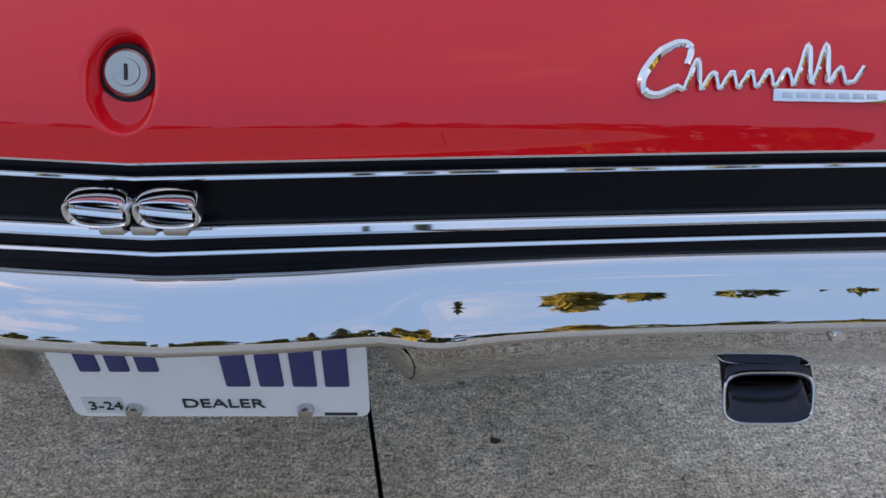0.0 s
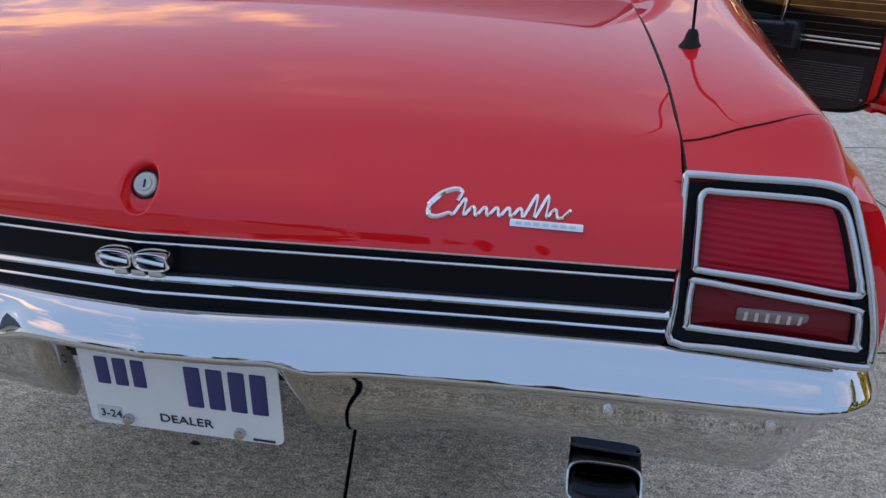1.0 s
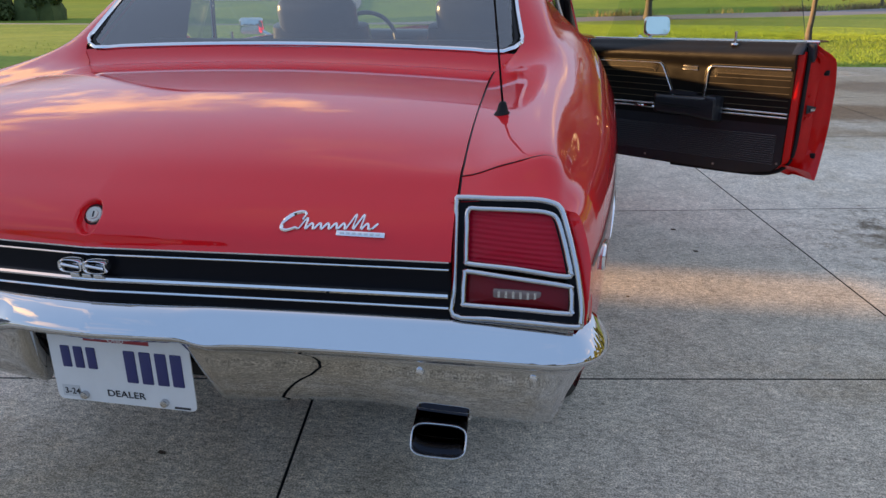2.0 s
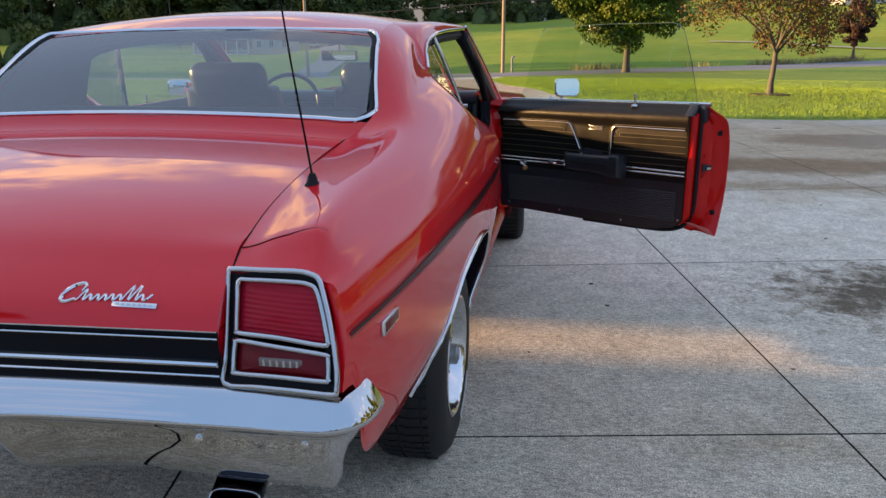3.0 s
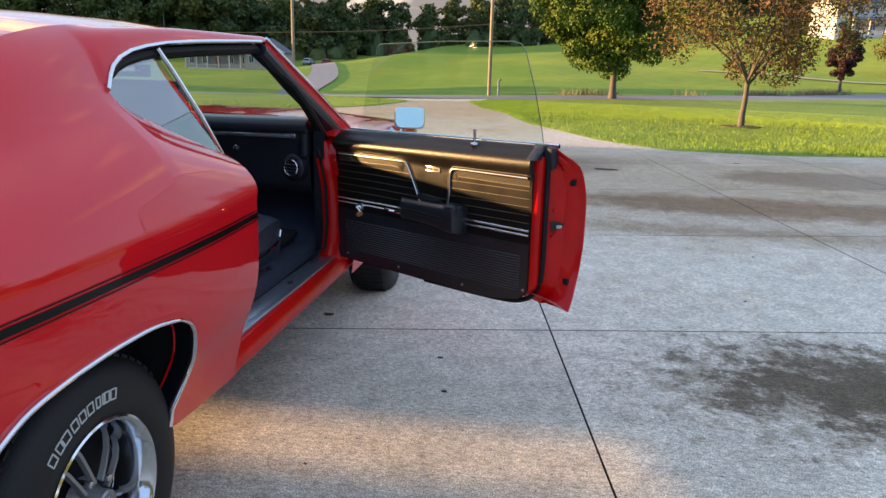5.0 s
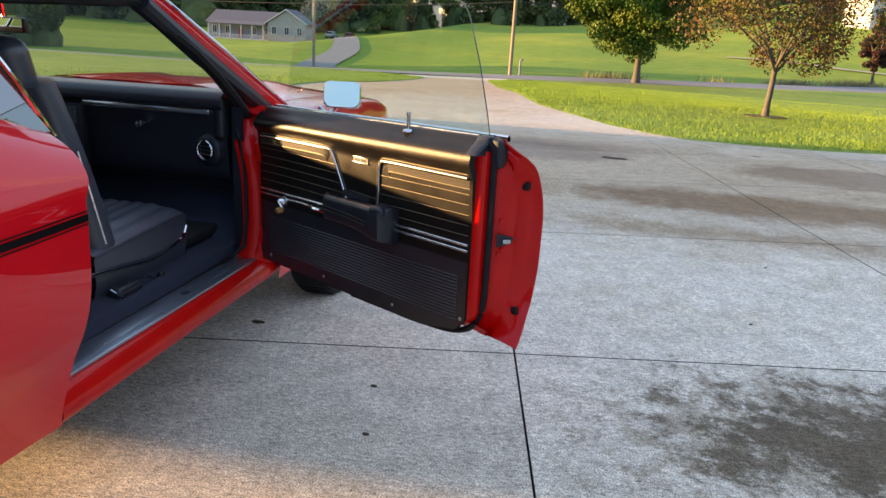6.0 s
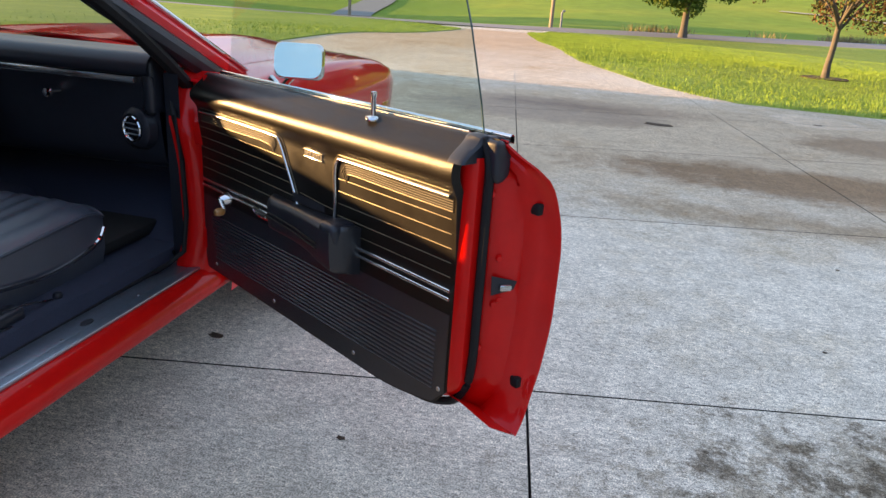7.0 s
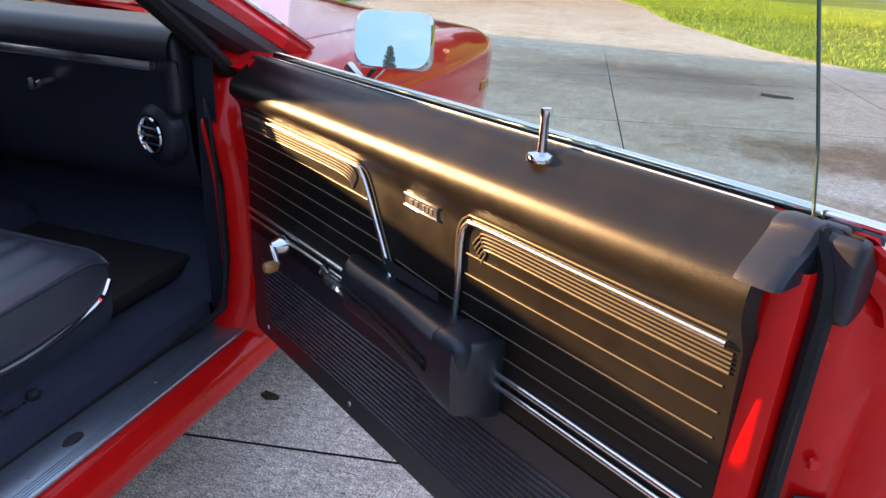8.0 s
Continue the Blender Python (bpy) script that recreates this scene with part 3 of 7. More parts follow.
def build_grass():
    rng = np.random.default_rng(7)
    edge = np.array(along(smooth(RIGHT_EDGE[1:-1], 8), 400))
    far = np.array(along(smooth(LAWN_FAR, 8), 400))
    pts = []
    for _ in range(400000):
        i = rng.integers(0, 400)
        u = abs(rng.normal(0, 0.08)) if rng.random() < 0.8 else rng.uniform(0, 0.4)
        if u > 1:
            continue
        p = edge[i] * (1 - u) + far[i] * u
        x, y = p[0] + rng.normal(0, 0.03), p[1] + rng.normal(0, 0.03) + 0.05
        pts.append((x, y, height(x, y) + .01))
    blades("lawn_grass", "green lawn grass blades along the driveway", pts, 0.065, BLADE, 0.0055)
    left = np.array(along(smooth(LEFT_EDGE[2:], 8), 300))
    pts = [(p[0] - abs(rng.normal(0, 3)), p[1] + rng.normal(0, 0.05)) for p in left[rng.integers(0, 300, 16000)]]
    pts = [(x, y, height(x, y) + .01) for x, y in pts]
    blades("lawn_grass", "green lawn grass blades past the driveway", pts, 0.06, BLADE, 0.008, 5)
    road = np.array(along(smooth(ROAD_FAR, 8), 900))[250:800]
    pts = []
    for _ in range(16000):
        p = road[rng.integers(0, len(road))]
        clump = noise.noise((p[0] * 0.17, 3.1, 0))
        if rng.random() > 0.10 + clump * 1.8 or p[0] < -14:
            continue
        y = p[1] + abs(rng.normal(0.4, 1.0))
        pts.append((p[0] + rng.normal(0, 0.4), y, height(p[0], y) - 0.1))
    blades("dry_grass", "tall dry roadside grass", pts, 0.72, DRY_GRASS, 0.028, 9)


# slabs lie in a grid turned against the car
SLAB_TURN = radians(9.5)
SLAB_XS = (-11.2, -8.96, -6.72, -4.48, -2.24, 0.0, 2.46, 4.75, 7.0)
SLAB_ROWS = ((-12.36, 0), (-10.3, 0), (-8.24, 0), (-6.18, 0), (-4.12, 0), (-2.05, .01), (-.038, .040), (2.08, .075), (4.20, .13), (6.30, .15), (8.4, .15), (10.4, .15))   # where each cross joint lies, and its skew
SLAB_AT = Vector((1.878, 3.406, 0))


def slab_mesh(w, d, skew0, skew1):
    bm = bmesh.new()
    g, e = 0.0028, 0.0016

    def outline(i):
        return [(i, i + skew0 * i), (w - i, i + skew0 * (w - i)), (w - i, d - i + skew1 * (w - i)), (i, d - i + skew1 * i)]
    low, top = outline(g), outline(g + e)
    sheet(bm, [[(*p, -0.02) for p in low], [(*p, -e) for p in low], [(*p, 0.0) for p in top]], close=True)
    bm.faces.new([bm.verts.new((*p, 0.0)) for p in top])
    bmesh.ops.remove_doubles(bm, verts=bm.verts[:], dist=1e-5)
    bmesh.ops.recalc_face_normals(bm, faces=bm.faces[:])
    for f in bm.faces:                                     # dirt colour on the joint's sides, darkened to paint in the gap's shade
        f.material_index = 0 if f.normal.z > .9 else 1
    me = bpy.data.meshes.new("slab")
    bm.to_mesh(me)
    bm.free()
    me.materials.append(CONCRETE)
    me.materials.append(JOINT)
    return me


def build_slabs():
    base = bmesh.new()
    sheet(base, [[(-60, -60, -0.024), (60, -60, -0.024)], [(-60, 14, -0.024), (60, 14, -0.024)]])
    drive = tagged(part("driveway", base, JOINT), "broom-finished grey concrete driveway in slabs, stained and partly damp", "driveway", kind="structure")
    bm = bmesh.new()
    a = along(smooth([(-6.0, 10.6), *LEFT_EDGE[2:-1]], 6), 60)
    b = along(smooth([(5.2, 11.0), (3.3, 12.3), *RIGHT_EDGE[6:-1], (-0.74, 55.8)], 6), 60)
    rows = [[(p[0] + (q[0] - p[0]) * u, p[1] + (q[1] - p[1]) * u) for u in np.linspace(-.012, 1.012, 5)] for p, q in zip(a, b)]
    sheet(bm, [[(*p, height(*p) - .0015) for p in row] for row in rows])
    part("lane", bm, CONCRETE, drive)
    bm = bmesh.new()
    sheet(bm, [[(-8, 9.5, -0.007), (8, 9.5, -0.007)], [(-8, 14.8, -0.007), (8, 14.8, -0.007)]])
    part("lane_end", bm, CONCRETE, drive)
    bm = bmesh.new()
    for x0, y0, x1, y1 in ((-60, -60, 60, -7.5), (-60, -7.5, -8, 14), (8, -7.5, 60, 14)):
        sheet(bm, [[(x0, y0, -0.008), (x1, y0, -0.008)], [(x0, y1, -0.008), (x1, y1, -0.008)]])
    part("apron", bm, CONCRETE, drive)
    turn = Matrix.Rotation(SLAB_TURN, 4, "Z")
    for x0, x1 in zip(SLAB_XS, SLAB_XS[1:]):
        for (y0, k0), (y1, k1) in zip(SLAB_ROWS, SLAB_ROWS[1:]):
            m = Matrix.Translation(SLAB_AT) @ turn @ Matrix.Translation((x0, y0 + k0 * x0, 0))
            deep = y1 + k1 * x0 - y0 - k0 * x0
            c = m @ Vector(((x1 - x0) / 2, deep / 2, 0))
            if c.y < 12.6:
                ob = new("slab", slab_mesh(x1 - x0, deep, k0, k1))
                ob.parent, ob.matrix_basis = drive, m
    for x, y, s in ((1.467, 2.548, .012), (1.392, 2.891, .014), (0.708, 3.337, .03), (2.2, 1.9, .008), (3.0, 4.1, .009), (0.35, .3, .01), (-.3, .5, .012), (1.1, 1.9, .007), (2.45, 9.5, .16), (4.34, 10.72, .05), (2.6, 1.7, .009), (3.3, 5.2, .01)):
        b = bmesh.new()
        pts = [(x + s * (1 + .5 * math.sin(3 * k)) * math.cos(k * .785), y + .5 * s * (1 + .4 * math.cos(2 * k)) * math.sin(k * .785), .002) for k in range(8)]
        polygon(b, pts, (0, 0, 0.003))
        tagged(part("debris", b, MULCH), "small dark fleck of leaf litter on the concrete", "leaf litter")


build_land()
build_lawns()


# ---- the car ----
car = thing("car", "glossy red two-door muscle car, black side stripe, passenger door open", "car")

width_at = curve((0, .885), (.2, .910), (.6, .942), (1.1, .962), (1.6, .968), (2.05, .956), (3.1, .948), (4.0, .948), (4.6, .915), (4.9, .86))
HUB_Y, HUB_Z, ARCH_Y = 1.165, .306, 1.09


arch_rim = curve((.655, .41), (.663, .428), (.682, .461), (.698, .503), (.718, .533), (.738, .556), (.757, .587), (.785, .620), (.824, .654), (.895, .686), (.97, .699), (1.05, .706), (1.15, .709), (1.26, .706), (1.395, .685),
                 (1.44, .667), (1.465, .649), (1.485, .622), (1.497, .588), (1.503, .55), (1.507, .49), (1.510, .42), (1.512, .36))
ARCH_YS = [.655, .659, .663, .668, .675, .682, .690, .698, .708, .718, .728, .738, .747, .757, .770, .785, .803, .824, *np.linspace(.85, 1.40, 24), *np.linspace(1.415, 1.485, 8), 1.491, 1.496, 1.500, 1.503, 1.505, 1.507, 1.509, 1.5105, 1.512]
tuck_rear = curve((.40, -.108), (.428, -.095), (.461, -.075), (.503, -.057), (.533, -.040), (.556, -.030), (.587, -.019), (.62, -.012), (.655, -.005), (.70, 0))
tuck_front = curve((.33, -.074), (.41, -.070), (.45, -.056), (.50, -.040), (.55, -.023), (.60, -.012), (.68, -.001), (.72, 0))


def tuck(y, z):
    """How far the lower flank turns in under the car."""
    k = smoothstep(1.0, 1.45, y)
    return (1 - k) * tuck_rear(min(max(z, .40), .70)) + k * tuck_front(min(max(z, .33), .72))


def arch_z(y):
    return arch_rim(y) if .655 <= y <= 1.512 else -1


def front_arch_z(y, c, rear=.46, front=.44, top=.37):
    u = (y - c) / (front if y > c else rear)
    return .33 + top * math.sqrt(1 - abs(u) ** (2.3 if y > c else 1.75)) if abs(u) < 1 else -1


def arch_curl(x, y, z):
    """The front foot of the wheel arch turns back towards the tyre."""
    k = smoothstep(1.36, 1.48, y) * smoothstep(1.78, 1.53, y)
    return x, y - .068 * k * smoothstep(.53, .36, z), z


low_z = curve((-.05, .772), (.03, .768), (.048, .745), (.060, .665), (.085, .605), (.13, .565), (.29, .505), (.45, .467), (.655, .425), (.8, .40), (1.5, .352), (1.56, .346), (1.66, .336), (1.9, .322), (2.1, .312))
crease_x = curve((0, .812), (.12, .807), (.45, .800), (.8, .797), (1.0, .792), (1.25, .772), (1.45, .742), (1.56, .722))
crease_z = curve((0, .956), (.045, .978), (.085, 1.000), (.13, 1.014), (.45, 1.042), (.8, 1.075), (1.0, 1.105), (1.25, 1.165), (1.45, 1.215), (1.56, 1.238))
sill_x = curve((1.56, .722), (1.62, .735), (1.72, .757), (1.85, .787), (2.06, .822))
sill_z = curve((1.56, 1.238), (1.61, 1.175), (1.70, 1.115), (1.83, 1.062), (2.06, 1.018))
rail_x = curve((1.56, .722), (1.62, .705), (1.75, .697), (1.95, .695), (2.6, .705))
rail_z = curve((1.56, 1.238), (1.60, 1.288), (1.68, 1.328), (1.80, 1.350), (1.95, 1.364), (2.3, 1.378), (2.6, 1.385))
inner_x = curve((0, .66), (.13, .655), (.5, .636), (.9, .618), (.955, .66), (1.0, .677), (1.1, .655), (1.27, .622), (1.4, .61), (1.6, .60), (2.6, .60))
inner_z = curve((0, .942), (.06, .958), (.12, .972), (.2, .996), (.3, 1.018), (.5, 1.043), (.9, 1.068), (.955, 1.105), (1.0, 1.135), (1.1, 1.215), (1.27, 1.332), (1.36, 1.365), (1.6, 1.398), (2.0, 1.408), (2.6, 1.392))
roof_z = curve((1.30, 1.378), (1.5, 1.424), (1.8, 1.450), (2.2, 1.452), (2.5, 1.425), (2.66, 1.400))


def end_y(z, x=.86):
    """How far the tail's slope moves a point of the rear edge forwards."""
    return (-.02 + .30 * (z - .77) if z > .77 else -.02 + .12 * (.77 - z)) + .15 * (.87 - min(x, .9))


def side_section(y):
    """Outline from the rocker to the crease (or window sill) at a station."""
    w, a = width_at(y), arch_z(y)
    z0 = max(low_z(y), a)
    tx, tz = (sill_x(y), sill_z(y)) if y > 1.56 else (crease_x(y), crease_z(y))
    pts = [(w - .002 + tuck(y, z0), z0)]
    for z, dx in ((.47, -.002), (.565, -.001), (.66, -.001), (.80, 0.0), (.875, -.002), (.935, -.022 + .010 * smoothstep(.35, .9, y))):
        k = z0 + .012 * len(pts)
        z, dx = (z, dx) if z > k + .02 else (k, max(dx, -.005))
        pts.append((w + dx + tuck(y, z), z))
    (ax, az), k = pts[-1], .085 * smoothstep(.25, .8, y)
    pts.append((ax + .45 * (tx - ax) + k * (tz - az), az + .45 * (tz - az) + k * (ax - tx)))     # the rounded shoulder
    pts.append((tx, tz))
    return pts


def relax(rows, first, passes=4):
    """Evens a grid along its length, past the given column, keeping its ends."""
    g = np.array(rows, float)
    for _ in range(passes):
        m = g.copy()
        for r in range(1, len(g) - 1):
            a = np.linalg.norm(g[r] - g[r - 1], axis=1)[:, None] + 1e-6
            b = np.linalg.norm(g[r + 1] - g[r], axis=1)[:, None] + 1e-6
            m[r, first:-1] = (.5 * g[r] + .5 * (g[r - 1] * b + g[r + 1] * a) / (a + b))[first:-1]
        g = m
    return [[tuple(p) for p in row] for row in g]


def tail_shift(y, x, z):
    return y + max(0.0, 1 - y / .12) * end_y(z, x)


door_edge = curve((.36, 1.862), (.40, 1.872), (.5, 1.895), (.7, 1.92), (.88, 1.925), (.94, 1.955), (1.02, 1.988))


def to_door_edge(y, z):
    """Bends the front end of the quarter panel to the curve of the door opening."""
    return y - (1.985 - door_edge(z)) * smoothstep(1.70, 1.985, y)


def build_side(mirror):
    """One skin from the rocker over the shoulder to the lid gap and rear window, and on round the quarter window."""
    bm = bmesh.new()
    ys = sorted(set(round(float(v), 4) for v in [0, .02, .035, .045, .052, .06, .075, .09, .105, .12, .15, *np.linspace(.2, .6, 11), .63, .648, *ARCH_YS, 1.516, 1.522, 1.53, 1.545, 1.56]))
    rows = []
    for y in ys:
        pts = side_section(y)
        b, c = pts[-1], (inner_x(y), inner_z(y))
        bulge = .012 * smoothstep(.9, 1.2, y)
        mid = ((b[0] + c[0]) / 2 + bulge, (b[1] + c[1]) / 2 + bulge + .004)
        past = (c[0] - .12, c[1] + (.02 if y > 1.25 else 0))
        line = smooth([*pts, mid, c, past], 5)[:-5]
        rows.append([(x, tail_shift(y, x, z), z) for x, z in line])
    n_low = 5 * 8
    rows = rows[:11] + relax(rows[11:], 25, 8)
    sheet(bm, [rows[0], [(x - .020, y + .006, z - .004) for x, y, z in rows[0]]])
    rim = [r[-1] for r in rows if r[-1][1] < .24]
    sheet(bm, [rim, [(x + .001, y, z - .05) for x, y, z in rim], [(x + .003, y, z - .15) for x, y, z in rim]])
    # below the quarter window
    ys = [1.56, 1.565, 1.575, 1.59, 1.61, 1.64, 1.68, 1.73, 1.79, 1.86, 1.93, 1.985]
    front = [rows[-1][:n_low + 1]]
    for y in ys[1:]:
        pts = side_section(y)
        line = smooth([*pts, (pts[-1][0] - .03, pts[-1][1] + .012)], 5)[:-5]
        front.append([(x, y, z) for x, z in line])
    low = relax([r[:n_low + 1] for r in rows[20:]] + front[1:], 22, 40)
    low = relax(low, 4, 10)
    for r, q in zip(rows[20:], low):
        r[:n_low + 1] = q
    front = low[len(rows) - 21:]
    front = [front[0]] + [[(x, to_door_edge(y, z), z) for x, y, z in r] for r in front[1:]]
    rows = [[arch_curl(*p) for p in r] for r in rows]
    front = [[arch_curl(*p) for p in r] for r in front]
    sheet(bm, rows)
    sheet(bm, front)
    e = front[-1]
    sheet(bm, [e, [(x - .05, y - .012, z - .005) for x, y, z in e]])
    # over the quarter window
    top = [rows[-1][n_low:]]
    for y in [*np.linspace(1.568, 1.75, 9), *np.linspace(1.8, 2.66, 14)]:
        b, c = (rail_x(y), rail_z(y)), (inner_x(y), inner_z(y))
        k = smoothstep(1.56, 1.75, y)
        mid = ((b[0] + c[0]) / 2 + .012 + .006 * k, (b[1] + c[1]) / 2 + .016 + .002 * k)
        line = smooth([(b[0] + .02, b[1] - .06), b, mid, c, (c[0] - .12, c[1] + .02)], 5)[5:-5]
        top.append([(x, y, z) for x, z in line])
    m = min(len(r) for r in top)
    sheet(bm, [r[:m] for r in top])
    bmesh.ops.remove_doubles(bm, verts=bm.verts[:], dist=1e-5)
    ob = part("quarter_panel", flipped_x(bm) if mirror else bm, RED, car, sharp=55)
    if mirror:
        bm.free()
    # turned-in lip of the wheel arch with a painted inner edge, and the dark well behind it
    lip = [arch_curl(width_at(y) - .004 + tuck(y, arch_z(y)), y, arch_z(y)) for y in ARCH_YS]
    inner = [(x - .052, y - .004 * smoothstep(1.3, 1.5, y), z + .002) for x, y, z in lip]
    bm = bmesh.new()
    sheet(bm, [lip, inner])
    part("arch_lip", sided(bm, mirror), BLACK_SATIN, ob, "dark turned-in wheel arch lip")
    bm = bmesh.new()
    tube(bm, inner, .0035, 6)
    part("lip_edge", sided(bm, mirror), RED, ob)
    bm = bmesh.new()
    well = [(x - .004, y + (.03 if y > 1.3 else -.03 if y < .9 else 0), z + .012) for x, y, z in inner]
    sheet(bm, [inner, well, [(.60, y, z) for x, y, z in well]])
    bm.faces.new([bm.verts.new((.60, y, z)) for x, y, z in well])
    part("wheel_well", sided(bm, mirror), UNDERBODY, ob)
    # joint between quarter panel and tail extension
    bm = bmesh.new()
    seam = [(x, y + .16 * smoothstep(.74, .82, x) * (x - .74), z + .0006) for x, y, z in rows[9][n_low - 1:]]
    tube(bm, seam, .0012, 6)
    if mirror:
        b = flipped_x(bm)
        bm.free()
        bm = b
    part("panel_seam", bm, RUBBER, ob)
    return ob


def build_roof():
    bm = bmesh.new()
    rows = []
    for y in np.linspace(1.30, 2.66, 26):
        xe, ze, zc = inner_x(y), inner_z(y), roof_z(y)
        dy = .05 * smoothstep(1.7, 1.3, y)
        rows.append([(xe * u, y + dy * (1 - u * u) + .05 * (1 - u * u) * smoothstep(2.2, 2.66, y), ze + (max(zc, ze + .004) - ze) * (1 - abs(u) ** 2.4)) for u in np.linspace(-1, 1, 25)])
    sheet(bm, rows)
    part("roof", bm, RED, car, sharp=50)
    bm = bmesh.new()
    sheet(bm, [[(xe * .98, y, z - .05) for xe, y, z in ((-.6, yy, 1.36 + .03 * smoothstep(1.3, 1.7, yy)), (0, yy, 1.40 + .03 * smoothstep(1.3, 1.7, yy)), (.6, yy, 1.36 + .03 * smoothstep(1.3, 1.7, yy)))] for yy in np.linspace(1.38, 2.6, 8)])
    part("headliner", bm, HEADLINER, car, "dark headliner")


deck_y = curve((0, .890), (.15, .72), (.3, .48), (.42, .29), (.5, .19), (.58, .125), (.68, .084), (.78, .048), (.86, .024), (.92, .010), (1.0, .001))
deck_z = curve((0, 1.068), (.15, 1.060), (.3, 1.040), (.42, 1.015), (.5, .992), (.58, .968), (.68, .940), (.78, .914), (.86, .894), (.92, .876), (1.0, .855))


def vee(x):
    """The pointed tail: how much further back the middle stands."""
    return -.036 * max(0.0, 1 - abs(x) / .66) ** 1.15


def build_deck():
    bm = bmesh.new()
    rows = []
    us = sorted({round(float(v), 4) for v in (*np.linspace(-1, 1, 61), *np.linspace(-.085, .085, 45))})
    ts = sorted({round(float(v), 4) for v in (*np.linspace(0, 1, 46), *np.linspace(.66, .94, 60))})
    for u in us:
        row = []
        for t in ts:
            y, z = deck_y(t), deck_z(t)
            x = u * (inner_x(max(y, .0)) - .004)
            z += .018 * (1 - u * u) * smoothstep(1.0, .35, t) + .010 * abs(u) ** 6 * smoothstep(.5, .6, t) * smoothstep(.95, .75, t)
            y += vee(x) * smoothstep(.45, .8, t) * (1 + .3 * smoothstep(1.0, .85, t)) + .012 * (1 - abs(u)) * smoothstep(.1, 0, t)
            dz = z - .9065                                  # cup round the lock, drawn out downwards
            r = math.hypot(x, dz * (1.05 if dz > 0 else .80))
            if t > .5:
                dip = smoothstep(.0250, .0165, r)
                y += .014 * dip
                z -= .011 * dip
            row.append((x, y, z))
        rows.append(row)
    sheet(bm, rows)
    for e, s in ((rows[0], 1), (rows[-1], -1)):            # turned-down sides
        sheet(bm, [e, [(x + .002 * s, y + .002, z - .03) for x, y, z in e], [(x + .004 * s, y + .012, z - .07) for x, y, z in e]])
    lid = part("trunk_lid", bm, RED, car, sharp=60)
    # dark shut line under the lid's rim
    bm = bmesh.new()
    for s in (-1, 1):
        tube(bm, [(s * (inner_x(y) - .001), tail_shift(y, .655, inner_z(y)), inner_z(y) - .002) for y in np.linspace(0, .9, 26)], .0022, 6)
    tube(bm, [(.62 * u, .893 + .012 * (1 - abs(u)), 1.064 + .018 * (1 - u * u)) for u in np.linspace(-1, 1, 21)], .004, 6)
    part("shut_line", bm, RUBBER, car)
    # filler panel below the rear window
    bm = bmesh.new()
    sheet(bm, [[(.66 * u * k, y + .012 * (1 - abs(u)), z + .018 * (1 - u * u)) for u in np.linspace(-1, 1, 25)] for y, z, k in ((.897, 1.066, .935), (.92, 1.074, .96), (.945, 1.092, 1.0), (.96, 1.108, 1.02))])
    part("filler_panel", bm, RED, car, sharp=60)
    # lock
    bm = bmesh.new()
    m = Matrix.Translation((0, .012, .897)) @ Matrix.Rotation(radians(-90), 4, "Z") @ Matrix.Rotation(radians(-38), 4, "Y") @ Matrix.Scale(.92, 4)
    lathe(bm, [(0, .0135), (.010, .014), (.0105, .0130), (.0155, .0130), (.0175, .0115), (.018, .0), (.019, -.03)], 32, m)
    lock = part("lock", bm, LOCK_METAL, lid, "round chrome trunk lock")
    bm = bmesh.new()
    lathe(bm, [(.0185, .011), (.0215, .010), (.0225, .004), (.0225, -.01)], 32, m)
    part("lock_ring", bm, RUBBER, lock)
    bm = bmesh.new()
    block(bm, (.0139, -.0012, -.006), (.0149, .0012, .006), .0004, m)
    part("keyhole", bm, INK, lock)
    # script badge as a plain looping flourish, with its bar
    bm = bmesh.new()
    base_y = lambda x, z: deck_surface_y(x, z) - .005
    line = smooth([(.392, .8985), (.396, .9062), (.388, .9085), (.373, .9045), (.360, .8945), (.360, .8862), (.370, .8845), (.384, .8885)], 5)
    hump = curve((0, .014), (.10, .014), (.16, .0075), (.62, .0075), (.70, .019), (.86, .019), (.93, .008), (1, .006))
    for u in np.linspace(.0, 1, 120):                      # a slanted wave, higher at its start and near its end
        lift = hump(u) * (.5 - .5 * math.cos(2 * math.pi * 9 * u))
        line.append(np.array((.388 + .124 * u + .42 * lift, .8868 + .002 * u + lift)))
    line += [np.array((.517, .8895)), np.array((.526, .8965))]
    line = [q + np.array((0, .0105)) for q in line]
    tube(bm, [(x, base_y(x, z), z) for x, z in line], [.0040 - .0016 * abs(i - 18) / 18 if i < 36 else .0021 for i in range(len(line))], 6, up=(0, 1, 0))
    part("script_badge", bm, CHROME, lid, "chrome script badge")
    bm = bmesh.new()
    y0 = base_y(.50, .893)
    block(bm, (.456, -.002, -.0048), (.542, .008, .0048), .0012, Matrix.Translation((0, y0, .8925)) @ Matrix.Rotation(radians(-38), 4, "X"))
    bar = part("badge_bar", bm, CHROME, lid)
    bm = bmesh.new()
    for i in range(7):
        block(bm, (.463 + .0105 * i, -.0030, -.002), (.470 + .0105 * i, -.0018, .002), .0003, Matrix.Translation((0, y0, .8925)) @ Matrix.Rotation(radians(-38), 4, "X"))
    part("lettering_bars", bm, DULL_CHROME, bar)


def deck_surface_y(x, z):
    t = min(np.linspace(.4, 1, 161), key=lambda q: abs(deck_z(q) - z))
    return deck_y(t) + vee(x) * smoothstep(.45, .8, t) * (1 + .3 * smoothstep(1.0, .85, t))


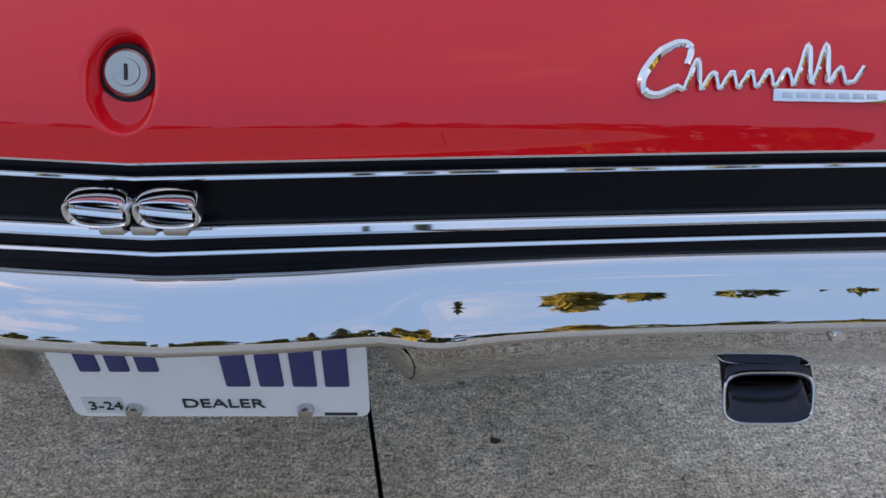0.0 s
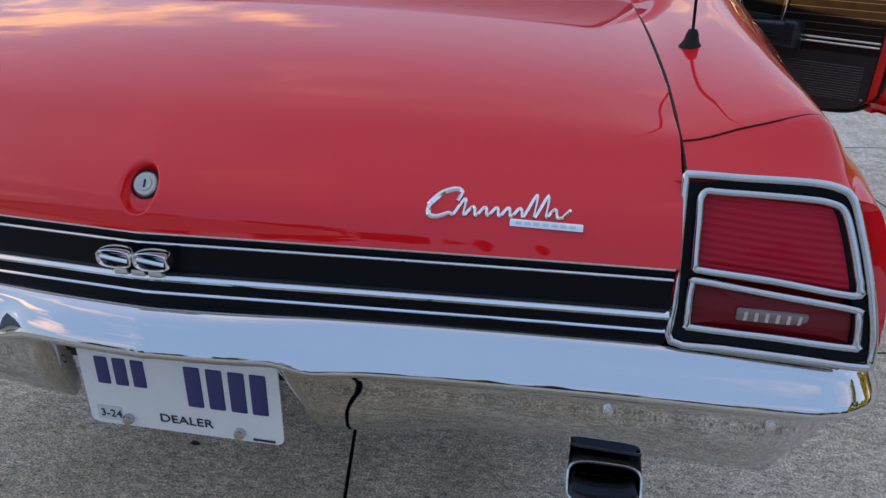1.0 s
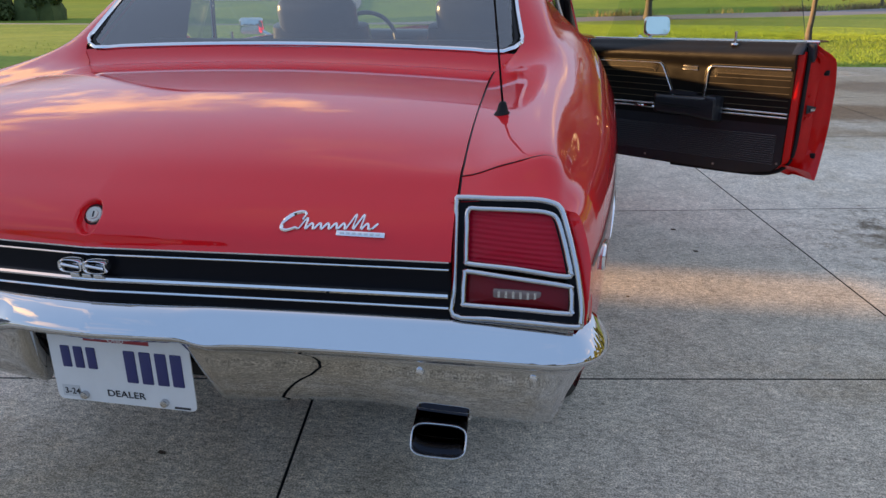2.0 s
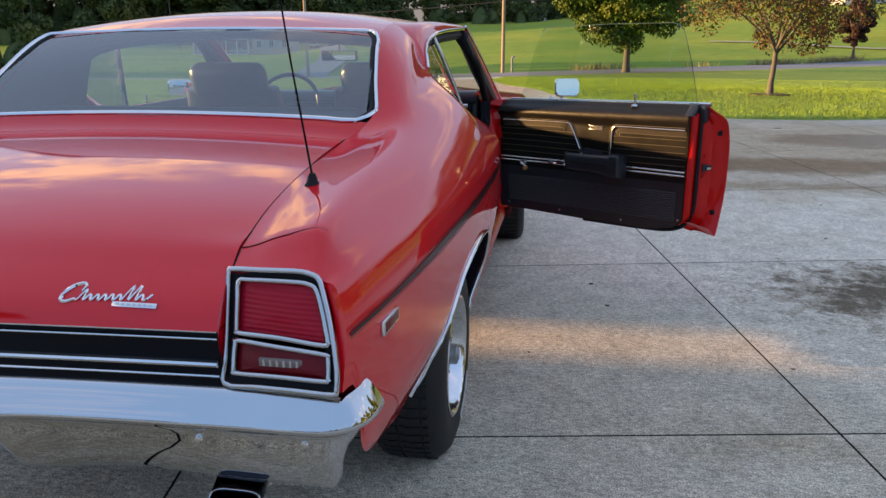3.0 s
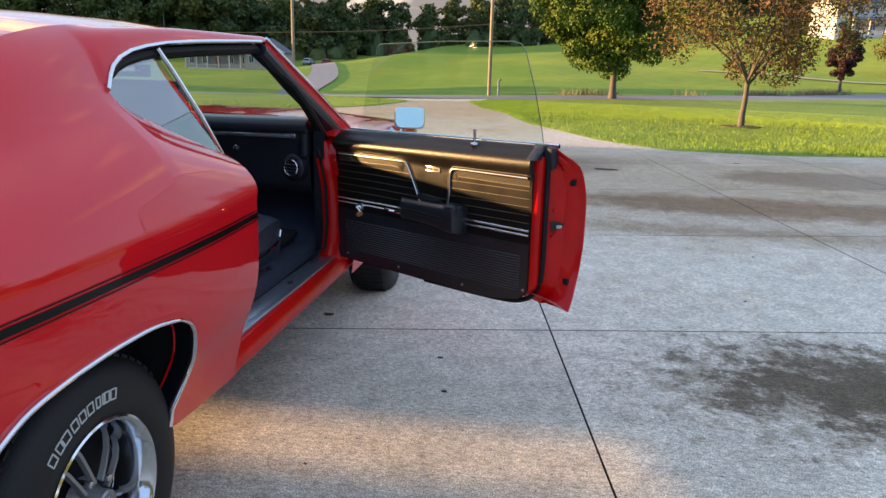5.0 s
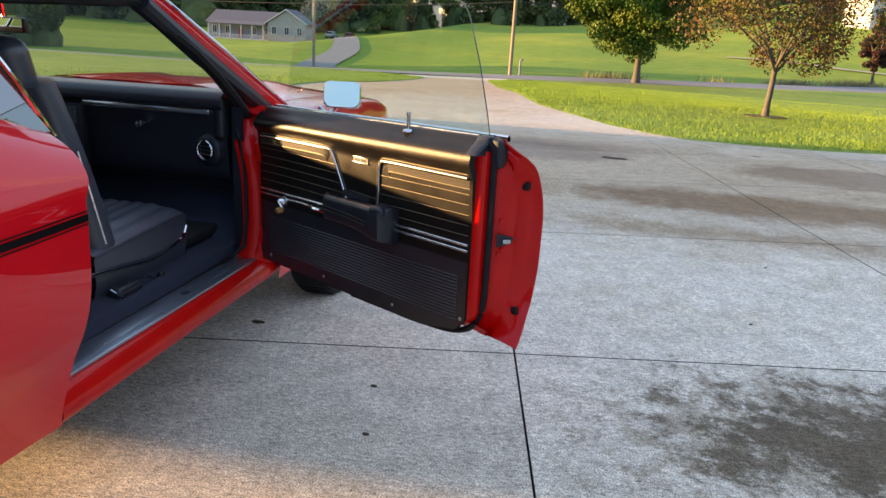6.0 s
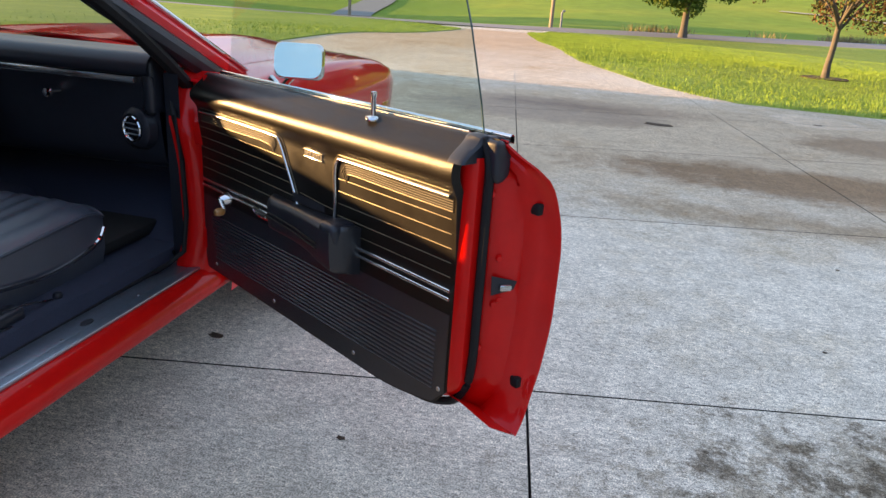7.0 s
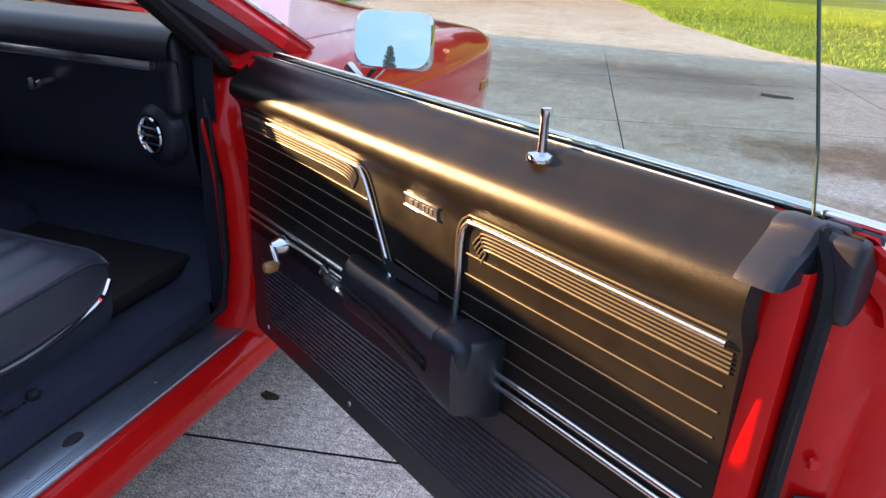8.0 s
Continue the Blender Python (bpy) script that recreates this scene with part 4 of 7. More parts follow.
def build_tail():
    # black panel between the lamps
    bm = bmesh.new()
    xs = np.linspace(-.655, .655, 41)
    rows = [[(x, vee(x) + dy, z) for x in xs] for dy, z in ((.03, .857), (.008, .855), (.006, .80), (.004, .775), (.010, .70), (.06, .62))]
    sheet(bm, rows)
    panel = part("rear_panel", bm, BLACK_SATIN, car, "black-painted rear panel", sharp=50)
    for z, h, out in ((.8535, .0030, .002), (.840, .0026, .003), (.7955, .0068, .010), (.7715, .0034, .006)):
        bm = bmesh.new()
        pts = [(x, vee(x) + .006 - out * .5, z) for x in np.linspace(-.652, .652, 41)]
        tube(bm, pts, h, 10, flat=out / h * .8 + .3)
        part("trim_strip", bm, CHROME, panel, "bright chrome strip")
    # badge of two rounded blocks and three small ones
    bm = bmesh.new()
    yb = vee(0) - .012
    block(bm, (-.040, yb + .007, .8195), (.037, yb + .012, .8245), .0015)
    badge = part("twin_badge", bm, CHROME, car, "bright chrome rear badge")
    for cx in (-.026, .0225):
        bm = bmesh.new()
        ring = smooth([(cx + .0215, .822), (cx + .019, .8305), (cx + .008, .8335), (cx - .008, .8335), (cx - .019, .8305), (cx - .0215, .822), (cx - .019, .8135), (cx - .008, .8105), (cx + .008, .8105), (cx + .019, .8135)], 4, True)
        rows = [[(cx + (x - cx) * k, yb + d, .822 + (z - .822) * k) for x, z in ring] for d, k in ((.011, 1.14), (.001, 1.12), (-.003, 1.06), (-.0035, .98), (-.002, .90), (.002, .84), (.011, .82))]
        sheet(bm, rows, close=True)
        tube(bm, [(cx - .018, yb + .001, .8240), (cx + .018, yb + .001, .8200)], .0036, 8, flat=1.2)
        part("badge_ring", bm, CHROME, badge)
    for cx in (-.022, .001, .024):
        bm = bmesh.new()
        block(bm, (cx - .0092, yb + .001, .7985), (cx + .0092, yb + .012, .8075), .002)
        part("badge_block", bm, DULL_CHROME, badge)


def lamp_y(x, z):
    return .012 + (z - .765) * .34 - (abs(x) - .66) * .15


def build_lamp(mirror):
    outer = [(.661, .760), (.660, .80), (.657, .90), (.656, .944), (.662, .950), (.72, .953), (.785, .957), (.815, .955), (.832, .946), (.845, .915), (.858, .875), (.868, .835), (.874, .80), (.874, .778), (.868, .769), (.80, .766), (.72, .762)]

    def scaled(k, dz=0):
        cx, cz = .766, .858
        return [(cx + (x - cx) * k[0], cz + (z - cz) * k[1] + dz) for x, z in outer]

    def ring(bm, a, b, ya, yb):
        sheet(bm, [[(x, lamp_y(x, z) + ya, z) for x, z in a], [(x, lamp_y(x, z) + yb, z) for x, z in b]], close=True)

    def done(name, bm, mat, parent, label=""):
        if mirror:
            b = flipped_x(bm)
            bm.free()
            bm = b
        return part(name, bm, mat, parent, label, sharp=40)
    o, o2 = smooth(outer, 3, True), smooth(scaled((.958, .962)), 3, True)
    bm = bmesh.new()
    ring(bm, o, o, .012, -.010)
    ring(bm, o, smooth(scaled((.988, .988)), 3, True), -.010, -.015)
    ring(bm, smooth(scaled((.988, .988)), 3, True), smooth(scaled((.972, .976)), 3, True), -.015, -.0155)
    ring(bm, smooth(scaled((.972, .976)), 3, True), o2, -.0155, -.009)
    bmesh.ops.remove_doubles(bm, verts=bm.verts[:], dist=2e-5)
    lamp = done("tail_lamp", bm, LAMP_METAL, car, "red tail lamp in a chrome bezel")
    bm = bmesh.new()
    tube(bm, [(x, lamp_y(x, z) - .012, z) for x, z in o], .0050, 10, True, up=(0, 1, 0))
    done("bezel_rim", bm, LAMP_METAL, lamp)
    bm = bmesh.new()
    ring(bm, o2, smooth(scaled((.80, .80)), 3, True), -.0085, -.0065)
    ring(bm, smooth(scaled((.80, .80)), 3, True), smooth(scaled((.75, .7)), 3, True), -.0065, .012)
    done("bezel_face", bm, BLACK_SATIN, lamp, "black inset of the bezel")
    # upper lens with its own bright frame, lower lens likewise
    up = [(.678, .850), (.676, .90), (.677, .931), (.70, .935), (.782, .939), (.812, .938), (.827, .930), (.840, .898), (.849, .868), (.853, .853), (.847, .8435), (.76, .846), (.684, .8455)]
    lo = [(.677, .783), (.677, .829), (.683, .833), (.76, .831), (.848, .829), (.856, .824), (.858, .793), (.852, .787), (.76, .783), (.683, .779)]
    for name, line, mat in (("upper_lens", up, RED_LENS), ("lower_lens", lo, DARK_RED_LENS)):
        s = smooth(line, 4, True)
        bm = bmesh.new()
        tube(bm, [(x, lamp_y(x, z) - .011, z) for x, z in s], .0050, 10, True, up=(0, 1, 0))
        done("lens_frame", bm, LAMP_METAL, lamp)
        bm = bmesh.new()
        cx, cz = np.mean([p[0] for p in s]), np.mean([p[1] for p in s])
        rows = [[(cx + (x - cx) * k, lamp_y(cx + (x - cx) * k, cz + (z - cz) * k) - .003 - .006 * (1 - k * k), cz + (z - cz) * k) for x, z in s] for k in (1, .8, .6, .4, .2, .0005)]
        sheet(bm, rows, close=True)
        done(name, bm, mat, lamp)
    bm = bmesh.new()
    m = Matrix.Translation((.768, lamp_y(.768, .806) - .011, .806))
    block(bm, (-.040, -.003, -.008), (.040, .004, .008), .003, m)
    rev = done("reversing_lens", bm, CLEAR_LENS, lamp, "small clear reversing lens")
    bm = bmesh.new()
    for i in range(6):
        block(bm, (-.032 + .012 * i, -.0035, -.006), (-.028 + .012 * i, -.0028, .006), 0, m)
    done("flute", bm, DULL_CHROME, rev)


bumper_y = curve((0, -.078), (.10, -.072), (.20, -.060), (.4, -.044), (.65, -.034), (.82, -.030), (.88, -.020), (.915, .010), (.93, .06))


def build_bumper():
    bm = bmesh.new()
    rows = []
    plan = [(x, bumper_y(x)) for x in list(np.linspace(0, .80, 66))] + [(.838, -.029), (.870, -.025), (.896, -.014), (.912, .002), (.921, .022), (.926, .044), (.927, .064), (.926, .082)]
    for i, (x, y) in enumerate(plan):
        t = Vector((1, 0)) if i < 62 else Vector((plan[min(i + 1, len(plan) - 1)][0] - plan[i - 1][0], plan[min(i + 1, len(plan) - 1)][1] - plan[i - 1][1])).normalized()
        nx, ny = t.y, -t.x                                   # outwards
        cut = smoothstep(.150, .200, x)                      # the lower face starts beside the plate
        tail = smoothstep(.83, .92, x)                       # and fades out round the corner
        step = smoothstep(.165, .225, x)                     # the rim drops a little there
        bot = (.690 * (1 - cut) + (.522 + .015 * math.exp(-((x - .45) / .16) ** 2)) * cut) * (1 - tail) + .60 * tail
        rim = .697 - .010 * step + .010 * tail
        prof = [(-.100, .728), (-.070, .746), (-.046, .752), (-.028, .746), (-.010, rim + .026), (.0, rim + .008), (-.001, rim), (-.008, rim - .007),
                (-.013 - .010 * cut, rim - .010 - .006 * cut), (-.018 - .014 * cut, rim * .8 + bot * .2 - .004), (-.030 - .022 * cut, rim * .4 + bot * .6), (-.040 - .050 * cut, bot), (-.052 - .060 * cut, bot + .008)]
        bulge = .003 * math.exp(-((x - .215) / .05) ** 2)
        rows.append([(x + nx * (o + (bulge if 6 <= k <= 10 else 0)), y + ny * (o + (bulge if 6 <= k <= 10 else 0)), z) for k, (o, z) in enumerate(prof)])
    rows.append([(a - .05, b + .002, c) for a, b, c in rows[-1]])
    left = [[(-a, b, c) for a, b, c in r] for r in rows[:0:-1]]
    rows = [smooth(r, 3) for r in left + rows]
    sheet(bm, rows)
    part("rear_bumper", bm, BUMPER_CHROME, car, "heavy chrome rear bumper", sharp=70)
    for x, z in ((.60, .645), (.80, .650), (-.60, .645), (-.80, .650)):
        bm = bmesh.new()
        lathe(bm, [(0, -.006), (.008, -.005), (.011, -.001), (.011, .004)], 16, Matrix.Translation((x, bumper_y(abs(x)) + .033, z)) @ Matrix.Rotation(radians(90), 4, "Z") @ Matrix.Diagonal((1, .8, .8, 1)))
        part("bumper_bolt", bm, CHROME, car)


def build_plate():
    x0, x1, z0, z1 = -.150, .153, .508, .660
    bm = bmesh.new()
    block(bm, (x0, 0, z0), (x1, .0025, z1), .0)
    bmesh.ops.bevel(bm, geom=[e for e in bm.edges if abs(e.verts[0].co.y - e.verts[1].co.y) > .001], offset=.012, segments=4, affect="EDGES", profile=.5)
    plate = part("license_plate", bm, PLATE_WHITE, car, "white dealer license plate with dark blue figures")
    for x, w, lo in ((-.115, .010, .583), (-.087, .010, .583), (-.059, .010, .583), (.024, .012, .560), (.057, .012, .560), (.090, .012, .560), (.122, .012, .560)):
        bm = bmesh.new()
        block(bm, (x - w, -.0022, lo), (x + w, .001, .630), .002)
        part("figure_bar", bm, PLATE_BLUE, plate, "dark blue raised bar")
    up = Matrix.Rotation(radians(90), 4, "X")
    part("dealer_word", placed(text_mesh("DEALER", .024), Matrix.Translation((.004, -.001, .531)) @ up @ Matrix.Diagonal((1.0, .85, 1, 1))), INK, plate)
    bm = bmesh.new()
    block(bm, (-.137, -.0012, .516), (-.098, .0, .541), 0)
    st = part("date_sticker", bm, SIDING, plate)
    part("date", placed(text_mesh("3-24", .019), Matrix.Translation((-.115, -.0018, .528)) @ up), INK, st)
    bm = bmesh.new()
    block(bm, (-.07, -.001, .645), (.07, .0, .659), 0)
    band = part("state_band", bm, PLATE_RED, plate)
    part("state_word", placed(text_mesh("Ohio", .017), Matrix.Translation((0, -.0016, .651)) @ up), PLATE_WHITE, band)
    bm = bmesh.new()
    block(bm, (.106, -.001, .511), (.140, 0, .515), 0)
    part("maker_bar", bm, INK, plate)
    for x in (-.0872, .0872):
        bm = bmesh.new()
        lathe(bm, [(0, -.009), (.007, -.008), (.0085, -.004), (.0085, .0), (.006, .01)], 16, Matrix.Translation((x, -.001, .523)) @ Matrix.Rotation(radians(90), 4, "Z"))
        part("plate_bolt", bm, DULL_CHROME, plate)
    bm = bmesh.new()
    block(bm, (-.12, .004, .53), (.12, .012, .68), .004)
    part("plate_bracket", bm, UNDERBODY, car)


def build_exhaust(x0):
    """A flattened tip turned down and back, with rolled bright rims."""
    ring = [(math.cos(a), math.sin(a)) for a in np.linspace(0, 2 * math.pi, 41)[:-1]]
    k = lambda v: math.copysign(abs(v) ** .5, v)

    def loop(y, z, w, h, lean):
        c, s = math.cos(lean), math.sin(lean)
        return [(x0 + w * k(a), y + h * k(b) * c, z + h * k(b) * s) for a, b in ring]
    line = [(.30, .508, .040, .028, 1.45), (.19, .508, .046, .031, 1.40), (.140, .502, .050, .034, 1.30), (.105, .487, .0520, .033, 1.12), (.064, .463, .0545, .032, .92), (.058, .459, .0525, .030, .90), (.068, .466, .0495, .027, .92), (.115, .489, .046, .025, 1.1)]
    bm = bmesh.new()
    rows = [loop(*q) for q in line]
    sheet(bm, rows, close=True)
    tip = part("exhaust_tip", bm, DARKENED_CHROME, car, "flattened chrome exhaust tip, its dark reflections put into the colour", sharp=60)
    for y, z, w, h, lean, r, mat in ((.142, .503, .055, .038, 1.3, .0075, CHROME), (.060, .460, .0540, .0315, .91, .0022, DULL_CHROME)):
        bm = bmesh.new()
        tube(bm, loop(y, z, w, h, lean), r, 8, True)
        part("tip_rim", bm, mat, tip)
    bm = bmesh.new()
    bm.faces.new([bm.verts.new(p) for p in rows[-1]])
    part("tip_bore", bm, INK, tip)


def build_wheel(name, x_out, y, side, steer=0.0):
    """A white-lettered tyre on a five-spoke wheel; x runs outwards."""
    m = Matrix.Translation((side * x_out, y, HUB_Z)) @ Matrix.Rotation(radians(steer), 4, "Z") @ Matrix.Diagonal((side, 1, 1, 1))
    R = .345
    bm = bmesh.new()
    prof = [(.192, -.016), (.205, -.004), (.235, .004), (.275, .004), (.308, -.006), (.328, -.022), (.340, -.040), (.345, -.065), (.345, -.18), (.340, -.205), (.315, -.235), (.25, -.245), (.2, -.23)]
    lathe(bm, prof, 64, m)
    wheel = part(name, bm, TYRE, car, "white-lettered black tyre on a bright five-spoke wheel", sharp=60)
    bm = bmesh.new()
    for k in range(60):
        a = 2 * math.pi * k / 60
        for x0, x1, tw in ((-.060, -.092, .2), (-.098, -.130, -.2), (-.136, -.168, .2), (-.040, -.056, 0), (-.173, -.19, 0)):
            mm = m @ Matrix.Rotation(a, 4, "X") @ Matrix.Translation(((x0 + x1) / 2, 0, R)) @ Matrix.Rotation(tw, 4, "Z")
            h = .002 if x0 > -.05 or x0 < -.17 else .004
            block(bm, (-abs(x1 - x0) / 2, -.0115, -.008), (abs(x1 - x0) / 2, .0115, h), 0, mm)
    part("tread_block", bm, TYRE, wheel)
    widths = [0.9, 0.75, 1.0, .85, .85, .85, .6, .35, .75, .85]
    def arcs(a0, ws, step):
        a = a0
        for w in ws:
            half = w * step * .36
            bm = bmesh.new()
            corners = [(r, t) for r, t in ((.250, a - half), (.250, a + half), (.274, a + half), (.274, a - half))]
            loop = [(r0 + (r1 - r0) * u, t0 + (t1 - t0) * u) for (r0, t0), (r1, t1) in zip(corners, corners[1:] + corners[:1]) for u in (0, .33, .67)]
            tube(bm, [m @ Vector((.0045, r * math.cos(t), r * math.sin(t))) for r, t in loop], .0021, 5, True, up=(1, 0, 0))
            part("letter_bar", bm, WHITE_RUBBER, wheel, "raised white bar")
            a -= w * step
    arcs(radians(128), widths, .125)
    arcs(radians(-40), [.8, .8, .85, .35, .8, .6, .8, .4, .9], .12)
    bm = bmesh.new()
    lathe(bm, [(.205, -.008), (.207, .000), (.202, .003), (.196, -.001), (.190, -.012), (.178, -.040), (.174, -.085), (.170, -.16), (.19, -.18)], 64, m)
    part("rim", bm, RIM_METAL, wheel, "bright rim", sharp=50)
    bm = bmesh.new()
    lathe(bm, [(.0, -.075), (.10, -.08), (.172, -.10)], 40, m)
    part("wheel_disc", bm, BLACK_SATIN, wheel)
    for k in range(5):
        bm = bmesh.new()
        a = 2 * math.pi * k / 5 + .31
        mm = m @ Matrix.Rotation(a, 4, "X")
        for s in (-1, 1):
            rows = []
            for r, xx, wdt in ((.045, -.028, .013), (.08, -.034, .011), (.12, -.044, .012), (.150, -.058, .015), (.176, -.078, .019)):
                c = s * (.012 + .02 * (r / .176))
                rows.append([(xx - .012, c - wdt * .6, r), (xx, c - wdt * .35, r), (xx, c + wdt * .35, r), (xx - .012, c + wdt * .6, r)])
            sheet(bm, [[mm @ Vector(p) for p in row] for row in rows])
        part("spoke", bm, STEEL_GREY, wheel, "grey painted spoke", sharp=30)
        bm = bmesh.new()
        lathe(bm, [(0, -.022), (.008, -.024), (.0095, -.04), (.0095, -.07)], 10, mm @ Matrix.Translation((0, 0, .060)) @ Matrix.Rotation(.6, 4, "X"))
        part("wheel_nut", bm, CHROME, wheel)
    bm = bmesh.new()
    lathe(bm, [(0, .006), (.018, .006), (.020, .002), (.029, .002), (.033, -.002), (.034, -.03), (.045, -.05), (.055, -.075)], 40, m)
    part("centre_cap", bm, STEEL_GREY, wheel)
    return wheel


def build_rocker(mirror):
    bm = bmesh.new()
    prof = [(.72, .372), (.735, .388), (.79, .394), (.842, .395), (.858, .388), (.872, .370), (.880, .345), (.875, .320), (.85, .302), (.78, .296)]
    sheet(bm, [[(x, y, z) for x, z in smooth(prof, 3)] for y in np.linspace(1.872, 3.72, 10)])
    ob = part("rocker_sill", flipped_x(bm) if mirror else bm, RED_JAMB, car, sharp=45)
    if mirror:
        bm.free()
        return
    bm = bmesh.new()
    block(bm, (.742, 1.95, .393), (.838, 3.08, .4055), .003)
    plate = part("sill_plate", bm, ALUMINIUM, ob, "ribbed aluminium sill plate")
    for k in range(4):
        bm = bmesh.new()
        block(bm, (.812 + k * .006, 1.96, .4050), (.814 + k * .006, 3.07, .4068), 0)
        part("sill_rib", bm, ALUMINIUM, plate)
    bm = bmesh.new()
    lathe(bm, [(0, .003), (.02, .003), (.022, 0)], 20, Matrix.Translation((.790, 2.60, .4055)) @ Matrix.Rotation(radians(-90), 4, "Y") @ Matrix.Diagonal((1, 1.0, .55, 1)))
    part("sill_badge", bm, INK, plate)
    for y in (2.15, 2.5, 2.8, 3.04):
        bm = bmesh.new()
        lathe(bm, [(0, .0025), (.004, .002), (.005, 0)], 8, Matrix.Translation((.80, y, .4055)) @ Matrix.Rotation(radians(-90), 4, "Y"))
        part("sill_screw", bm, SCREW, plate)


for mirrored in (False, True):
    build_side(mirrored)
    build_lamp(mirrored)
    build_rocker(mirrored)
build_roof()
build_deck()
build_tail()
build_bumper()
build_plate()
build_exhaust(.62)
build_exhaust(-.62)
for s in (1, -1):
    build_wheel("rear_wheel", .893, HUB_Y, s)
    build_wheel("front_wheel", .935, HUB_Y + 2.80, s, 4 * s)


# ---- glass, trim and front of the car ----
def window(name, bm, mat, parent, label=""):
    ob = part(name, bm, mat, parent, label, sharp=70)
    ob.visible_shadow = False
    return ob


def back_edge():
    """Half outline of the rear window: from the bottom middle to the top middle."""
    side = [(inner_x(y), y, inner_z(y)) for y in np.linspace(1.0, 1.27, 9)]
    low = [(.65 * u, .962 + .012 * (1 - u), 1.112 + .016 * (1 - u * u)) for u in np.linspace(0, .97, 8)]
    top = [(.60, 1.315, 1.358), (.56, 1.335, 1.365), (.40, 1.345, 1.370), (.2, 1.35, 1.374), (0, 1.352, 1.376)]
    return low + side + top


def build_rear_window():
    half = back_edge()
    loop = half + [(-x, y, z) for x, y, z in half[-2:0:-1]]
    bm = bmesh.new()
    rows = []
    for t in np.linspace(0, 1, 12):
        yb, zb = .975 + .36 * t, 1.118 + .25 * t + .018 * math.sin(math.pi * t)
        xe = .655 - .05 * t
        rows.append([(xe * u, yb - .01 * (1 - u * u) * (1 - t), zb - .004 + .008 * (1 - u * u)) for u in np.linspace(-1, 1, 21)])
    sheet(bm, rows)
    pane = window("rear_window", bm, GLASS_TINT, car, "tinted rear window")
    bm = bmesh.new()
    tube(bm, smooth(loop, 2, True), .0082, 8, True, flat=.8)
    part("window_trim", bm, CHROME, pane, "chrome rear window surround")
    bm = bmesh.new()
    tube(bm, [(x * .975, y + .008, z - .004) for x, y, z in smooth(loop, 2, True)], .010, 6, True)
    part("window_gasket", bm, RUBBER, pane)


def build_quarter_window(mirror):
    low = [(sill_x(y), y, sill_z(y)) for y in (2.03, 1.95, 1.86, 1.77, 1.69, 1.62, 1.575)]
    up = [(rail_x(y), y, rail_z(y) - .012) for y in (1.575, 1.60, 1.64, 1.70, 1.78, 1.86)]
    bm = bmesh.new()
    cs = [(x - .018, y, z) for x, y, z in low + up]
    c = np.mean(cs, axis=0)
    ring = [bm.verts.new(p) for p in cs]
    bm.faces.new(ring)
    pane = window("quarter_window", sided(bm, mirror), GLASS_SIDE, car, "quarter window glass")
    bm = bmesh.new()
    tube(bm, [(.795, 2.035, 1.012), (.757, 1.97, 1.15), (.715, 1.90, 1.28), (.690, 1.865, 1.345)], .0075, 8, flat=1.3)
    part("window_post", sided(bm, mirror), CHROME, pane, "chrome window post")
    bm = bmesh.new()
    tube(bm, [(rail_x(y) + .004, y, rail_z(y)) for y in [1.558, 1.562, 1.57, 1.585, 1.61, 1.65, 1.71, 1.79, 1.9, 2.05, 2.2, 2.4, 2.58]] , .0062, 8, flat=1.1, up=(1, 0, 0))
    part("drip_rail", sided(bm, mirror), CHROME, car, "chrome drip rail")
    bm = bmesh.new()
    tube(bm, [(rail_x(y) - .025, y, rail_z(y) - .028) for y in [1.62, 1.66, 1.71, 1.79, 1.9, 2.05, 2.2, 2.4, 2.56]] + [(.745, 2.80, 1.21), (.752, 2.94, 1.122), (.756, 3.06, 1.036), (.76, 3.135, .975), (.762, 3.165, .945)], .021, 8)
    part("weatherstrip", sided(bm, mirror), RUBBER, car, "black rubber weatherstrip")


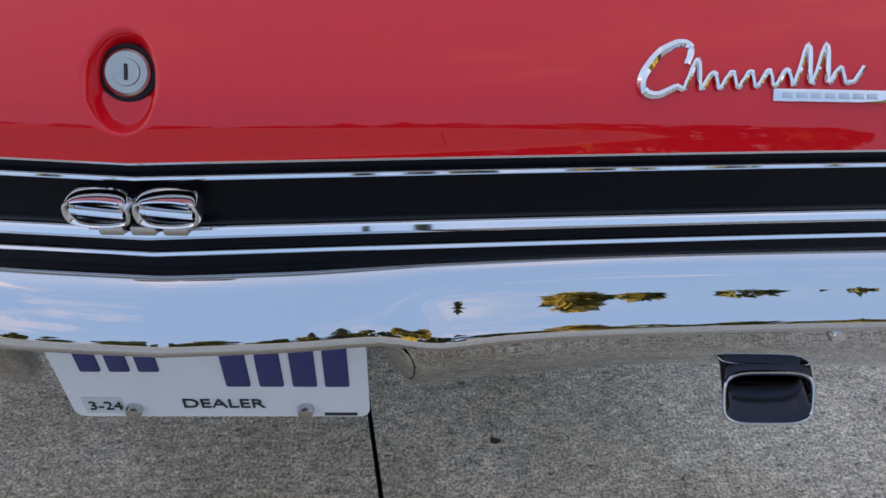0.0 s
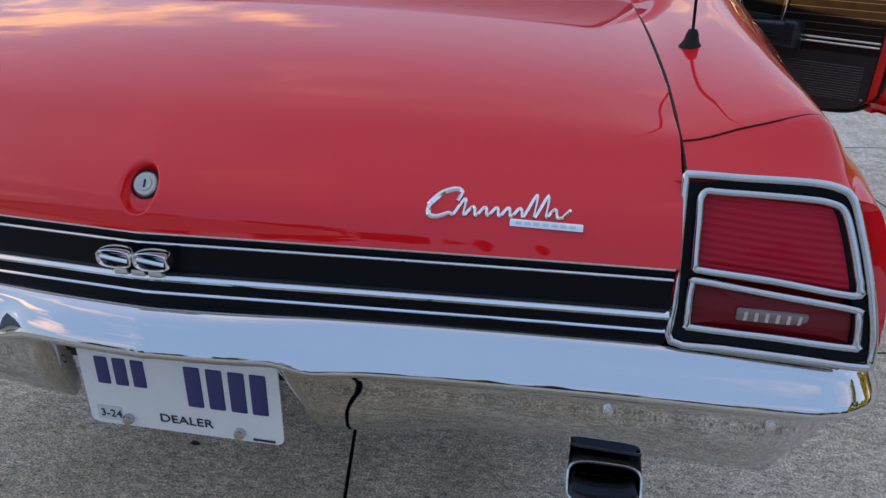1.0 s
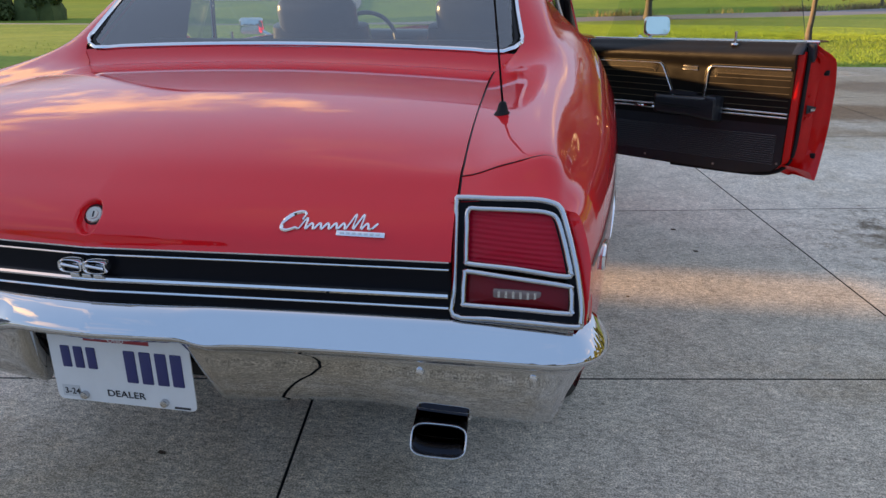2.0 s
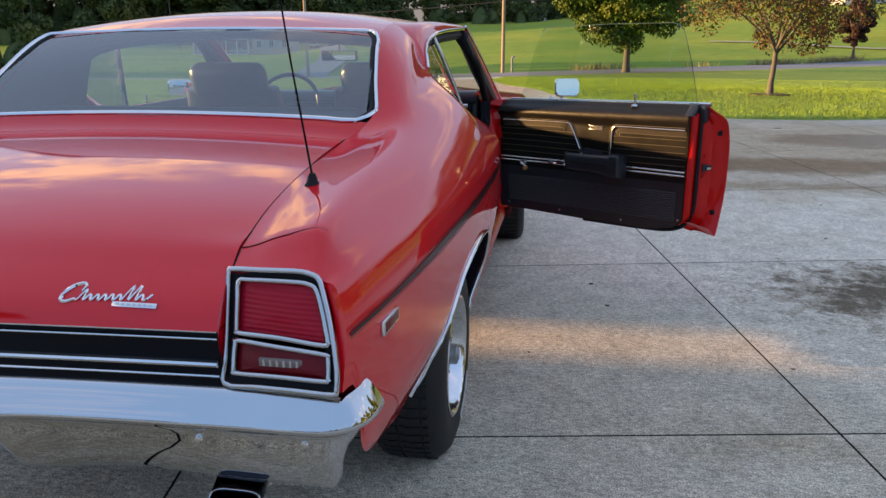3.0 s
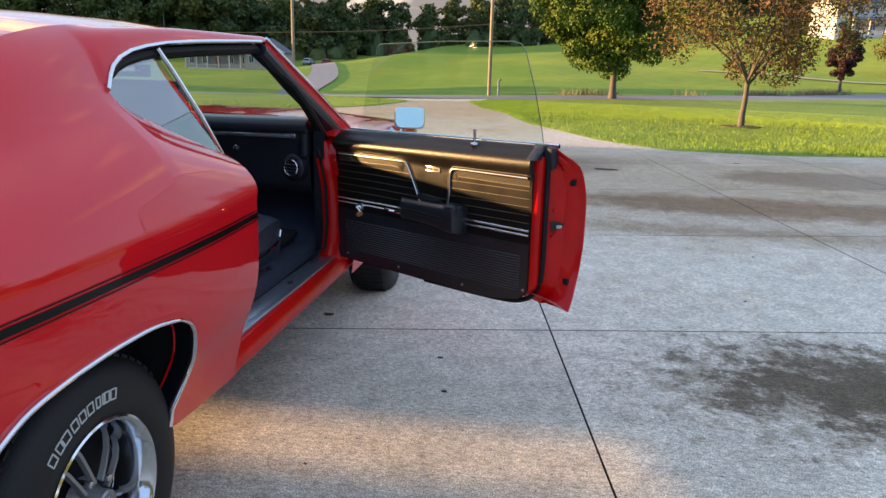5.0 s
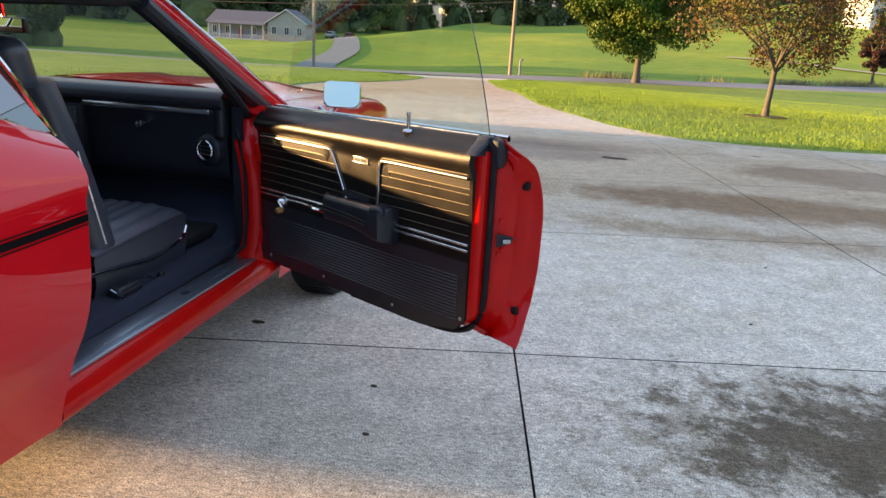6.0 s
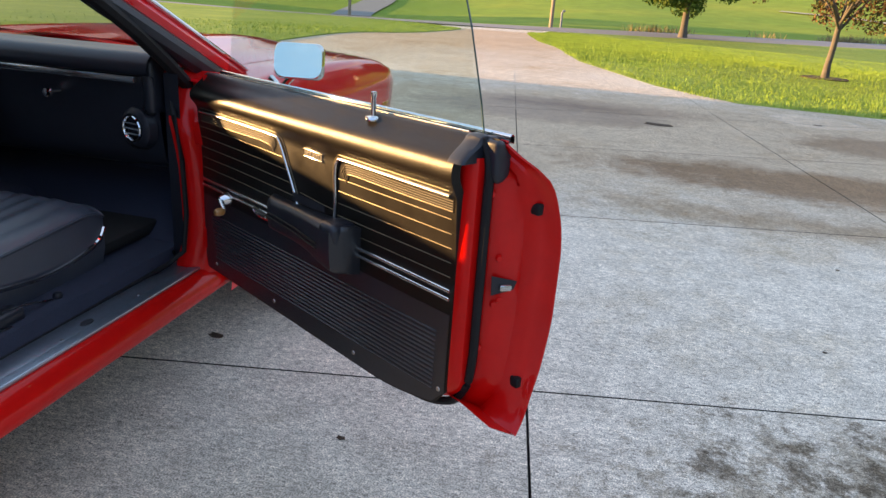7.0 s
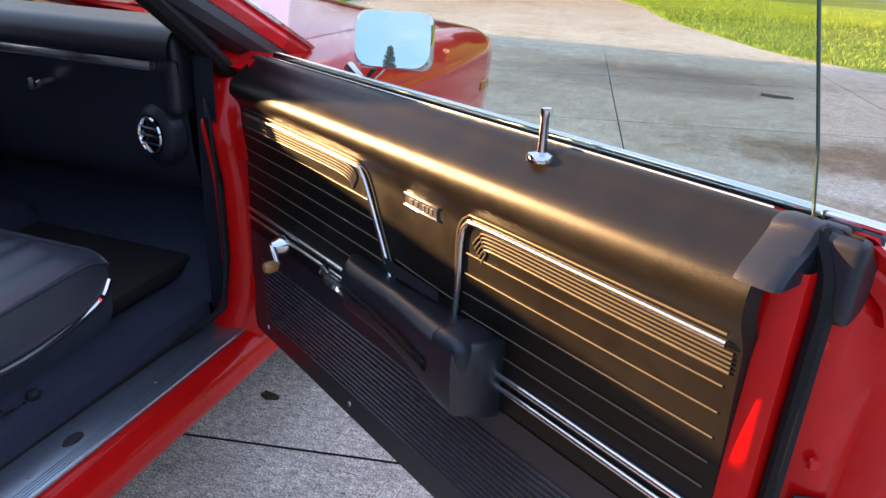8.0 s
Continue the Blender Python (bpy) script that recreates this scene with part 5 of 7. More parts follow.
def build_windshield():
    bm = bmesh.new()
    rows = []
    for t in np.linspace(0, 1, 8):
        rows.append([((.75 - .09 * t) * u, 3.40 - .72 * t + .16 * (1 - u * u) * (1 - .6 * t), .975 + .415 * t + .01 * (1 - u * u)) for u in np.linspace(-1, 1, 17)])
    sheet(bm, rows)
    pane = window("windshield", bm, GLASS, car, "curved windshield")
    for s in (False, True):
        bm = bmesh.new()
        a, b = Vector((.695, 2.60, 1.375)), Vector((.80, 3.42, .955))
        rows = []
        for t in np.linspace(0, 1, 8):
            p = a.lerp(b, t)
            w = .026 + .02 * t
            rows.append([p + Vector(q) for q in ((.012, -.012, -.012), (.022, .004, .004), (.012, .03 + w * .3, .016), (-.02, .05 + w * .4, .02), (-.045, .04, 0), (-.03, .0, -.014))])
        sheet(bm, rows, close=True)
        part("windshield_pillar", sided(bm, s), RED, car, sharp=40)
        bm = bmesh.new()
        tube(bm, [(.70, 2.58, 1.352), (.73, 2.85, 1.20), (.765, 3.15, 1.045), (.785, 3.33, .95), (.79, 3.36, .90)], [.030, .033, .034, .034, .02], 10)
        part("pillar_trim", sided(bm, s), PLASTIC, car, "black inner pillar trim")
        bm = bmesh.new()
        tube(bm, [(.712, 2.62, 1.398), (.765, 3.02, 1.196), (.815, 3.42, .985)], .006, 8)
        part("windshield_trim", sided(bm, s), CHROME, pane)
    bm = bmesh.new()
    block(bm, (-.16, -.012, -.03), (.16, .012, .03), .01, Matrix.Translation((0.0, 2.80, 1.258)) @ Matrix.Diagonal((.62, 1, .9, 1)))
    rear = part("rear_view_mirror", bm, PLASTIC, car)
    bm = bmesh.new()
    block(bm, (-.092, 2.786, 1.236), (.092, 2.788, 1.280), 0)
    part("mirror_face", bm, MIRROR, rear)
    bm = bmesh.new()
    tube(bm, [(0, 2.81, 1.27), (0, 2.80, 1.38)], .006, 8)
    part("mirror_arm", bm, CHROME, rear)


front_top = curve((3.12, .965), (3.6, .975), (4.1, .968), (4.5, .945), (4.75, .905), (4.87, .84))


def build_front():
    for s in (False, True):
        bm = bmesh.new()
        rows = []
        for y in list(np.linspace(3.135, 3.50, 7)) + list(np.linspace(3.53, 3.62, 8)) + list(np.linspace(3.66, 4.32, 12)) + list(np.linspace(4.36, 4.48, 8)) + list(np.linspace(4.55, 4.87, 9)):
            w, a = width_at(y), front_arch_z(y, HUB_Y + 2.83)
            z0 = max(.30, a)
            t = front_top(y)
            pts = [(w - (.05 if a < .3 else .004), z0)]
            for z, dx in ((.47, -.028), (.66, -.008), (.80, 0.0), (.87, -.004)):
                pts.append((w + dx, min(max(z, z0 + .012 * len(pts)), t - .03)))
            pts += [(w - .035, t - .014), (w - .10, t + .002), (w - .22, t + .012)]
            rows.append([(x, y, z) for x, z in smooth(pts, 4)])
        # rounded nose
        last = rows[-1]
        rows.append([(x - .02, y + .03, z - .01) for x, y, z in last])
        rows.append([(x - .07, y + .05, z - .03) for x, y, z in last])
        rows.append([(x * .5, y + .05, z * .9) for x, y, z in last])
        sheet(bm, rows)
        part("front_fender", sided(bm, s), RED, car, sharp=50)
        bm = bmesh.new()
        x = width_at(4.62) + .002
        block(bm, (x - .004, 4.56, .70), (x + .004, 4.66, .735), .003)
        part("side_marker", sided(bm, s), ORANGE_LENS, car, "amber side marker")
    bm = bmesh.new()
    rows = []
    for y in np.linspace(3.52, 4.86, 16):
        w = width_at(y) - .205
        t = front_top(y) + .012
        rows.append([(w * u, y + .05 * (1 - u * u) * smoothstep(4.3, 4.86, y), t + .045 * (1 - u * u) * smoothstep(4.95, 4.2, y) + .012 * math.exp(-((abs(u) - .45) / .12) ** 2)) for u in np.linspace(-1, 1, 25)])
    sheet(bm, rows)
    part("hood", bm, RED, car, sharp=60)
    bm = bmesh.new()
    rows = []
    for k, (y, dz) in enumerate(((3.36, -.03), (3.42, -.012), (3.50, -.004))):
        rows.append([(.80 * u, y + .15 * (1 - u * u) * (1 - k * .5) , .985 + dz + .02 * (1 - u * u)) for u in np.linspace(-1, 1, 15)])
    sheet(bm, rows)
    part("cowl", bm, RED, car, sharp=60)
    for k in range(2):
        bm = bmesh.new()
        x = -.35 + .6 * k
        tube(bm, [(x + .45, 3.47, 1.005), (x + .2, 3.49, 1.018), (x, 3.52, 1.012)], .006, 6)
        part("wiper", bm, BLACK_SATIN, car)
    # front jamb, inner wheel houses and underbody
    for s in (False, True):
        bm = bmesh.new()
        edge = curve((.385, .798), (.55, .812), (.7, .808), (.85, .785), (1.0, .728))
        rows = []
        for z in np.linspace(.385, 1.0, 14):
            k = smoothstep(.85, 1.0, z)
            q = smoothstep(.50, .385, z)
            a = edge(z)
            prof = [(a - .03, 3.062), (a, 3.058), (a + .03, 3.066), (a + .045, 3.085), (.865, 3.095), (.885, 3.11), (.90, 3.135)]
            rows.append([(x - .005 * k - .005 * q, y + .10 * k - .03 * q, z) for x, y in smooth(prof, 3)])
        sheet(bm, rows)
        jamb = part("hinge_pillar", sided(bm, s), RED_JAMB, car, sharp=45)
        bm = bmesh.new()
        tube(bm, [(.736, 2.0, .404), (.738, 2.62, .404), (.742, 2.92, .406), (.760, 3.0, .420), (.800, 3.030, .46), (.806, 3.046, .58), (.800, 3.048, .75), (.775, 3.056, .88), (.728, 3.11, .97)], .008, 8)
        part("door_seal", sided(bm, s), RUBBER, jamb)
        for z in (.50, .83):
            bm = bmesh.new()
            block(bm, (.83, 3.07, z - .035), (.905, 3.10, z + .035), .006)
            tube(bm, [(.90, 3.085, z - .045), (.90, 3.085, z + .045)], .012, 10)
            part("hinge", sided(bm, s), RED_JAMB, jamb)
        for cy, top in ((HUB_Y + 2.83, .66),):
            bm = bmesh.new()
            rows = [[(x, cy - .05 + .40 * math.cos(a), .36 + (top - .36) * math.sin(a)) for a in np.linspace(-.25, math.pi + .25, 28)] for x in (.84, .60)]
            sheet(bm, rows)
            bm.faces.new([bm.verts.new(p) for p in rows[1]])
            part("wheel_house", sided(bm, s), UNDERBODY, car)
    # the 2.36 to 3.45 box is added to stop sun passing under the car
    for name, lo, hi in (("floor_pan", (-.62, .20, .46), (.62, 4.7, .50)), ("under_sun_block", (-.74, 2.36, .23), (.74, 3.45, .375)), ("fuel_tank", (-.50, .30, .42), (.50, .80, .47))):
        bm = bmesh.new()
        block(bm, lo, hi, .012)
        part(name, bm, UNDERBODY, car)
    bm = bmesh.new()
    tube(bm, [(-.62, HUB_Y, HUB_Z), (.62, HUB_Y, HUB_Z)], .045, 12)
    part("rear_axle", bm, UNDERBODY, car)
    bm = bmesh.new()
    for sx in (-1, 1):
        tube(bm, [(sx * .62, .28, .50), (sx * .60, .5, .49), (sx * .45, .8, .42)], .03, 10)
    part("tail_pipe", bm, DULL_CHROME, car)


def build_side_trim(mirror):
    # stripe: a broad band between two fine ones
    for dz, h in ((0.0, .0088), (.0150, .0017), (-.0150, .0017)):
        bm = bmesh.new()
        for_y = np.linspace(.015, 1.984, 60)
        rows = []
        for y in for_y:
            zc = .848 + .010 * smoothstep(1.5, .2, y) + dz * (.5 + .5 * smoothstep(.0, .8, y))
            hh = h * (smoothstep(0, .8, y) * .6 + .4)
            pts = side_section(y)
            nxt = (pts[-1][0] - .06, pts[-1][1] + .005) if y < 1.56 else (pts[-1][0] - .03, pts[-1][1] + .012)
            line = smooth([*pts, nxt], 10)
            zs, xs = [p[1] for p in line], [p[0] for p in line]
            row = []
            for z in np.linspace(zc - hh, zc + hh, 5):
                x = float(np.interp(z, zs, xs)) + .0022
                row.append((x, to_door_edge(tail_shift(y, x, z), z), z))
            rows.append(row)
        sheet(bm, rows)
        part("side_stripe", sided(bm, mirror), BLACK_STRIPE, car, "black pinstriped side stripe")
    # wheel arch moulding
    bm = bmesh.new()
    tube(bm, [arch_curl(width_at(y) - .001 + tuck(y, arch_z(y)), y, arch_z(y)) for y in ARCH_YS], .0085, 10, flat=.7, up=(1, 0, 0))
    part("arch_moulding", sided(bm, mirror), CHROME, car, "chrome wheel arch moulding")
    # side marker lamp
    m = Matrix.Translation((.9105, .195, .815)) @ Matrix.Rotation(radians(86), 4, "Z") @ Matrix.Rotation(radians(90), 4, "X")
    bm = bmesh.new()
    block(bm, (-.047, -.0150, -.004), (.047, .0150, .006), .003, m)
    mk = part("side_marker", sided(bm, mirror), CHROME, car, "chrome-framed side marker lamp")
    bm = bmesh.new()
    block(bm, (-.040, -.0095, .0), (.040, .0095, .0068), .001, m)
    part("marker_lens", sided(bm, mirror), DARK_RED_LENS, mk)


def build_antenna():
    bm = bmesh.new()
    lathe(bm, [(.019, -.004), (.018, .004), (.012, .012), (.009, .024), (.006, .03), (0, .031)], 20, Matrix.Translation((.693, .406, 1.031)) @ Matrix.Rotation(radians(-90), 4, "Y"))
    ant = part("antenna", bm, RUBBER, car, "thin whip antenna on the rear fender")
    bm = bmesh.new()
    tube(bm, [(.693, .406, 1.055), (.672, .375, 1.30), (.650, .343, 1.60), (.635, .32, 1.82)], [.0025, .0020, .0016, .0013], 8)
    part("mast", bm, BLACK_SATIN, ant)


def build_inner_trim(mirror):
    """Dark lining of the roof pillars and rails, seen through the glass."""
    bm = bmesh.new()
    sheet(bm, [[(inner_x(y) - .022, y + .02, inner_z(y) - .020), ((inner_x(y) + crease_x(y)) / 2 - .045, y + .02, (inner_z(y) + crease_z(y)) / 2 - .03), (crease_x(y) - .075, y + .02, crease_z(y) - .04), (.70, y + .02, 1.0)] for y in np.linspace(.97, 1.56, 10)])
    sheet(bm, [[(rail_x(y) - .03, y, rail_z(y) - .03), (rail_x(y) - .05, y, rail_z(y) - .005), (.56, y, 1.345 + .03 * smoothstep(1.3, 1.7, y))] for y in np.linspace(1.58, 2.6, 10)])
    part("pillar_lining", sided(bm, mirror), HEADLINER, car)


build_rear_window()
for mirrored in (False, True):
    build_quarter_window(mirrored)
    build_side_trim(mirrored)
    build_inner_trim(mirrored)
build_windshield()
build_front()
build_antenna()


# ---- cabin ----
def rounded(lo, hi, r, m=None, seg=4):
    bm = bmesh.new()
    block(bm, lo, hi, r, m, seg)
    return bm


def build_seat(x, name="bucket_seat"):
    # cushion with pleats, low chrome side trim
    bm = bmesh.new()
    rows = []
    for u in np.linspace(-1, 1, 41):
        row = []
        pleat = .0
        if abs(u) < .72:
            pleat = .012 - .012 * (1 - abs(math.sin((u + .72) / 1.44 * math.pi * 7)) ** .4)
        for v in np.linspace(0, 1, 18):
            y = 2.34 + .54 * v
            edge = max(0, abs(u) - .75) / .25
            fe = max(0, v - .8) / .2
            z = .612 + .035 * v - .022 * edge**3 - .030 * fe**3 + (pleat if v < .9 else 0)
            row.append((x + .27 * u * (1 - .03 * fe**2), y, z))
        rows.append(row)
    sheet(bm, rows)
    top = [rows[0][i] for i in range(18)] + [r[-1] for r in rows[1:]] + [rows[-1][i] for i in range(16, -1, -1)]
    sheet(bm, [top, [(a, b, .50) for a, b, c in top], [(a * .98 + x * .02, b - .01, .45) for a, b, c in top]])
    cushion = part("seat_cushion", bm, SEAT_VINYL, car, "black vinyl bucket seat cushion", sharp=50)
    bm = bmesh.new()
    tube(bm, top, .005, 6)
    part("seat_piping", bm, SEAT_VINYL, cushion)
    for s in (-1, 1):
        bm = bmesh.new()
        tube(bm, smooth([(x + s * .276, 2.28, .545), (x + s * .280, 2.46, .525), (x + s * .280, 2.64, .505), (x + s * .274, 2.82, .525), (x + s * .262, 2.88, .56)], 5), .007, 8, flat=1.0)
        part("seat_trim", bm, CHROME, cushion, "chrome seat side strip")
    # backrest, leaning back
    bm = bmesh.new()
    lean = Matrix.Translation((x, 2.42, .62)) @ Matrix.Rotation(radians(17), 4, "X")
    rows = []
    for v in np.linspace(0, 1, 14):
        w = .265 - .035 * v**3
        d = .075 - .02 * v
        rows.append([lean @ Vector((w * math.copysign(abs(math.cos(a)) ** .45, math.cos(a)), d * math.copysign(abs(math.sin(a)) ** .6, math.sin(a)) , .58 * v - .06)) for a in np.linspace(0, 2 * math.pi, 37)[:-1]])
    rows.append([rows[-1][i] * .35 + lean @ Vector((0, 0, .54)) * .65 for i in range(36)])
    sheet(bm, rows, close=True)
    bm.faces.new([bm.verts.new(p) for p in rows[-1]])
    back = part("seat_back", bm, SEAT_VINYL, car, "black vinyl bucket seat back", sharp=50)
    bm = bmesh.new()
    tube(bm, [lean @ Vector((s * .262, -.01, z)) for s, z in ((1, .0), (1, .18), (1, .32))], .005, 6)
    part("back_trim", bm, CHROME, back)
    bm = bmesh.new()
    block(bm, (-.19, -.055, .0), (.19, .05, .17), .05, lean @ Matrix.Translation((0, -.01, .48)), 4)
    part("head_restraint", bm, SEAT_VINYL, back)


def build_cabin():
    bm = bmesh.new()
    block(bm, (-.735, 1.60, .44), (.735, 3.25, .452), .0)
    sheet(bm, [[(.735, y, .452), (.745, y, .395)] for y in (1.62, 3.06)])
    sheet(bm, [[(-.735, y, .452), (-.745, y, .395)] for y in (1.62, 3.06)])
    sheet(bm, [[(x, 3.10, .452) for x in (-.73, .73)], [(x, 3.32, .62) for x in (-.73, .73)], [(x, 3.40, .95) for x in (-.73, .73)]])
    block(bm, (-.14, 1.7, .45), (.14, 3.2, .55), .05, None, 3)
    part("floor_carpet", bm, CARPET, car, "black carpet")
    for s in (False, True):
        bm = bmesh.new()
        sheet(bm, [[(.79, 3.066, z) for z in (.42, 1.0)], [(.735, 3.075, z) for z in (.42, 1.0)], [(.70, 3.2, z) for z in (.42, 1.0)], [(.70, 3.4, z) for z in (.42, 1.0)]])
        part("kick_panel", sided(bm, s), PLASTIC, car)
        bm = bmesh.new()
        sheet(bm, [[(.74, y, .40), (.76, y, .7), (.765, y, min(.985, sill_z(max(y, 1.6)) - .02))] for y in (1.3, 1.6, 1.8, 1.95)])
        part("rear_side_trim", sided(bm, s), VINYL, car)
    build_seat(.375)
    build_seat(-.375)
    bm = bmesh.new()
    block(bm, (-.62, 1.32, .46), (.62, 1.80, .66), .06, None, 4)
    block(bm, (-.62, 0, 0), (.62, .16, .52), .06, Matrix.Translation((0, 1.24, .60)) @ Matrix.Rotation(radians(18), 4, "X"), 4)
    part("rear_seat", bm, VINYL, car, "black vinyl rear bench seat", sharp=50)
    bm = bmesh.new()
    block(bm, (-.66, .96, 1.055), (.66, 1.25, 1.068), .004)
    block(bm, (-.66, 1.16, .6), (.66, 1.19, 1.06), .004)
    part("parcel_shelf", bm, VINYL, car)
    # dash: padded top, flat lower face, bright strip, vent and knobs
    bm = bmesh.new()
    prof = [(3.46, 1.005), (3.28, 1.045), (3.10, 1.055), (3.045, 1.045), (3.025, 1.015), (3.030, .992), (3.055, .985), (3.058, .955), (3.072, .90), (3.085, .78), (3.12, .70), (3.30, .66)]
    rows = [[(x, y - .02 * (1 - (x / .72) ** 2), z) for y, z in smooth(prof, 3)] for x in np.linspace(-.715, .715, 17)]
    sheet(bm, rows)
    dash = part("dashboard", bm, PLASTIC, car, "black padded dashboard", sharp=60)
    for s in (False, True):
        bm = bmesh.new()
        block(bm, (.668, 3.048, .87), (.716, 3.20, 1.046), .022, None, 3)
        part("dash_end", sided(bm, s), PLASTIC, dash)
    bm = bmesh.new()
    block(bm, (.12, 3.030, .966), (.665, 3.052, .987), .003)
    part("dash_strip", bm, BRIGHT_TRIM, dash, "brushed bright dash strip")
    bm = bmesh.new()
    lathe(bm, [(0, .036), (.013, .034), (.015, .024), (.009, .016), (.009, -.02)], 16, Matrix.Translation((.385, 3.03, .915)) @ Matrix.Rotation(radians(-90), 4, "Z") @ Matrix.Diagonal((1, 1, 1, 1)))
    part("dash_knob", bm, CHROME, dash)
    bm = bmesh.new()
    m = Matrix.Translation((.632, 3.062, .825)) @ Matrix.Rotation(radians(-105), 4, "Z")
    lathe(bm, [(.070, -.03), (.064, -.004), (.052, .006), (.044, .008), (.040, .002), (.040, -.012)], 32, m)
    part("vent_housing", bm, PLASTIC, dash, "black vent housing")
    bm = bmesh.new()
    lathe(bm, [(.035, -.01), (.038, .006), (.040, .010), (.037, .013), (.034, .008), (.033, -.008)], 32, m)
    vent = part("air_vent", bm, CHROME, dash, "round chrome air vent")
    for z in (-.016, 0, .016):
        bm = bmesh.new()
        w = math.sqrt(.034**2 - z**2)
        block(bm, (-.002, -w, z - .0022), (.012, w, z + .0022), 0, m)
        part("vent_vane", bm, CHROME, vent)
    bm = bmesh.new()
    lathe(bm, [(0, -.012), (.036, -.01)], 24, m)
    part("vent_bore", bm, INK, vent)
    bm = bmesh.new()
    block(bm, (-.10, 3.005, .70), (.13, 3.05, .975), .01)
    stack = part("centre_panel", bm, PLASTIC, dash)
    for i in range(9):
        bm = bmesh.new()
        block(bm, (-.085, 3.000, .895 + i * .0075), (.115, 3.006, .898 + i * .0075), 0)
        part("grille_slat", bm, DULL_CHROME, stack)
    bm = bmesh.new()
    block(bm, (-.02, 2.998, .825), (.07, 3.008, .850), .003)
    part("radio_face", bm, ALUMINIUM, stack, "silver radio face")
    for x in (-.05, .095):
        bm = bmesh.new()
        lathe(bm, [(0, .022), (.012, .02), (.014, 0), (.014, -.01)], 16, Matrix.Translation((x, 3.0, .838)) @ Matrix.Rotation(radians(-90), 4, "Z"))
        part("radio_knob", bm, CHROME, stack)
    bm = bmesh.new()
    block(bm, (-.02, 2.995, .725), (.11, 3.01, .775), .012)
    for x in (.01, .055, .09):
        lathe(bm, [(0, .014), (.014, .012), (.016, 0)], 16, Matrix.Translation((x, 2.995, .75)) @ Matrix.Rotation(radians(-90), 4, "Z"))
    part("heater_control", bm, CHROME, stack)
    # steering wheel
    c, tilt = Vector((-.375, 2.945, .975)), Matrix.Rotation(radians(-25), 4, "X")
    bm = bmesh.new()
    tube(bm, [c + tilt @ Vector((.19 * math.cos(a), 0, .19 * math.sin(a))) for a in np.linspace(0, 2 * math.pi, 41)[:-1]], .012, 8, True, up=(0, 1, 0))
    wheel = part("steering_wheel", bm, PLASTIC, car, "black steering wheel")
    for a in (radians(200), radians(340), radians(270)):
        bm = bmesh.new()
        tube(bm, [c + Vector((0, .04, -.01)), c + tilt @ Vector((.185 * math.cos(a), 0, .185 * math.sin(a)))], .010, 8)
        part("wheel_spoke", bm, DULL_CHROME, wheel)
    bm = bmesh.new()
    tube(bm, [c + Vector((0, .02, 0)), c + Vector((0, .35, -.14))], .03, 12)
    part("steering_column", bm, PLASTIC, wheel)
    # seat release lever and shifter seen past the sill
    bm = bmesh.new()
    tube(bm, [(.70, 2.33, .50), (.712, 2.37, .46), (.714, 2.44, .45)], .005, 8)
    part("seat_lever", bm, CHROME, car)
    bm = bmesh.new()
    block(bm, (.655, 2.37, .425), (.705, 2.50, .482), .012, Matrix.Translation((0, 0, .0)), 3)
    cover = part("seat_track_cover", bm, PLASTIC, car, "black seat track cover")
    bm = bmesh.new()
    tube(bm, [(.69, 2.44, .486), (.695, 2.52, .476), (.690, 2.60, .452)], .004, 8)
    part("track_rod", bm, CHROME, cover)
    bm = bmesh.new()
    lathe(bm, [(0, .016), (.010, .014), (.013, .005), (.010, -.006), (0, -.008)], 14, Matrix.Translation((.690, 2.62, .452)) @ Matrix.Rotation(radians(-90), 4, "Y"))
    part("track_knob", bm, PLASTIC, cover)
    # left door, shut, and the mirror outside it
    bm = bmesh.new()
    rows = []
    for y in np.linspace(1.992, 3.128, 12):
        w = width_at(y)
        rows.append([(-x, y, z) for x, z in smooth([(w - .055, .30), (w - .03, .47), (w - .008, .66), (w, .80), (w - .002, .875), (w - .03, .935), (w - .10, 1.035), (w - .15, 1.045)], 4)])
    sheet(bm, rows)
    left = part("left_door", bm, RED, car, sharp=50)
    bm = bmesh.new()
    sheet(bm, [[(-.775, y, .40), (-.765, y, .75), (-.775, y, .95), (-.80, y, 1.044)] for y in (2.0, 2.5, 3.1)])
    part("inner_panel", bm, VINYL, left)
    bm = bmesh.new()
    lathe(bm, [(0, .045), (.006, .044), (.006, 0), (.012, 0)], 12, Matrix.Translation((-.79, 2.2, 1.044)) @ Matrix.Rotation(radians(-90), 4, "Y"))
    part("lock_knob", bm, CHROME, left)
    bm = bmesh.new()
    sheet(bm, [[(-.815, 2.03, 1.02), (-.70, 1.87, 1.36)], [(-.815, 3.30, .99), (-.71, 2.62, 1.36)]])
    window("left_window", bm, GLASS, left, "clear door window")
    bm = bmesh.new()
    block(bm, (-.07, -.03, -.045), (.07, .03, .045), .02, Matrix.Translation((-1.05, 2.98, 1.075)), 3)
    tube(bm, [(-.90, 2.98, 1.0), (-1.0, 2.98, 1.05)], .012, 8)
    part("left_mirror", bm, CHROME, left)


build_cabin()


# ---- the open door, in its own frame: x from hinge to latch, y outwards, z up ----
DOOR = Matrix(((.841, .541, 0, .90), (-.541, .841, 0, 3.05), (0, 0, 1, 0), (0, 0, 0, 1)))
door_out = curve((.41, .082), (.45, .103), (.50, .119), (.55, .136), (.60, .147), (.68, .158), (.80, .159), (.86, .151), (.91, .134), (.95, .114), (.985, .088), (1.015, .060), (1.035, .046))


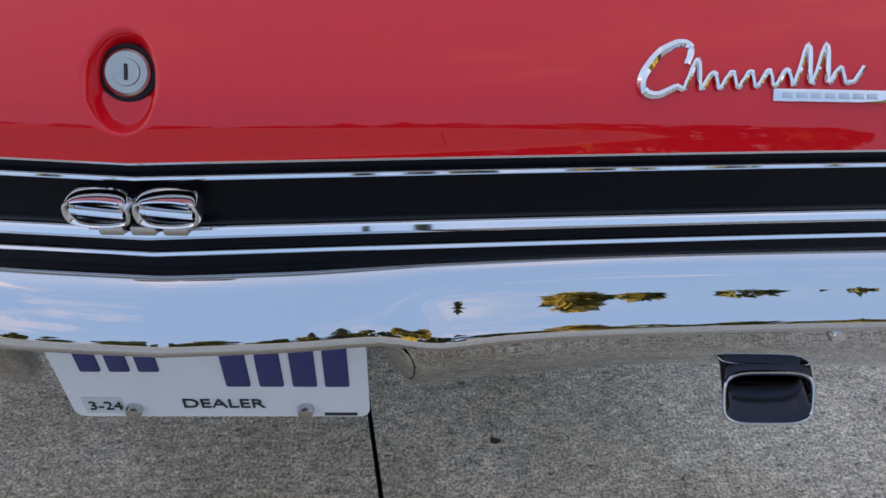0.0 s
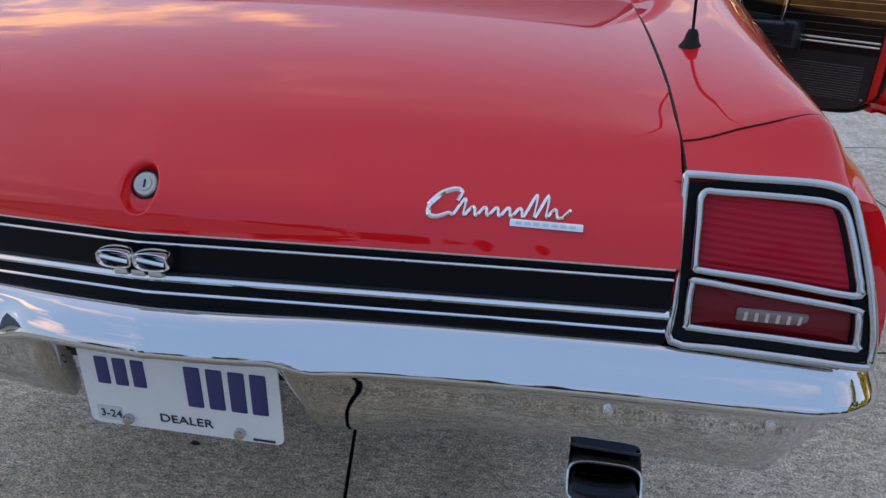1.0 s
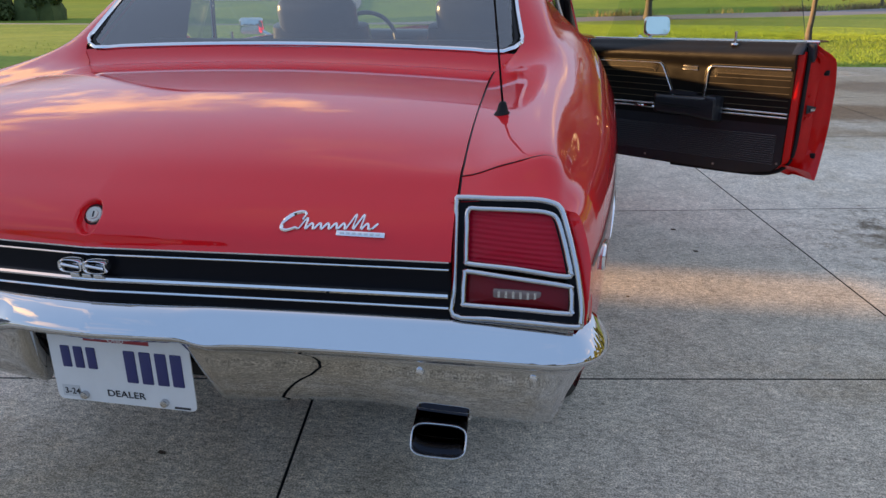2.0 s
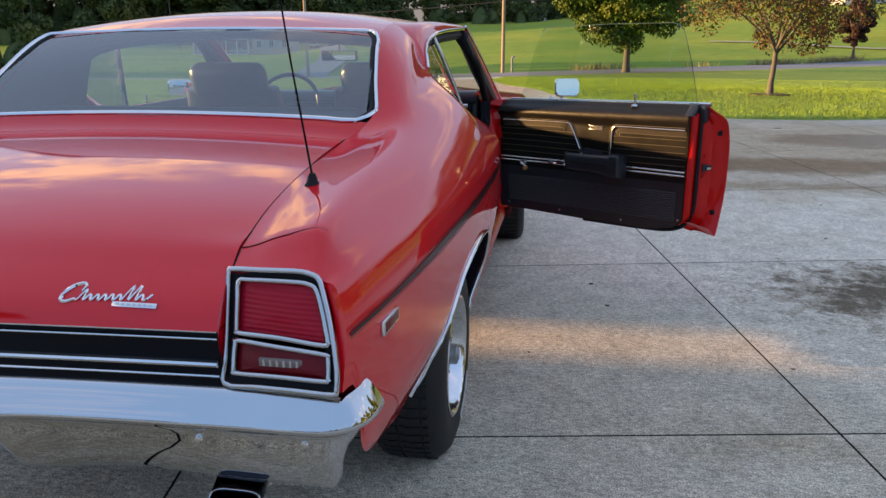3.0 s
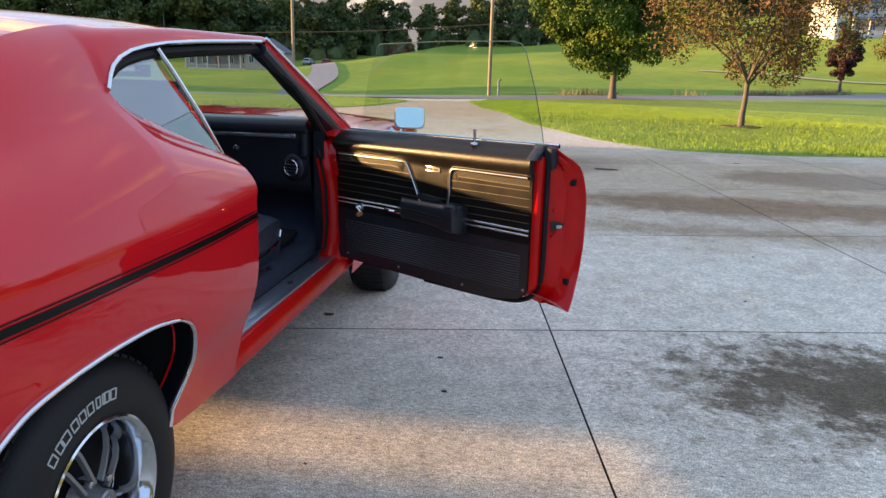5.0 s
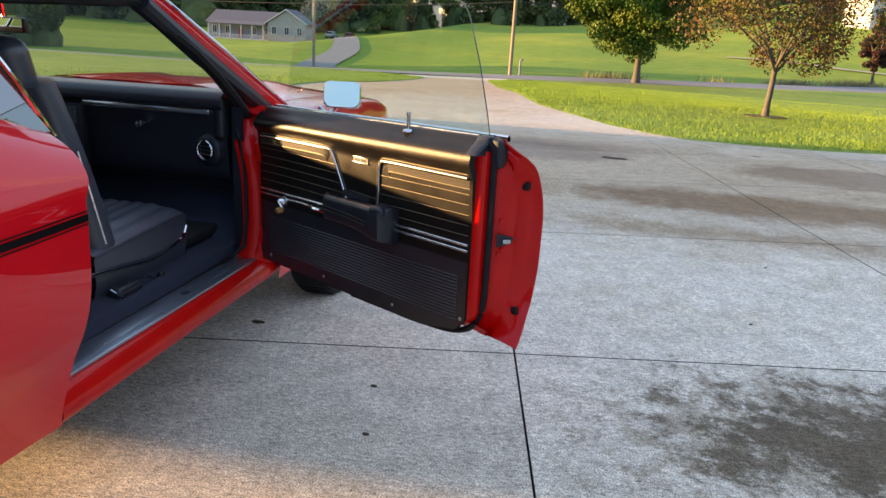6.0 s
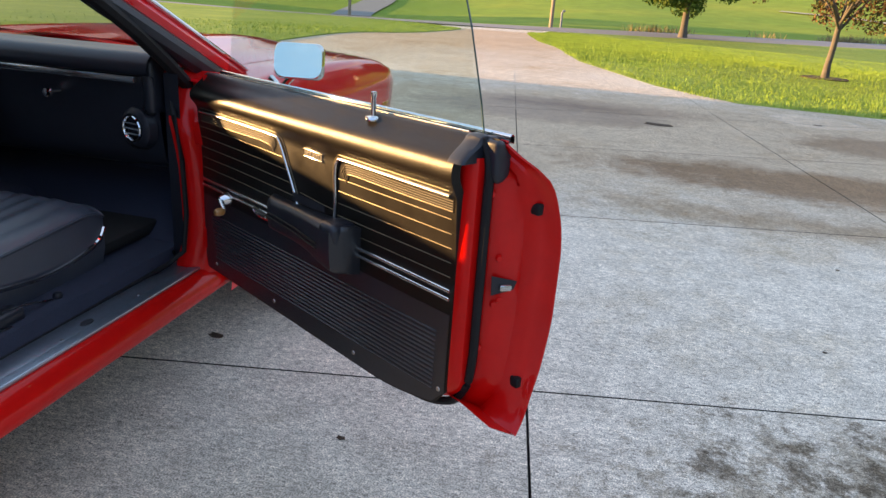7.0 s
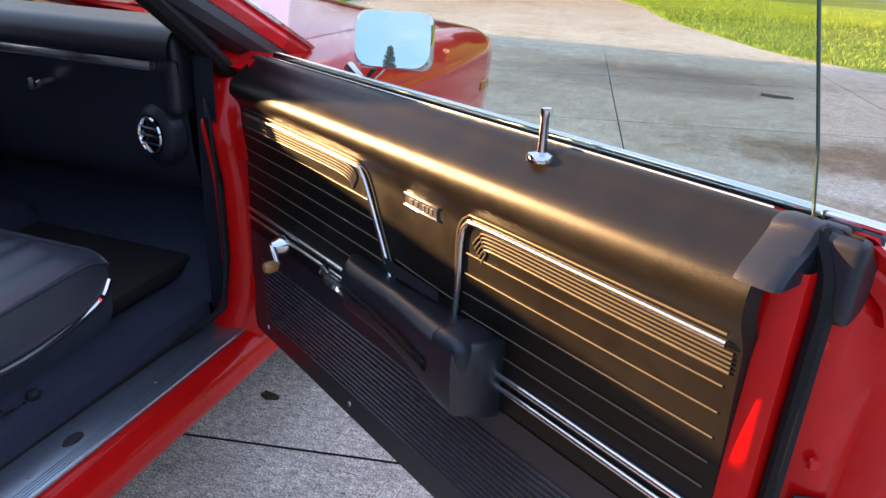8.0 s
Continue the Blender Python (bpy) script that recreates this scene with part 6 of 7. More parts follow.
def dpart(name, bm, mat, parent, label="", sharp=40, pane=False, drop=True):
    """A part of the door; its belt line falls a little towards the hinge."""
    if drop:
        for v in bm.verts:
            v.co.z -= .028 * max(0.0, 1 - v.co.x / 1.09) * smoothstep(.90, 1.0, v.co.z) * smoothstep(1.36, 1.2, v.co.z)
    bm.transform(DOOR)
    ob = part(name, bm, mat, parent, label, sharp)
    if pane:
        ob.visible_shadow = False
    return ob


def panel_low(s):
    return .405 + .008 * s + .030 * smoothstep(.75, 1.06, s) ** 2 + .05 * smoothstep(1.0, 1.075, s) ** 2


def panel_w(s, z):
    """The face of the trim panel: a padded roll along the top, nearly flat below."""
    roll = -.009 * smoothstep(.76, .92, z) - .021 * smoothstep(.905, .965, z)
    return -.004 + roll + .050 * smoothstep(.965, 1.037, z) ** 2


def build_door():
    bm = bmesh.new()
    zs = np.linspace(.413, 1.035, 26)
    foot = lambda s: .462 - .049 * min(1.0, max(0.0, (s - .86) / .33)) ** 1.2
    rows = []
    send = lambda z: 1.192 - .075 * smoothstep(.945, 1.04, z) ** 1.6
    for s in np.linspace(-.035, 1.192, 24):
        rows.append([(min(s, send(z)), door_out(z) + .004 * math.sin(math.pi * (s + .03) / 1.22), max(z, foot(s))) for z in zs])
    sheet(bm, rows)
    door = dpart("door", bm, RED, car, "open red front door with black vinyl trim panel", 50)
    # latch end: inner flange, channel and broad pressed face out to the skin
    bm = bmesh.new()
    rows = []
    for z in np.linspace(.4135, 1.03, 31):
        o = door_out(z)
        corner = .13 * smoothstep(.54, .40, z) ** 2
        top = .03 * smoothstep(.97, 1.03, z)
        cut = 1.192 - send(z)
        dent = .004 * math.exp(-((z - .742) / .05) ** 2) + .003 * math.sin(z * 26)
        rise = lambda p: (p[0], p[1], max(p[2], .4135 + .055 * (1 - max(0.0, p[1]) / .0835) ** .8))
        rows.append([rise((p[0], p[1], min(z, 1.0)) if p[1] < .03 else p) if p[1] < .083 else p for p in [(1.055 - corner, -.002, z), (1.078 - corner, .0, z), (1.090 - corner, .010, z), (1.092 - corner, .028, z), (1.096 - corner * .9, .042, z),
                     (1.110 - top - corner * .6, min(.050, o * .8), z), (1.119 - top - corner * .5 + dent, min(.066, o * .86), z), (1.129 - max(top, cut) - corner * .4 + dent, min(.080, o * .89), z), (1.136 - max(top, cut) - corner * .3, min(o * .66 + .004, o * .91), z),
                     (1.158 - cut - corner * .1, min(o * .72 + .006, o * .93), z), (1.164 - cut, min(o * .78 + .008, o * .95), z), (1.178 - cut, o - .0085 * min(1, o / .1), z), (1.189 - cut, o - .005, z), (1.194 - cut, o, z)]])
    sheet(bm, rows)
    end = dpart("latch_face", bm, RED_JAMB, door, "red painted latch end of the door", 40)
    bm = bmesh.new()
    sheet(bm, [[(s, y, z) for y, z in ((0, foot(s) + .015 + .040 * smoothstep(.88, 1.10, s)), (door_out(.413), foot(s)))] for s in np.linspace(-.03, 1.19, 16)])
    sheet(bm, [[(-.035, 0, z), (-.035, door_out(z), z)] for z in zs])
    dpart("door_shell", bm, RED_JAMB, door)
    bm = bmesh.new()
    sheet(bm, [[(s, y, z) for y, z in ((.033, 1.039), (.035, 1.010), (.051, 1.010), (.052, 1.042))] for s in (-.03, 1.115)])
    dpart("belt_well", bm, RUBBER, door)
    bm = bmesh.new()
    tube(bm, smooth([(1.080, .028, 1.035), (1.100, .028, .99), (1.102, .028, .9), (1.102, .028, .7), (1.100, .028, .56), (1.082, .028, .49), (1.03, .026, .440), (.9, .022, .415), (.5, .02, .402)], 6), .0098, 8)
    dpart("weatherstrip", bm, RUBBER, end, "black rubber weatherstrip")
    bm = bmesh.new()
    rows = []
    for s, inset in ((1.044, .0005), (1.052, .0025), (1.072, .0025), (1.082, .0005), (1.086, -.005)):
        line = [(panel_w(s, z) - inset, z + inset * smoothstep(1.0, 1.035, z)) for z in np.linspace(.990, 1.035, 12)] + [(.024, 1.0395 + inset), (.036, 1.0395 + inset), (.038, 1.0 + inset)]
        rows.append([(s, y, z) for y, z in line])
    sheet(bm, rows)
    sheet(bm, [rows[-1], [(1.086, .036, z) for s, y, z in rows[-1]]])
    sheet(bm, [[r[0] for r in rows], [(r[0][0], .036, r[0][2]) for r in rows]])
    dpart("corner_seal", bm, PLASTIC, end, "black rubber corner seal")
    bm = bmesh.new()
    polygon(bm, [(1.072, y, z) for y, z in ((.022, 1.036), (.024, .972), (.031, .952), (.048, .954), (.064, .966), (.068, .980), (.055, 1.000), (.046, 1.036))], (.050, 0, 0))
    bmesh.ops.bevel(bm, geom=bm.edges[:], offset=.009, segments=4, affect='EDGES', profile=.5)
    dpart("corner_seal", bm, PLASTIC, end, "black rubber corner seal")
    bm = bmesh.new()
    block(bm, (1.070, .030, .985), (1.102, .050, 1.040), .008, None, 4)
    dpart("corner_seal", bm, PLASTIC, end, "black rubber corner seal")
    bm = bmesh.new()
    face = Matrix.Translation((1.126, .062, .742)) @ Matrix.Rotation(radians(60), 4, "Z")
    polygon(bm, [face @ Vector(p) for p in ((-.02, -.004, .022), (-.018, -.004, -.020), (.028, -.004, -.008), (.034, -.004, .010))], face.to_3x3() @ Vector((0, .002, 0)))
    latch = dpart("latch", bm, INK, end, "dark latch slot")
    bm = bmesh.new()
    block(bm, (-.004, -.014, -.008), (.022, .004, .006), .004, face, 2)
    dpart("latch_pawl", bm, DULL_CHROME, latch)
    for s, z in ((1.118, .80), (1.128, .715), (1.114, .700), (1.10, .93), (1.10, .60)):
        bm = bmesh.new()
        w = .056 if s > 1.11 else .038
        lathe(bm, [(0, .005), (.006, .004), (.0075, 0)], 10, Matrix.Translation((s + .004, w, z)) @ Matrix.Rotation(radians(-28), 4, "Z"))
        dpart("latch_screw", bm, RED_JAMB, end)
    for z in (.905, .525):
        bm = bmesh.new()
        block(bm, (1.150, door_out(z) * .74, z - .012), (1.172, door_out(z) * .74 + .016, z + .012), .004)
        dpart("bump_stop", bm, RUBBER, end)
    # trim panel
    bm = bmesh.new()
    rows = []
    for s in np.linspace(-.055, 1.062, 46):
        row = []
        lo = panel_low(s)
        for t in np.linspace(0, 1, 60):
            z = lo + (1.035 - lo) * t
            row.append((s, panel_w(s, z), z))
        row.append((s, .024, 1.0395))
        row.append((s, .033, 1.0395))
        rows.append(row)
    sheet(bm, rows)
    sheet(bm, [[(x, y, z) for x, y, z in rows[-1]], [(x + .004, y + .02, z) for x, y, z in rows[-1]]])
    trim = dpart("trim_panel", bm, VINYL_DOOR, door, "black vinyl door trim panel", 50)

    def bead(name, pts, r, mat, w=0.0, per=4, sm=False, flat=1.0):
        b = bmesh.new()
        line = smooth(pts, per) if sm else pts
        tube(b, [(s, panel_w(s, z) - r * .75 + w, z) for s, z in line], r, 10, up=(0, 1, 0), flat=flat)
        return dpart(name, b, mat, trim, sharp=60)
    # two inset fields with bright outlines, pleats inside them
    front = [(-.03, .903), (.2, .910), (.385, .913), (.412, .905), (.428, .88), (.455, .82), (.480, .765), (.492, .742)]
    rear = [(.648, .742), (.654, .80), (.660, .88), (.672, .908), (.70, .914), (.85, .917), (1.048, .920)]
    for outline in (front, rear):
        bead("field_outline", outline, .0046, BRIGHT_TRIM, sm=True)
        side = 1 if outline is front else -1
        bead("field_piping", [(s + side * .010 * smoothstep(.912, .88, z), z + .011 * smoothstep(.80, .90, z)) for s, z in outline], .0016, PIPING, sm=True)
        for k in range(5):
            q = .008 + .0052 * k
            if outline is front:
                bead("fine_rib", [(-.03, .903 - q), (.2, .910 - q), (.372 - q * .6, .912 - q), (.400 - q * .7, .895 - q)], .0018, PIPING if k == 4 else FINE_RIB, sm=True)
            else:
                bead("fine_rib", [(.676 + q * .8, .890 - q), (.69 + q * .6, .905 - q), (.72, .913 - q), (.9, .915 - q), (1.054, .918 - q)], .0018, PIPING if k == 4 else FINE_RIB, sm=True)
    for k in range(5):
        z = .862 - k * .031
        e = .430 + .012 * k
        bead("pleat", [(-.045, z - .006), (.2, z - .001), (e, z)], .0012, PIPING, sm=True)
        bead("pleat", [(.668 - .003 * k, z + .002), (.85, z + .006), (1.05, z + .010)], .0012, PIPING, sm=True)
    bead("pleat", [(.497, .786), (.57, .782), (.644, .780)], .0012, PIPING, sm=True)
    for z in (.701, .719):
        bead("bright_strip", [(-.05, z - .024), (.2, z - .017), (.44, z - .012)], .0046, BRIGHT_TRIM, sm=True)
        bead("bright_strip", [(.728, z - .0035), (1.056, z + .001)], .0046, BRIGHT_TRIM)
    bm = bmesh.new()
    sheet(bm, [[(x, panel_w(x, z) - .0015, z) for z in np.linspace(panel_low(x) + .004, .648 + .018 * x, 12)] for x in np.linspace(-.053, 1.058, 30)])
    dpart("lower_panel", bm, VINYL, trim, "ribbed black lower door panel")
    for k in range(14):
        z = .470 + k * .0105
        u = k / 13
        bead("lower_rib", [(.02 - .02 * u, z - .014), (.4, z - .004), (.8, z + .004), (1.022, z + .010)], .0022, RIB_VINYL, sm=True)
    # armrest with a finger pull behind it
    bm = bmesh.new()
    rows = []
    for s in np.linspace(.396, .750, 20):
        e = smoothstep(.396, .414, s) * smoothstep(.752, .735, s)
        d = .050 + .026 * smoothstep(.5, .74, s)
        d *= .55 + .45 * e
        hi = .760 + .014 * smoothstep(.46, .75, s)
        loz = .676 - .012 * smoothstep(.58, .72, s)
        prof = [(0.0, hi - .008), (-d * .35, hi - .002), (-d * .75, hi), (-d * .95, hi - .010), (-d, hi - .024), (-d * .96, loz + .02), (-d * .85, loz), (-d * .4, loz - .01), (0, loz - .012)]
        rows.append([(s, -.004 + y, z) for y, z in smooth(prof, 3)])
    sheet(bm, rows)
    bm.faces.new([bm.verts.new(p) for p in rows[0]])
    bm.faces.new([bm.verts.new(p) for p in rows[-1]])
    bmesh.ops.remove_doubles(bm, verts=bm.verts[:], dist=1e-5)
    arm = dpart("armrest", bm, VINYL, trim, "black moulded armrest", 50)
    bm = bmesh.new()
    block(bm, (.678, -.079, .662), (.744, -.006, .778), .017, None, 4)
    for v in bm.verts:
        f = (.778 - v.co.z) / .116
        v.co.x = .711 + (v.co.x - .711) * (1 - .30 * f * f)
        v.co.y *= 1 - .22 * f * f
    dpart("armrest_end", bm, PLASTIC, arm, "black armrest end cap", 50)
    bm = bmesh.new()
    lathe(bm, [(0, .004), (.006, .003), (.008, 0)], 12, Matrix.Translation((.741, -.045, .722)))
    dpart("armrest_screw", bm, SCREW, arm)
    for z in (.700, .712):
        bm = bmesh.new()
        tube(bm, [(.404, -.052, z + .008), (.56, -.062, z + .008), (.672, -.076, z + .006)], .0022, 6)
        dpart("armrest_rib", bm, VINYL_DOOR, arm)
    # flat black sheet: the finger pull's shade drawn as colour, with no hollow
    bm = bmesh.new()
    sheet(bm, [[(.47, -.012, .760), (.47, -.012, .783)], [(.615, -.012, .766), (.615, -.012, .783)]])
    dpart("pull_recess_shade", bm, INK, arm)
    # window crank, inside handle, lock knob, badge and screws
    m = Matrix.Translation((.118, -.010, .672)) @ Matrix.Rotation(radians(-90), 4, "Z")
    bm = bmesh.new()
    lathe(bm, [(0, .030), (.010, .029), (.014, .020), (.018, .010), (.020, 0)], 24, m)
    tube(bm, [(.118, -.034, .672), (.140, -.040, .664), (.158, -.044, .654)], [.008, .007, .006], 10)
    crank = dpart("window_crank", bm, CHROME, trim, "chrome window crank")
    bm = bmesh.new()
    lathe(bm, [(0, .030), (.009, .028), (.012, .018), (.011, .006), (.006, 0)], 20, Matrix.Translation((.162, -.046, .652)) @ Matrix.Rotation(radians(-90), 4, "Z"))
    dpart("crank_knob", bm, AMBER, crank, "amber crank knob")
    bm = bmesh.new()
    tube(bm, smooth([(.285, -.014, .690), (.315, -.030, .693), (.35, -.036, .694), (.40, -.034, .694), (.425, -.022, .692)], 5), [.006] * 8 + [.008] * 13, 8, flat=1.4)
    dpart("inside_handle", bm, CHROME, trim, "chrome inside door handle")
    bm = bmesh.new()
    m = Matrix.Translation((.765, .008, 1.027)) @ Matrix.Rotation(radians(-90), 4, "Y")
    lathe(bm, [(0, .058), (.0065, .057), (.0075, .050), (.0055, .046), (.0055, .006), (.016, .004), (.018, .0), (.018, -.004)], 20, m)
    dpart("lock_knob", bm, CHROME, trim, "chrome lock knob")
    bm = bmesh.new()
    w0 = panel_w(.57, .898)
    for lo, hi in ((.8875, .8905), (.9055, .9085)):
        block(bm, (.528, w0 - .005, lo), (.608, w0 + .002, hi), .0008)
    block(bm, (.531, w0 - .0032, .8895), (.605, w0 + .002, .9065), 0)
    badge = dpart("door_badge", bm, BRIGHT_TRIM, trim, "small chrome badge")
    for x0, x1 in ((.540, .550), (.554, .562), (.572, .578), (.581, .587), (.590, .596)):
        bm = bmesh.new()
        block(bm, (x0, w0 - .0042, .894), (x1, w0 - .002, .902), 0)
        dpart("badge_bar", bm, INK, badge)
    for s in (.015, .36, .735, 1.04):
        bm = bmesh.new()
        z = panel_low(s) + .028
        lathe(bm, [(0, .004), (.005, .003), (.0065, 0)], 12, Matrix.Translation((s, -.004, z)) @ Matrix.Rotation(radians(-90), 4, "Z"))
        dpart("panel_screw", bm, SCREW, trim)
    # raised glass with a ground edge, and the belt strip
    outline = [(.03, 1.03), (.075, 1.10), (.14, 1.27), (.205, 1.375), (.225, 1.392), (.6, 1.404), (.93, 1.404), (.970, 1.396), (.992, 1.362), (1.03, 1.235), (1.058, 1.10), (1.068, 1.03)]
    lean = lambda z: .040 - (z - 1.03) * .10
    bm = bmesh.new()
    polygon(bm, [(s, lean(z), z) for s, z in outline], (0, .0045, 0))
    pane = dpart("door_glass", bm, GLASS_DOOR, door, "raised green-tinted door glass", 40, True)
    bm = bmesh.new()
    tube(bm, [(s, lean(z) + .002, z) for s, z in outline[3:]], .0017, 6)
    ob = dpart("glass_edge", bm, DULL_GREEN, pane, "ground glass edge")
    bm = bmesh.new()
    tube(bm, [(-.02, .032, 1.040), (.4, .032, 1.041), (1.035, .032, 1.0405)], .0015, 8)
    dpart("belt_bead", bm, BRIGHT_TRIM, trim, "thin bright bead along the window slot")
    bm = bmesh.new()
    rows = [[(s, y, z) for y, z in smooth([(.0505, 1.030), (.0510, 1.043), (.0545, 1.0475), (.0600, 1.0465), (.0625, 1.040), (.0625, 1.030)], 3)] for s in np.linspace(-.03, 1.125, 12)]
    sheet(bm, rows)
    dpart("belt_moulding", bm, CHROME, door, "chrome belt moulding", 60)
    # outside mirror on its stalk
    bm = bmesh.new()
    block(bm, (-.067, -.019, -.048), (.067, .026, .048), .0215, DOOR.inverted() @ MIRROR_AT, 4)
    tube(bm, [DOOR.inverted() @ (MIRROR_AT @ Vector((-.02, .01, -.04))), DOOR.inverted() @ (MIRROR_AT @ Vector((-.05, .015, -.075))), (.22, .075, 1.03)], .010, 8)
    mir = dpart("side_mirror", bm, CHROME, door, "rectangular chrome door mirror", drop=False)
    bm = bmesh.new()
    b = bmesh.new()
    block(b, (-.063, -.0205, -.044), (.063, -.0185, .044), .0)
    bmesh.ops.bevel(b, geom=[e for e in b.edges if abs(e.verts[0].co.y - e.verts[1].co.y) > .001], offset=.028, segments=6, affect="EDGES", profile=.5)
    join(bm, b, DOOR.inverted() @ MIRROR_AT)
    dpart("mirror_glass", bm, MIRROR, mir, drop=False)


DULL_GREEN = material("glass_edge", (0.05, 0.09, 0.08), 0.2)
MIRROR_AT = Matrix.Translation((1.213, 2.989, 1.082)) @ Matrix.Rotation(radians(14), 4, "Z") @ Matrix.Rotation(radians(-10), 4, "X")
build_door()


# ---- trees, houses and the distance ----
def leaf_cloud(name, centres, radii, count, size, mat, parent, seed, label="", droop=0.0):
    """Many small leaf quads gathered in uneven clumps, one mesh."""
    rng = np.random.default_rng(seed)
    centres, radii = np.asarray(centres, float), np.asarray(radii, float)
    pick = rng.choice(len(centres), count, p=radii**2 / (radii**2).sum())
    d = rng.normal(size=(count, 3))
    d /= np.linalg.norm(d, axis=1)[:, None]
    r = radii[pick] * rng.uniform(.35, 1.0, count) ** .5
    p = centres[pick] + d * r[:, None] * (1, 1, .8)
    a = rng.normal(size=(count, 3))
    a /= np.linalg.norm(a, axis=1)[:, None]
    b = np.cross(a, d + rng.normal(0, .5, (count, 3)))
    b /= np.linalg.norm(b, axis=1)[:, None] + 1e-6
    s = size * rng.uniform(.6, 1.4, count)[:, None]
    a, b = a * s, b * s * .55
    v = np.stack([p - a, p - b * .9 , p + a, p + b * .9], 1).reshape(-1, 3)
    me = bpy.data.meshes.new(name)
    me.from_pydata(v.tolist(), [], np.arange(count * 4).reshape(-1, 4).tolist())
    me.materials.append(mat)
    ob = new(name, me)
    ob.parent = parent
    if label:
        ob["label"] = label
    return ob


def build_tree(label, at, height_m, trunk_r, fork, spread, clumps, leaves, leaf, mat, seed, low, top_bias=0.0, category="tree", limb_n=9, tuft=(.09, .22)):
    rng = random.Random(seed)
    tree = thing("tree", label, category, at=at)
    bm = bmesh.new()
    lean = (rng.uniform(-.015, .015), rng.uniform(-.015, .015))
    bend = [Vector((lean[0] * k + rng.uniform(-.012, .012), lean[1] * k, fork * k / 4)) for k in range(5)]
    tube(bm, [Vector((0, 0, -.1)), *bend[1:]], [trunk_r * 1.5, trunk_r * 1.05, trunk_r * .95, trunk_r * .9, trunk_r * .85], 10)
    ends = []
    for k in range(limb_n):
        a = 2 * math.pi * k / limb_n + rng.uniform(-.4, .4)
        out = spread * rng.uniform(.45, .9)
        z = rng.uniform(low + .2, height_m * .92)
        p0 = bend[-1] + Vector((0, 0, -rng.uniform(0, .25) * fork))
        p3 = Vector((out * math.cos(a), out * math.sin(a), z))
        p1 = p0.lerp(p3, .4) + Vector((0, 0, .10 * height_m * rng.uniform(.2, 1)))
        p2 = p0.lerp(p3, .75) + Vector((rng.uniform(-.1, .1), rng.uniform(-.1, .1), .06 * height_m))
        tube(bm, smooth([p0, p1, p2, p3], 4), [trunk_r * (.50 - .037 * i) for i in range(13)], 7)
        ends += [p2, p3, p1.lerp(p2, .5)]
        for q in range(3):
            t = p2 + Vector((rng.uniform(-.5, .5), rng.uniform(-.5, .5), rng.uniform(-.35, .5))) * spread * .55
            tube(bm, [p1.lerp(p2, .3 + .3 * q), t], [trunk_r * .2, trunk_r * .06], 5)
            ends.append(t)
    part("trunk", bm, BARK, tree, sharp=60)
    cs, rs = [], []
    mid = (low + height_m) / 2
    for _ in range(clumps):
        while True:
            v = Vector((rng.uniform(-1, 1), rng.uniform(-1, 1), rng.uniform(-1, 1)))
            if .45 < v.length < 1:
                break
        f = 1.0 - .35 * max(0, v.z) ** 2 - .25 * max(0, -v.z) ** 2
        cs.append((v.x * spread * f, v.y * spread * f, mid + v.z * (height_m - low) / 2))
        rs.append(spread * rng.uniform(*tuft))
    leaf_cloud("crown", cs, rs, leaves, leaf, mat, tree, seed)
    return tree


def build_conifer(label, at, tall, wide, seed):
    """A pointed conifer: straight trunk, whorls of drooping boughs and needles."""
    rng = random.Random(seed)
    tree = thing("conifer", label, "tree", at=at)
    bm = bmesh.new()
    tube(bm, [(0, 0, -.1), (0, 0, tall * .5), (0, 0, tall)], [.16, .09, .015], 8)
    cs, rs = [], []
    for k in range(40):
        f = .06 + .92 * k / 39
        for q in range(7):
            a = rng.uniform(0, 6.28)
            r = wide * (1 - f) ** .85 * rng.uniform(.75, 1.1) + .05
            p = Vector((r * math.cos(a), r * math.sin(a), tall * f - .25 * r))
            tube(bm, [(0, 0, tall * f), p], [.02, .006], 4)
            for u in (.35, .65, 1.0):
                cs.append((p.x * u, p.y * u, tall * f - .25 * r * u))
                rs.append(.12 + .22 * (1 - f))
    part("trunk", bm, BARK, tree, sharp=60)
    leaf_cloud("crown", cs, rs, 30000, .07, LEAF_CONIFER, tree, seed)


def build_trees():
    build_conifer("tall dark conifer at the back of the yard", (4.4, -36, 0), 9.3, 1.7, 51)
    build_conifer("smaller dark conifer at the back of the yard", (1.6, -37.5, 0), 8.3, 1.3, 52)
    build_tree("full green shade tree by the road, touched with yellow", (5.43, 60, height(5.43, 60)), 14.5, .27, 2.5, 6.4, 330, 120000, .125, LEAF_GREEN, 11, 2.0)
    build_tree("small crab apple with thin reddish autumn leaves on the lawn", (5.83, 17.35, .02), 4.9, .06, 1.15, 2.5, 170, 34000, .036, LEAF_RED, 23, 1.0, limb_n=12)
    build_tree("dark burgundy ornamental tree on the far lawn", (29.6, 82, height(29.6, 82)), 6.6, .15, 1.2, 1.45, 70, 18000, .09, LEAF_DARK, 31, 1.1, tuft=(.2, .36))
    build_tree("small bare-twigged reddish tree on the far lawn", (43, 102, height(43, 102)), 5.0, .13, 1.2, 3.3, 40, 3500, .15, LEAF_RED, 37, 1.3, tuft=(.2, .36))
    bm = bmesh.new()
    polygon(bm, [(5.83 + .45 * math.cos(a), 17.35 + .4 * math.sin(a), .03) for a in np.linspace(0, 6.28, 17)[:-1]], (0, 0, .02))
    tagged(part("mulch_ring", bm, MULCH), "dark mulch round the foot of the crab apple", "mulch", kind="stuff")


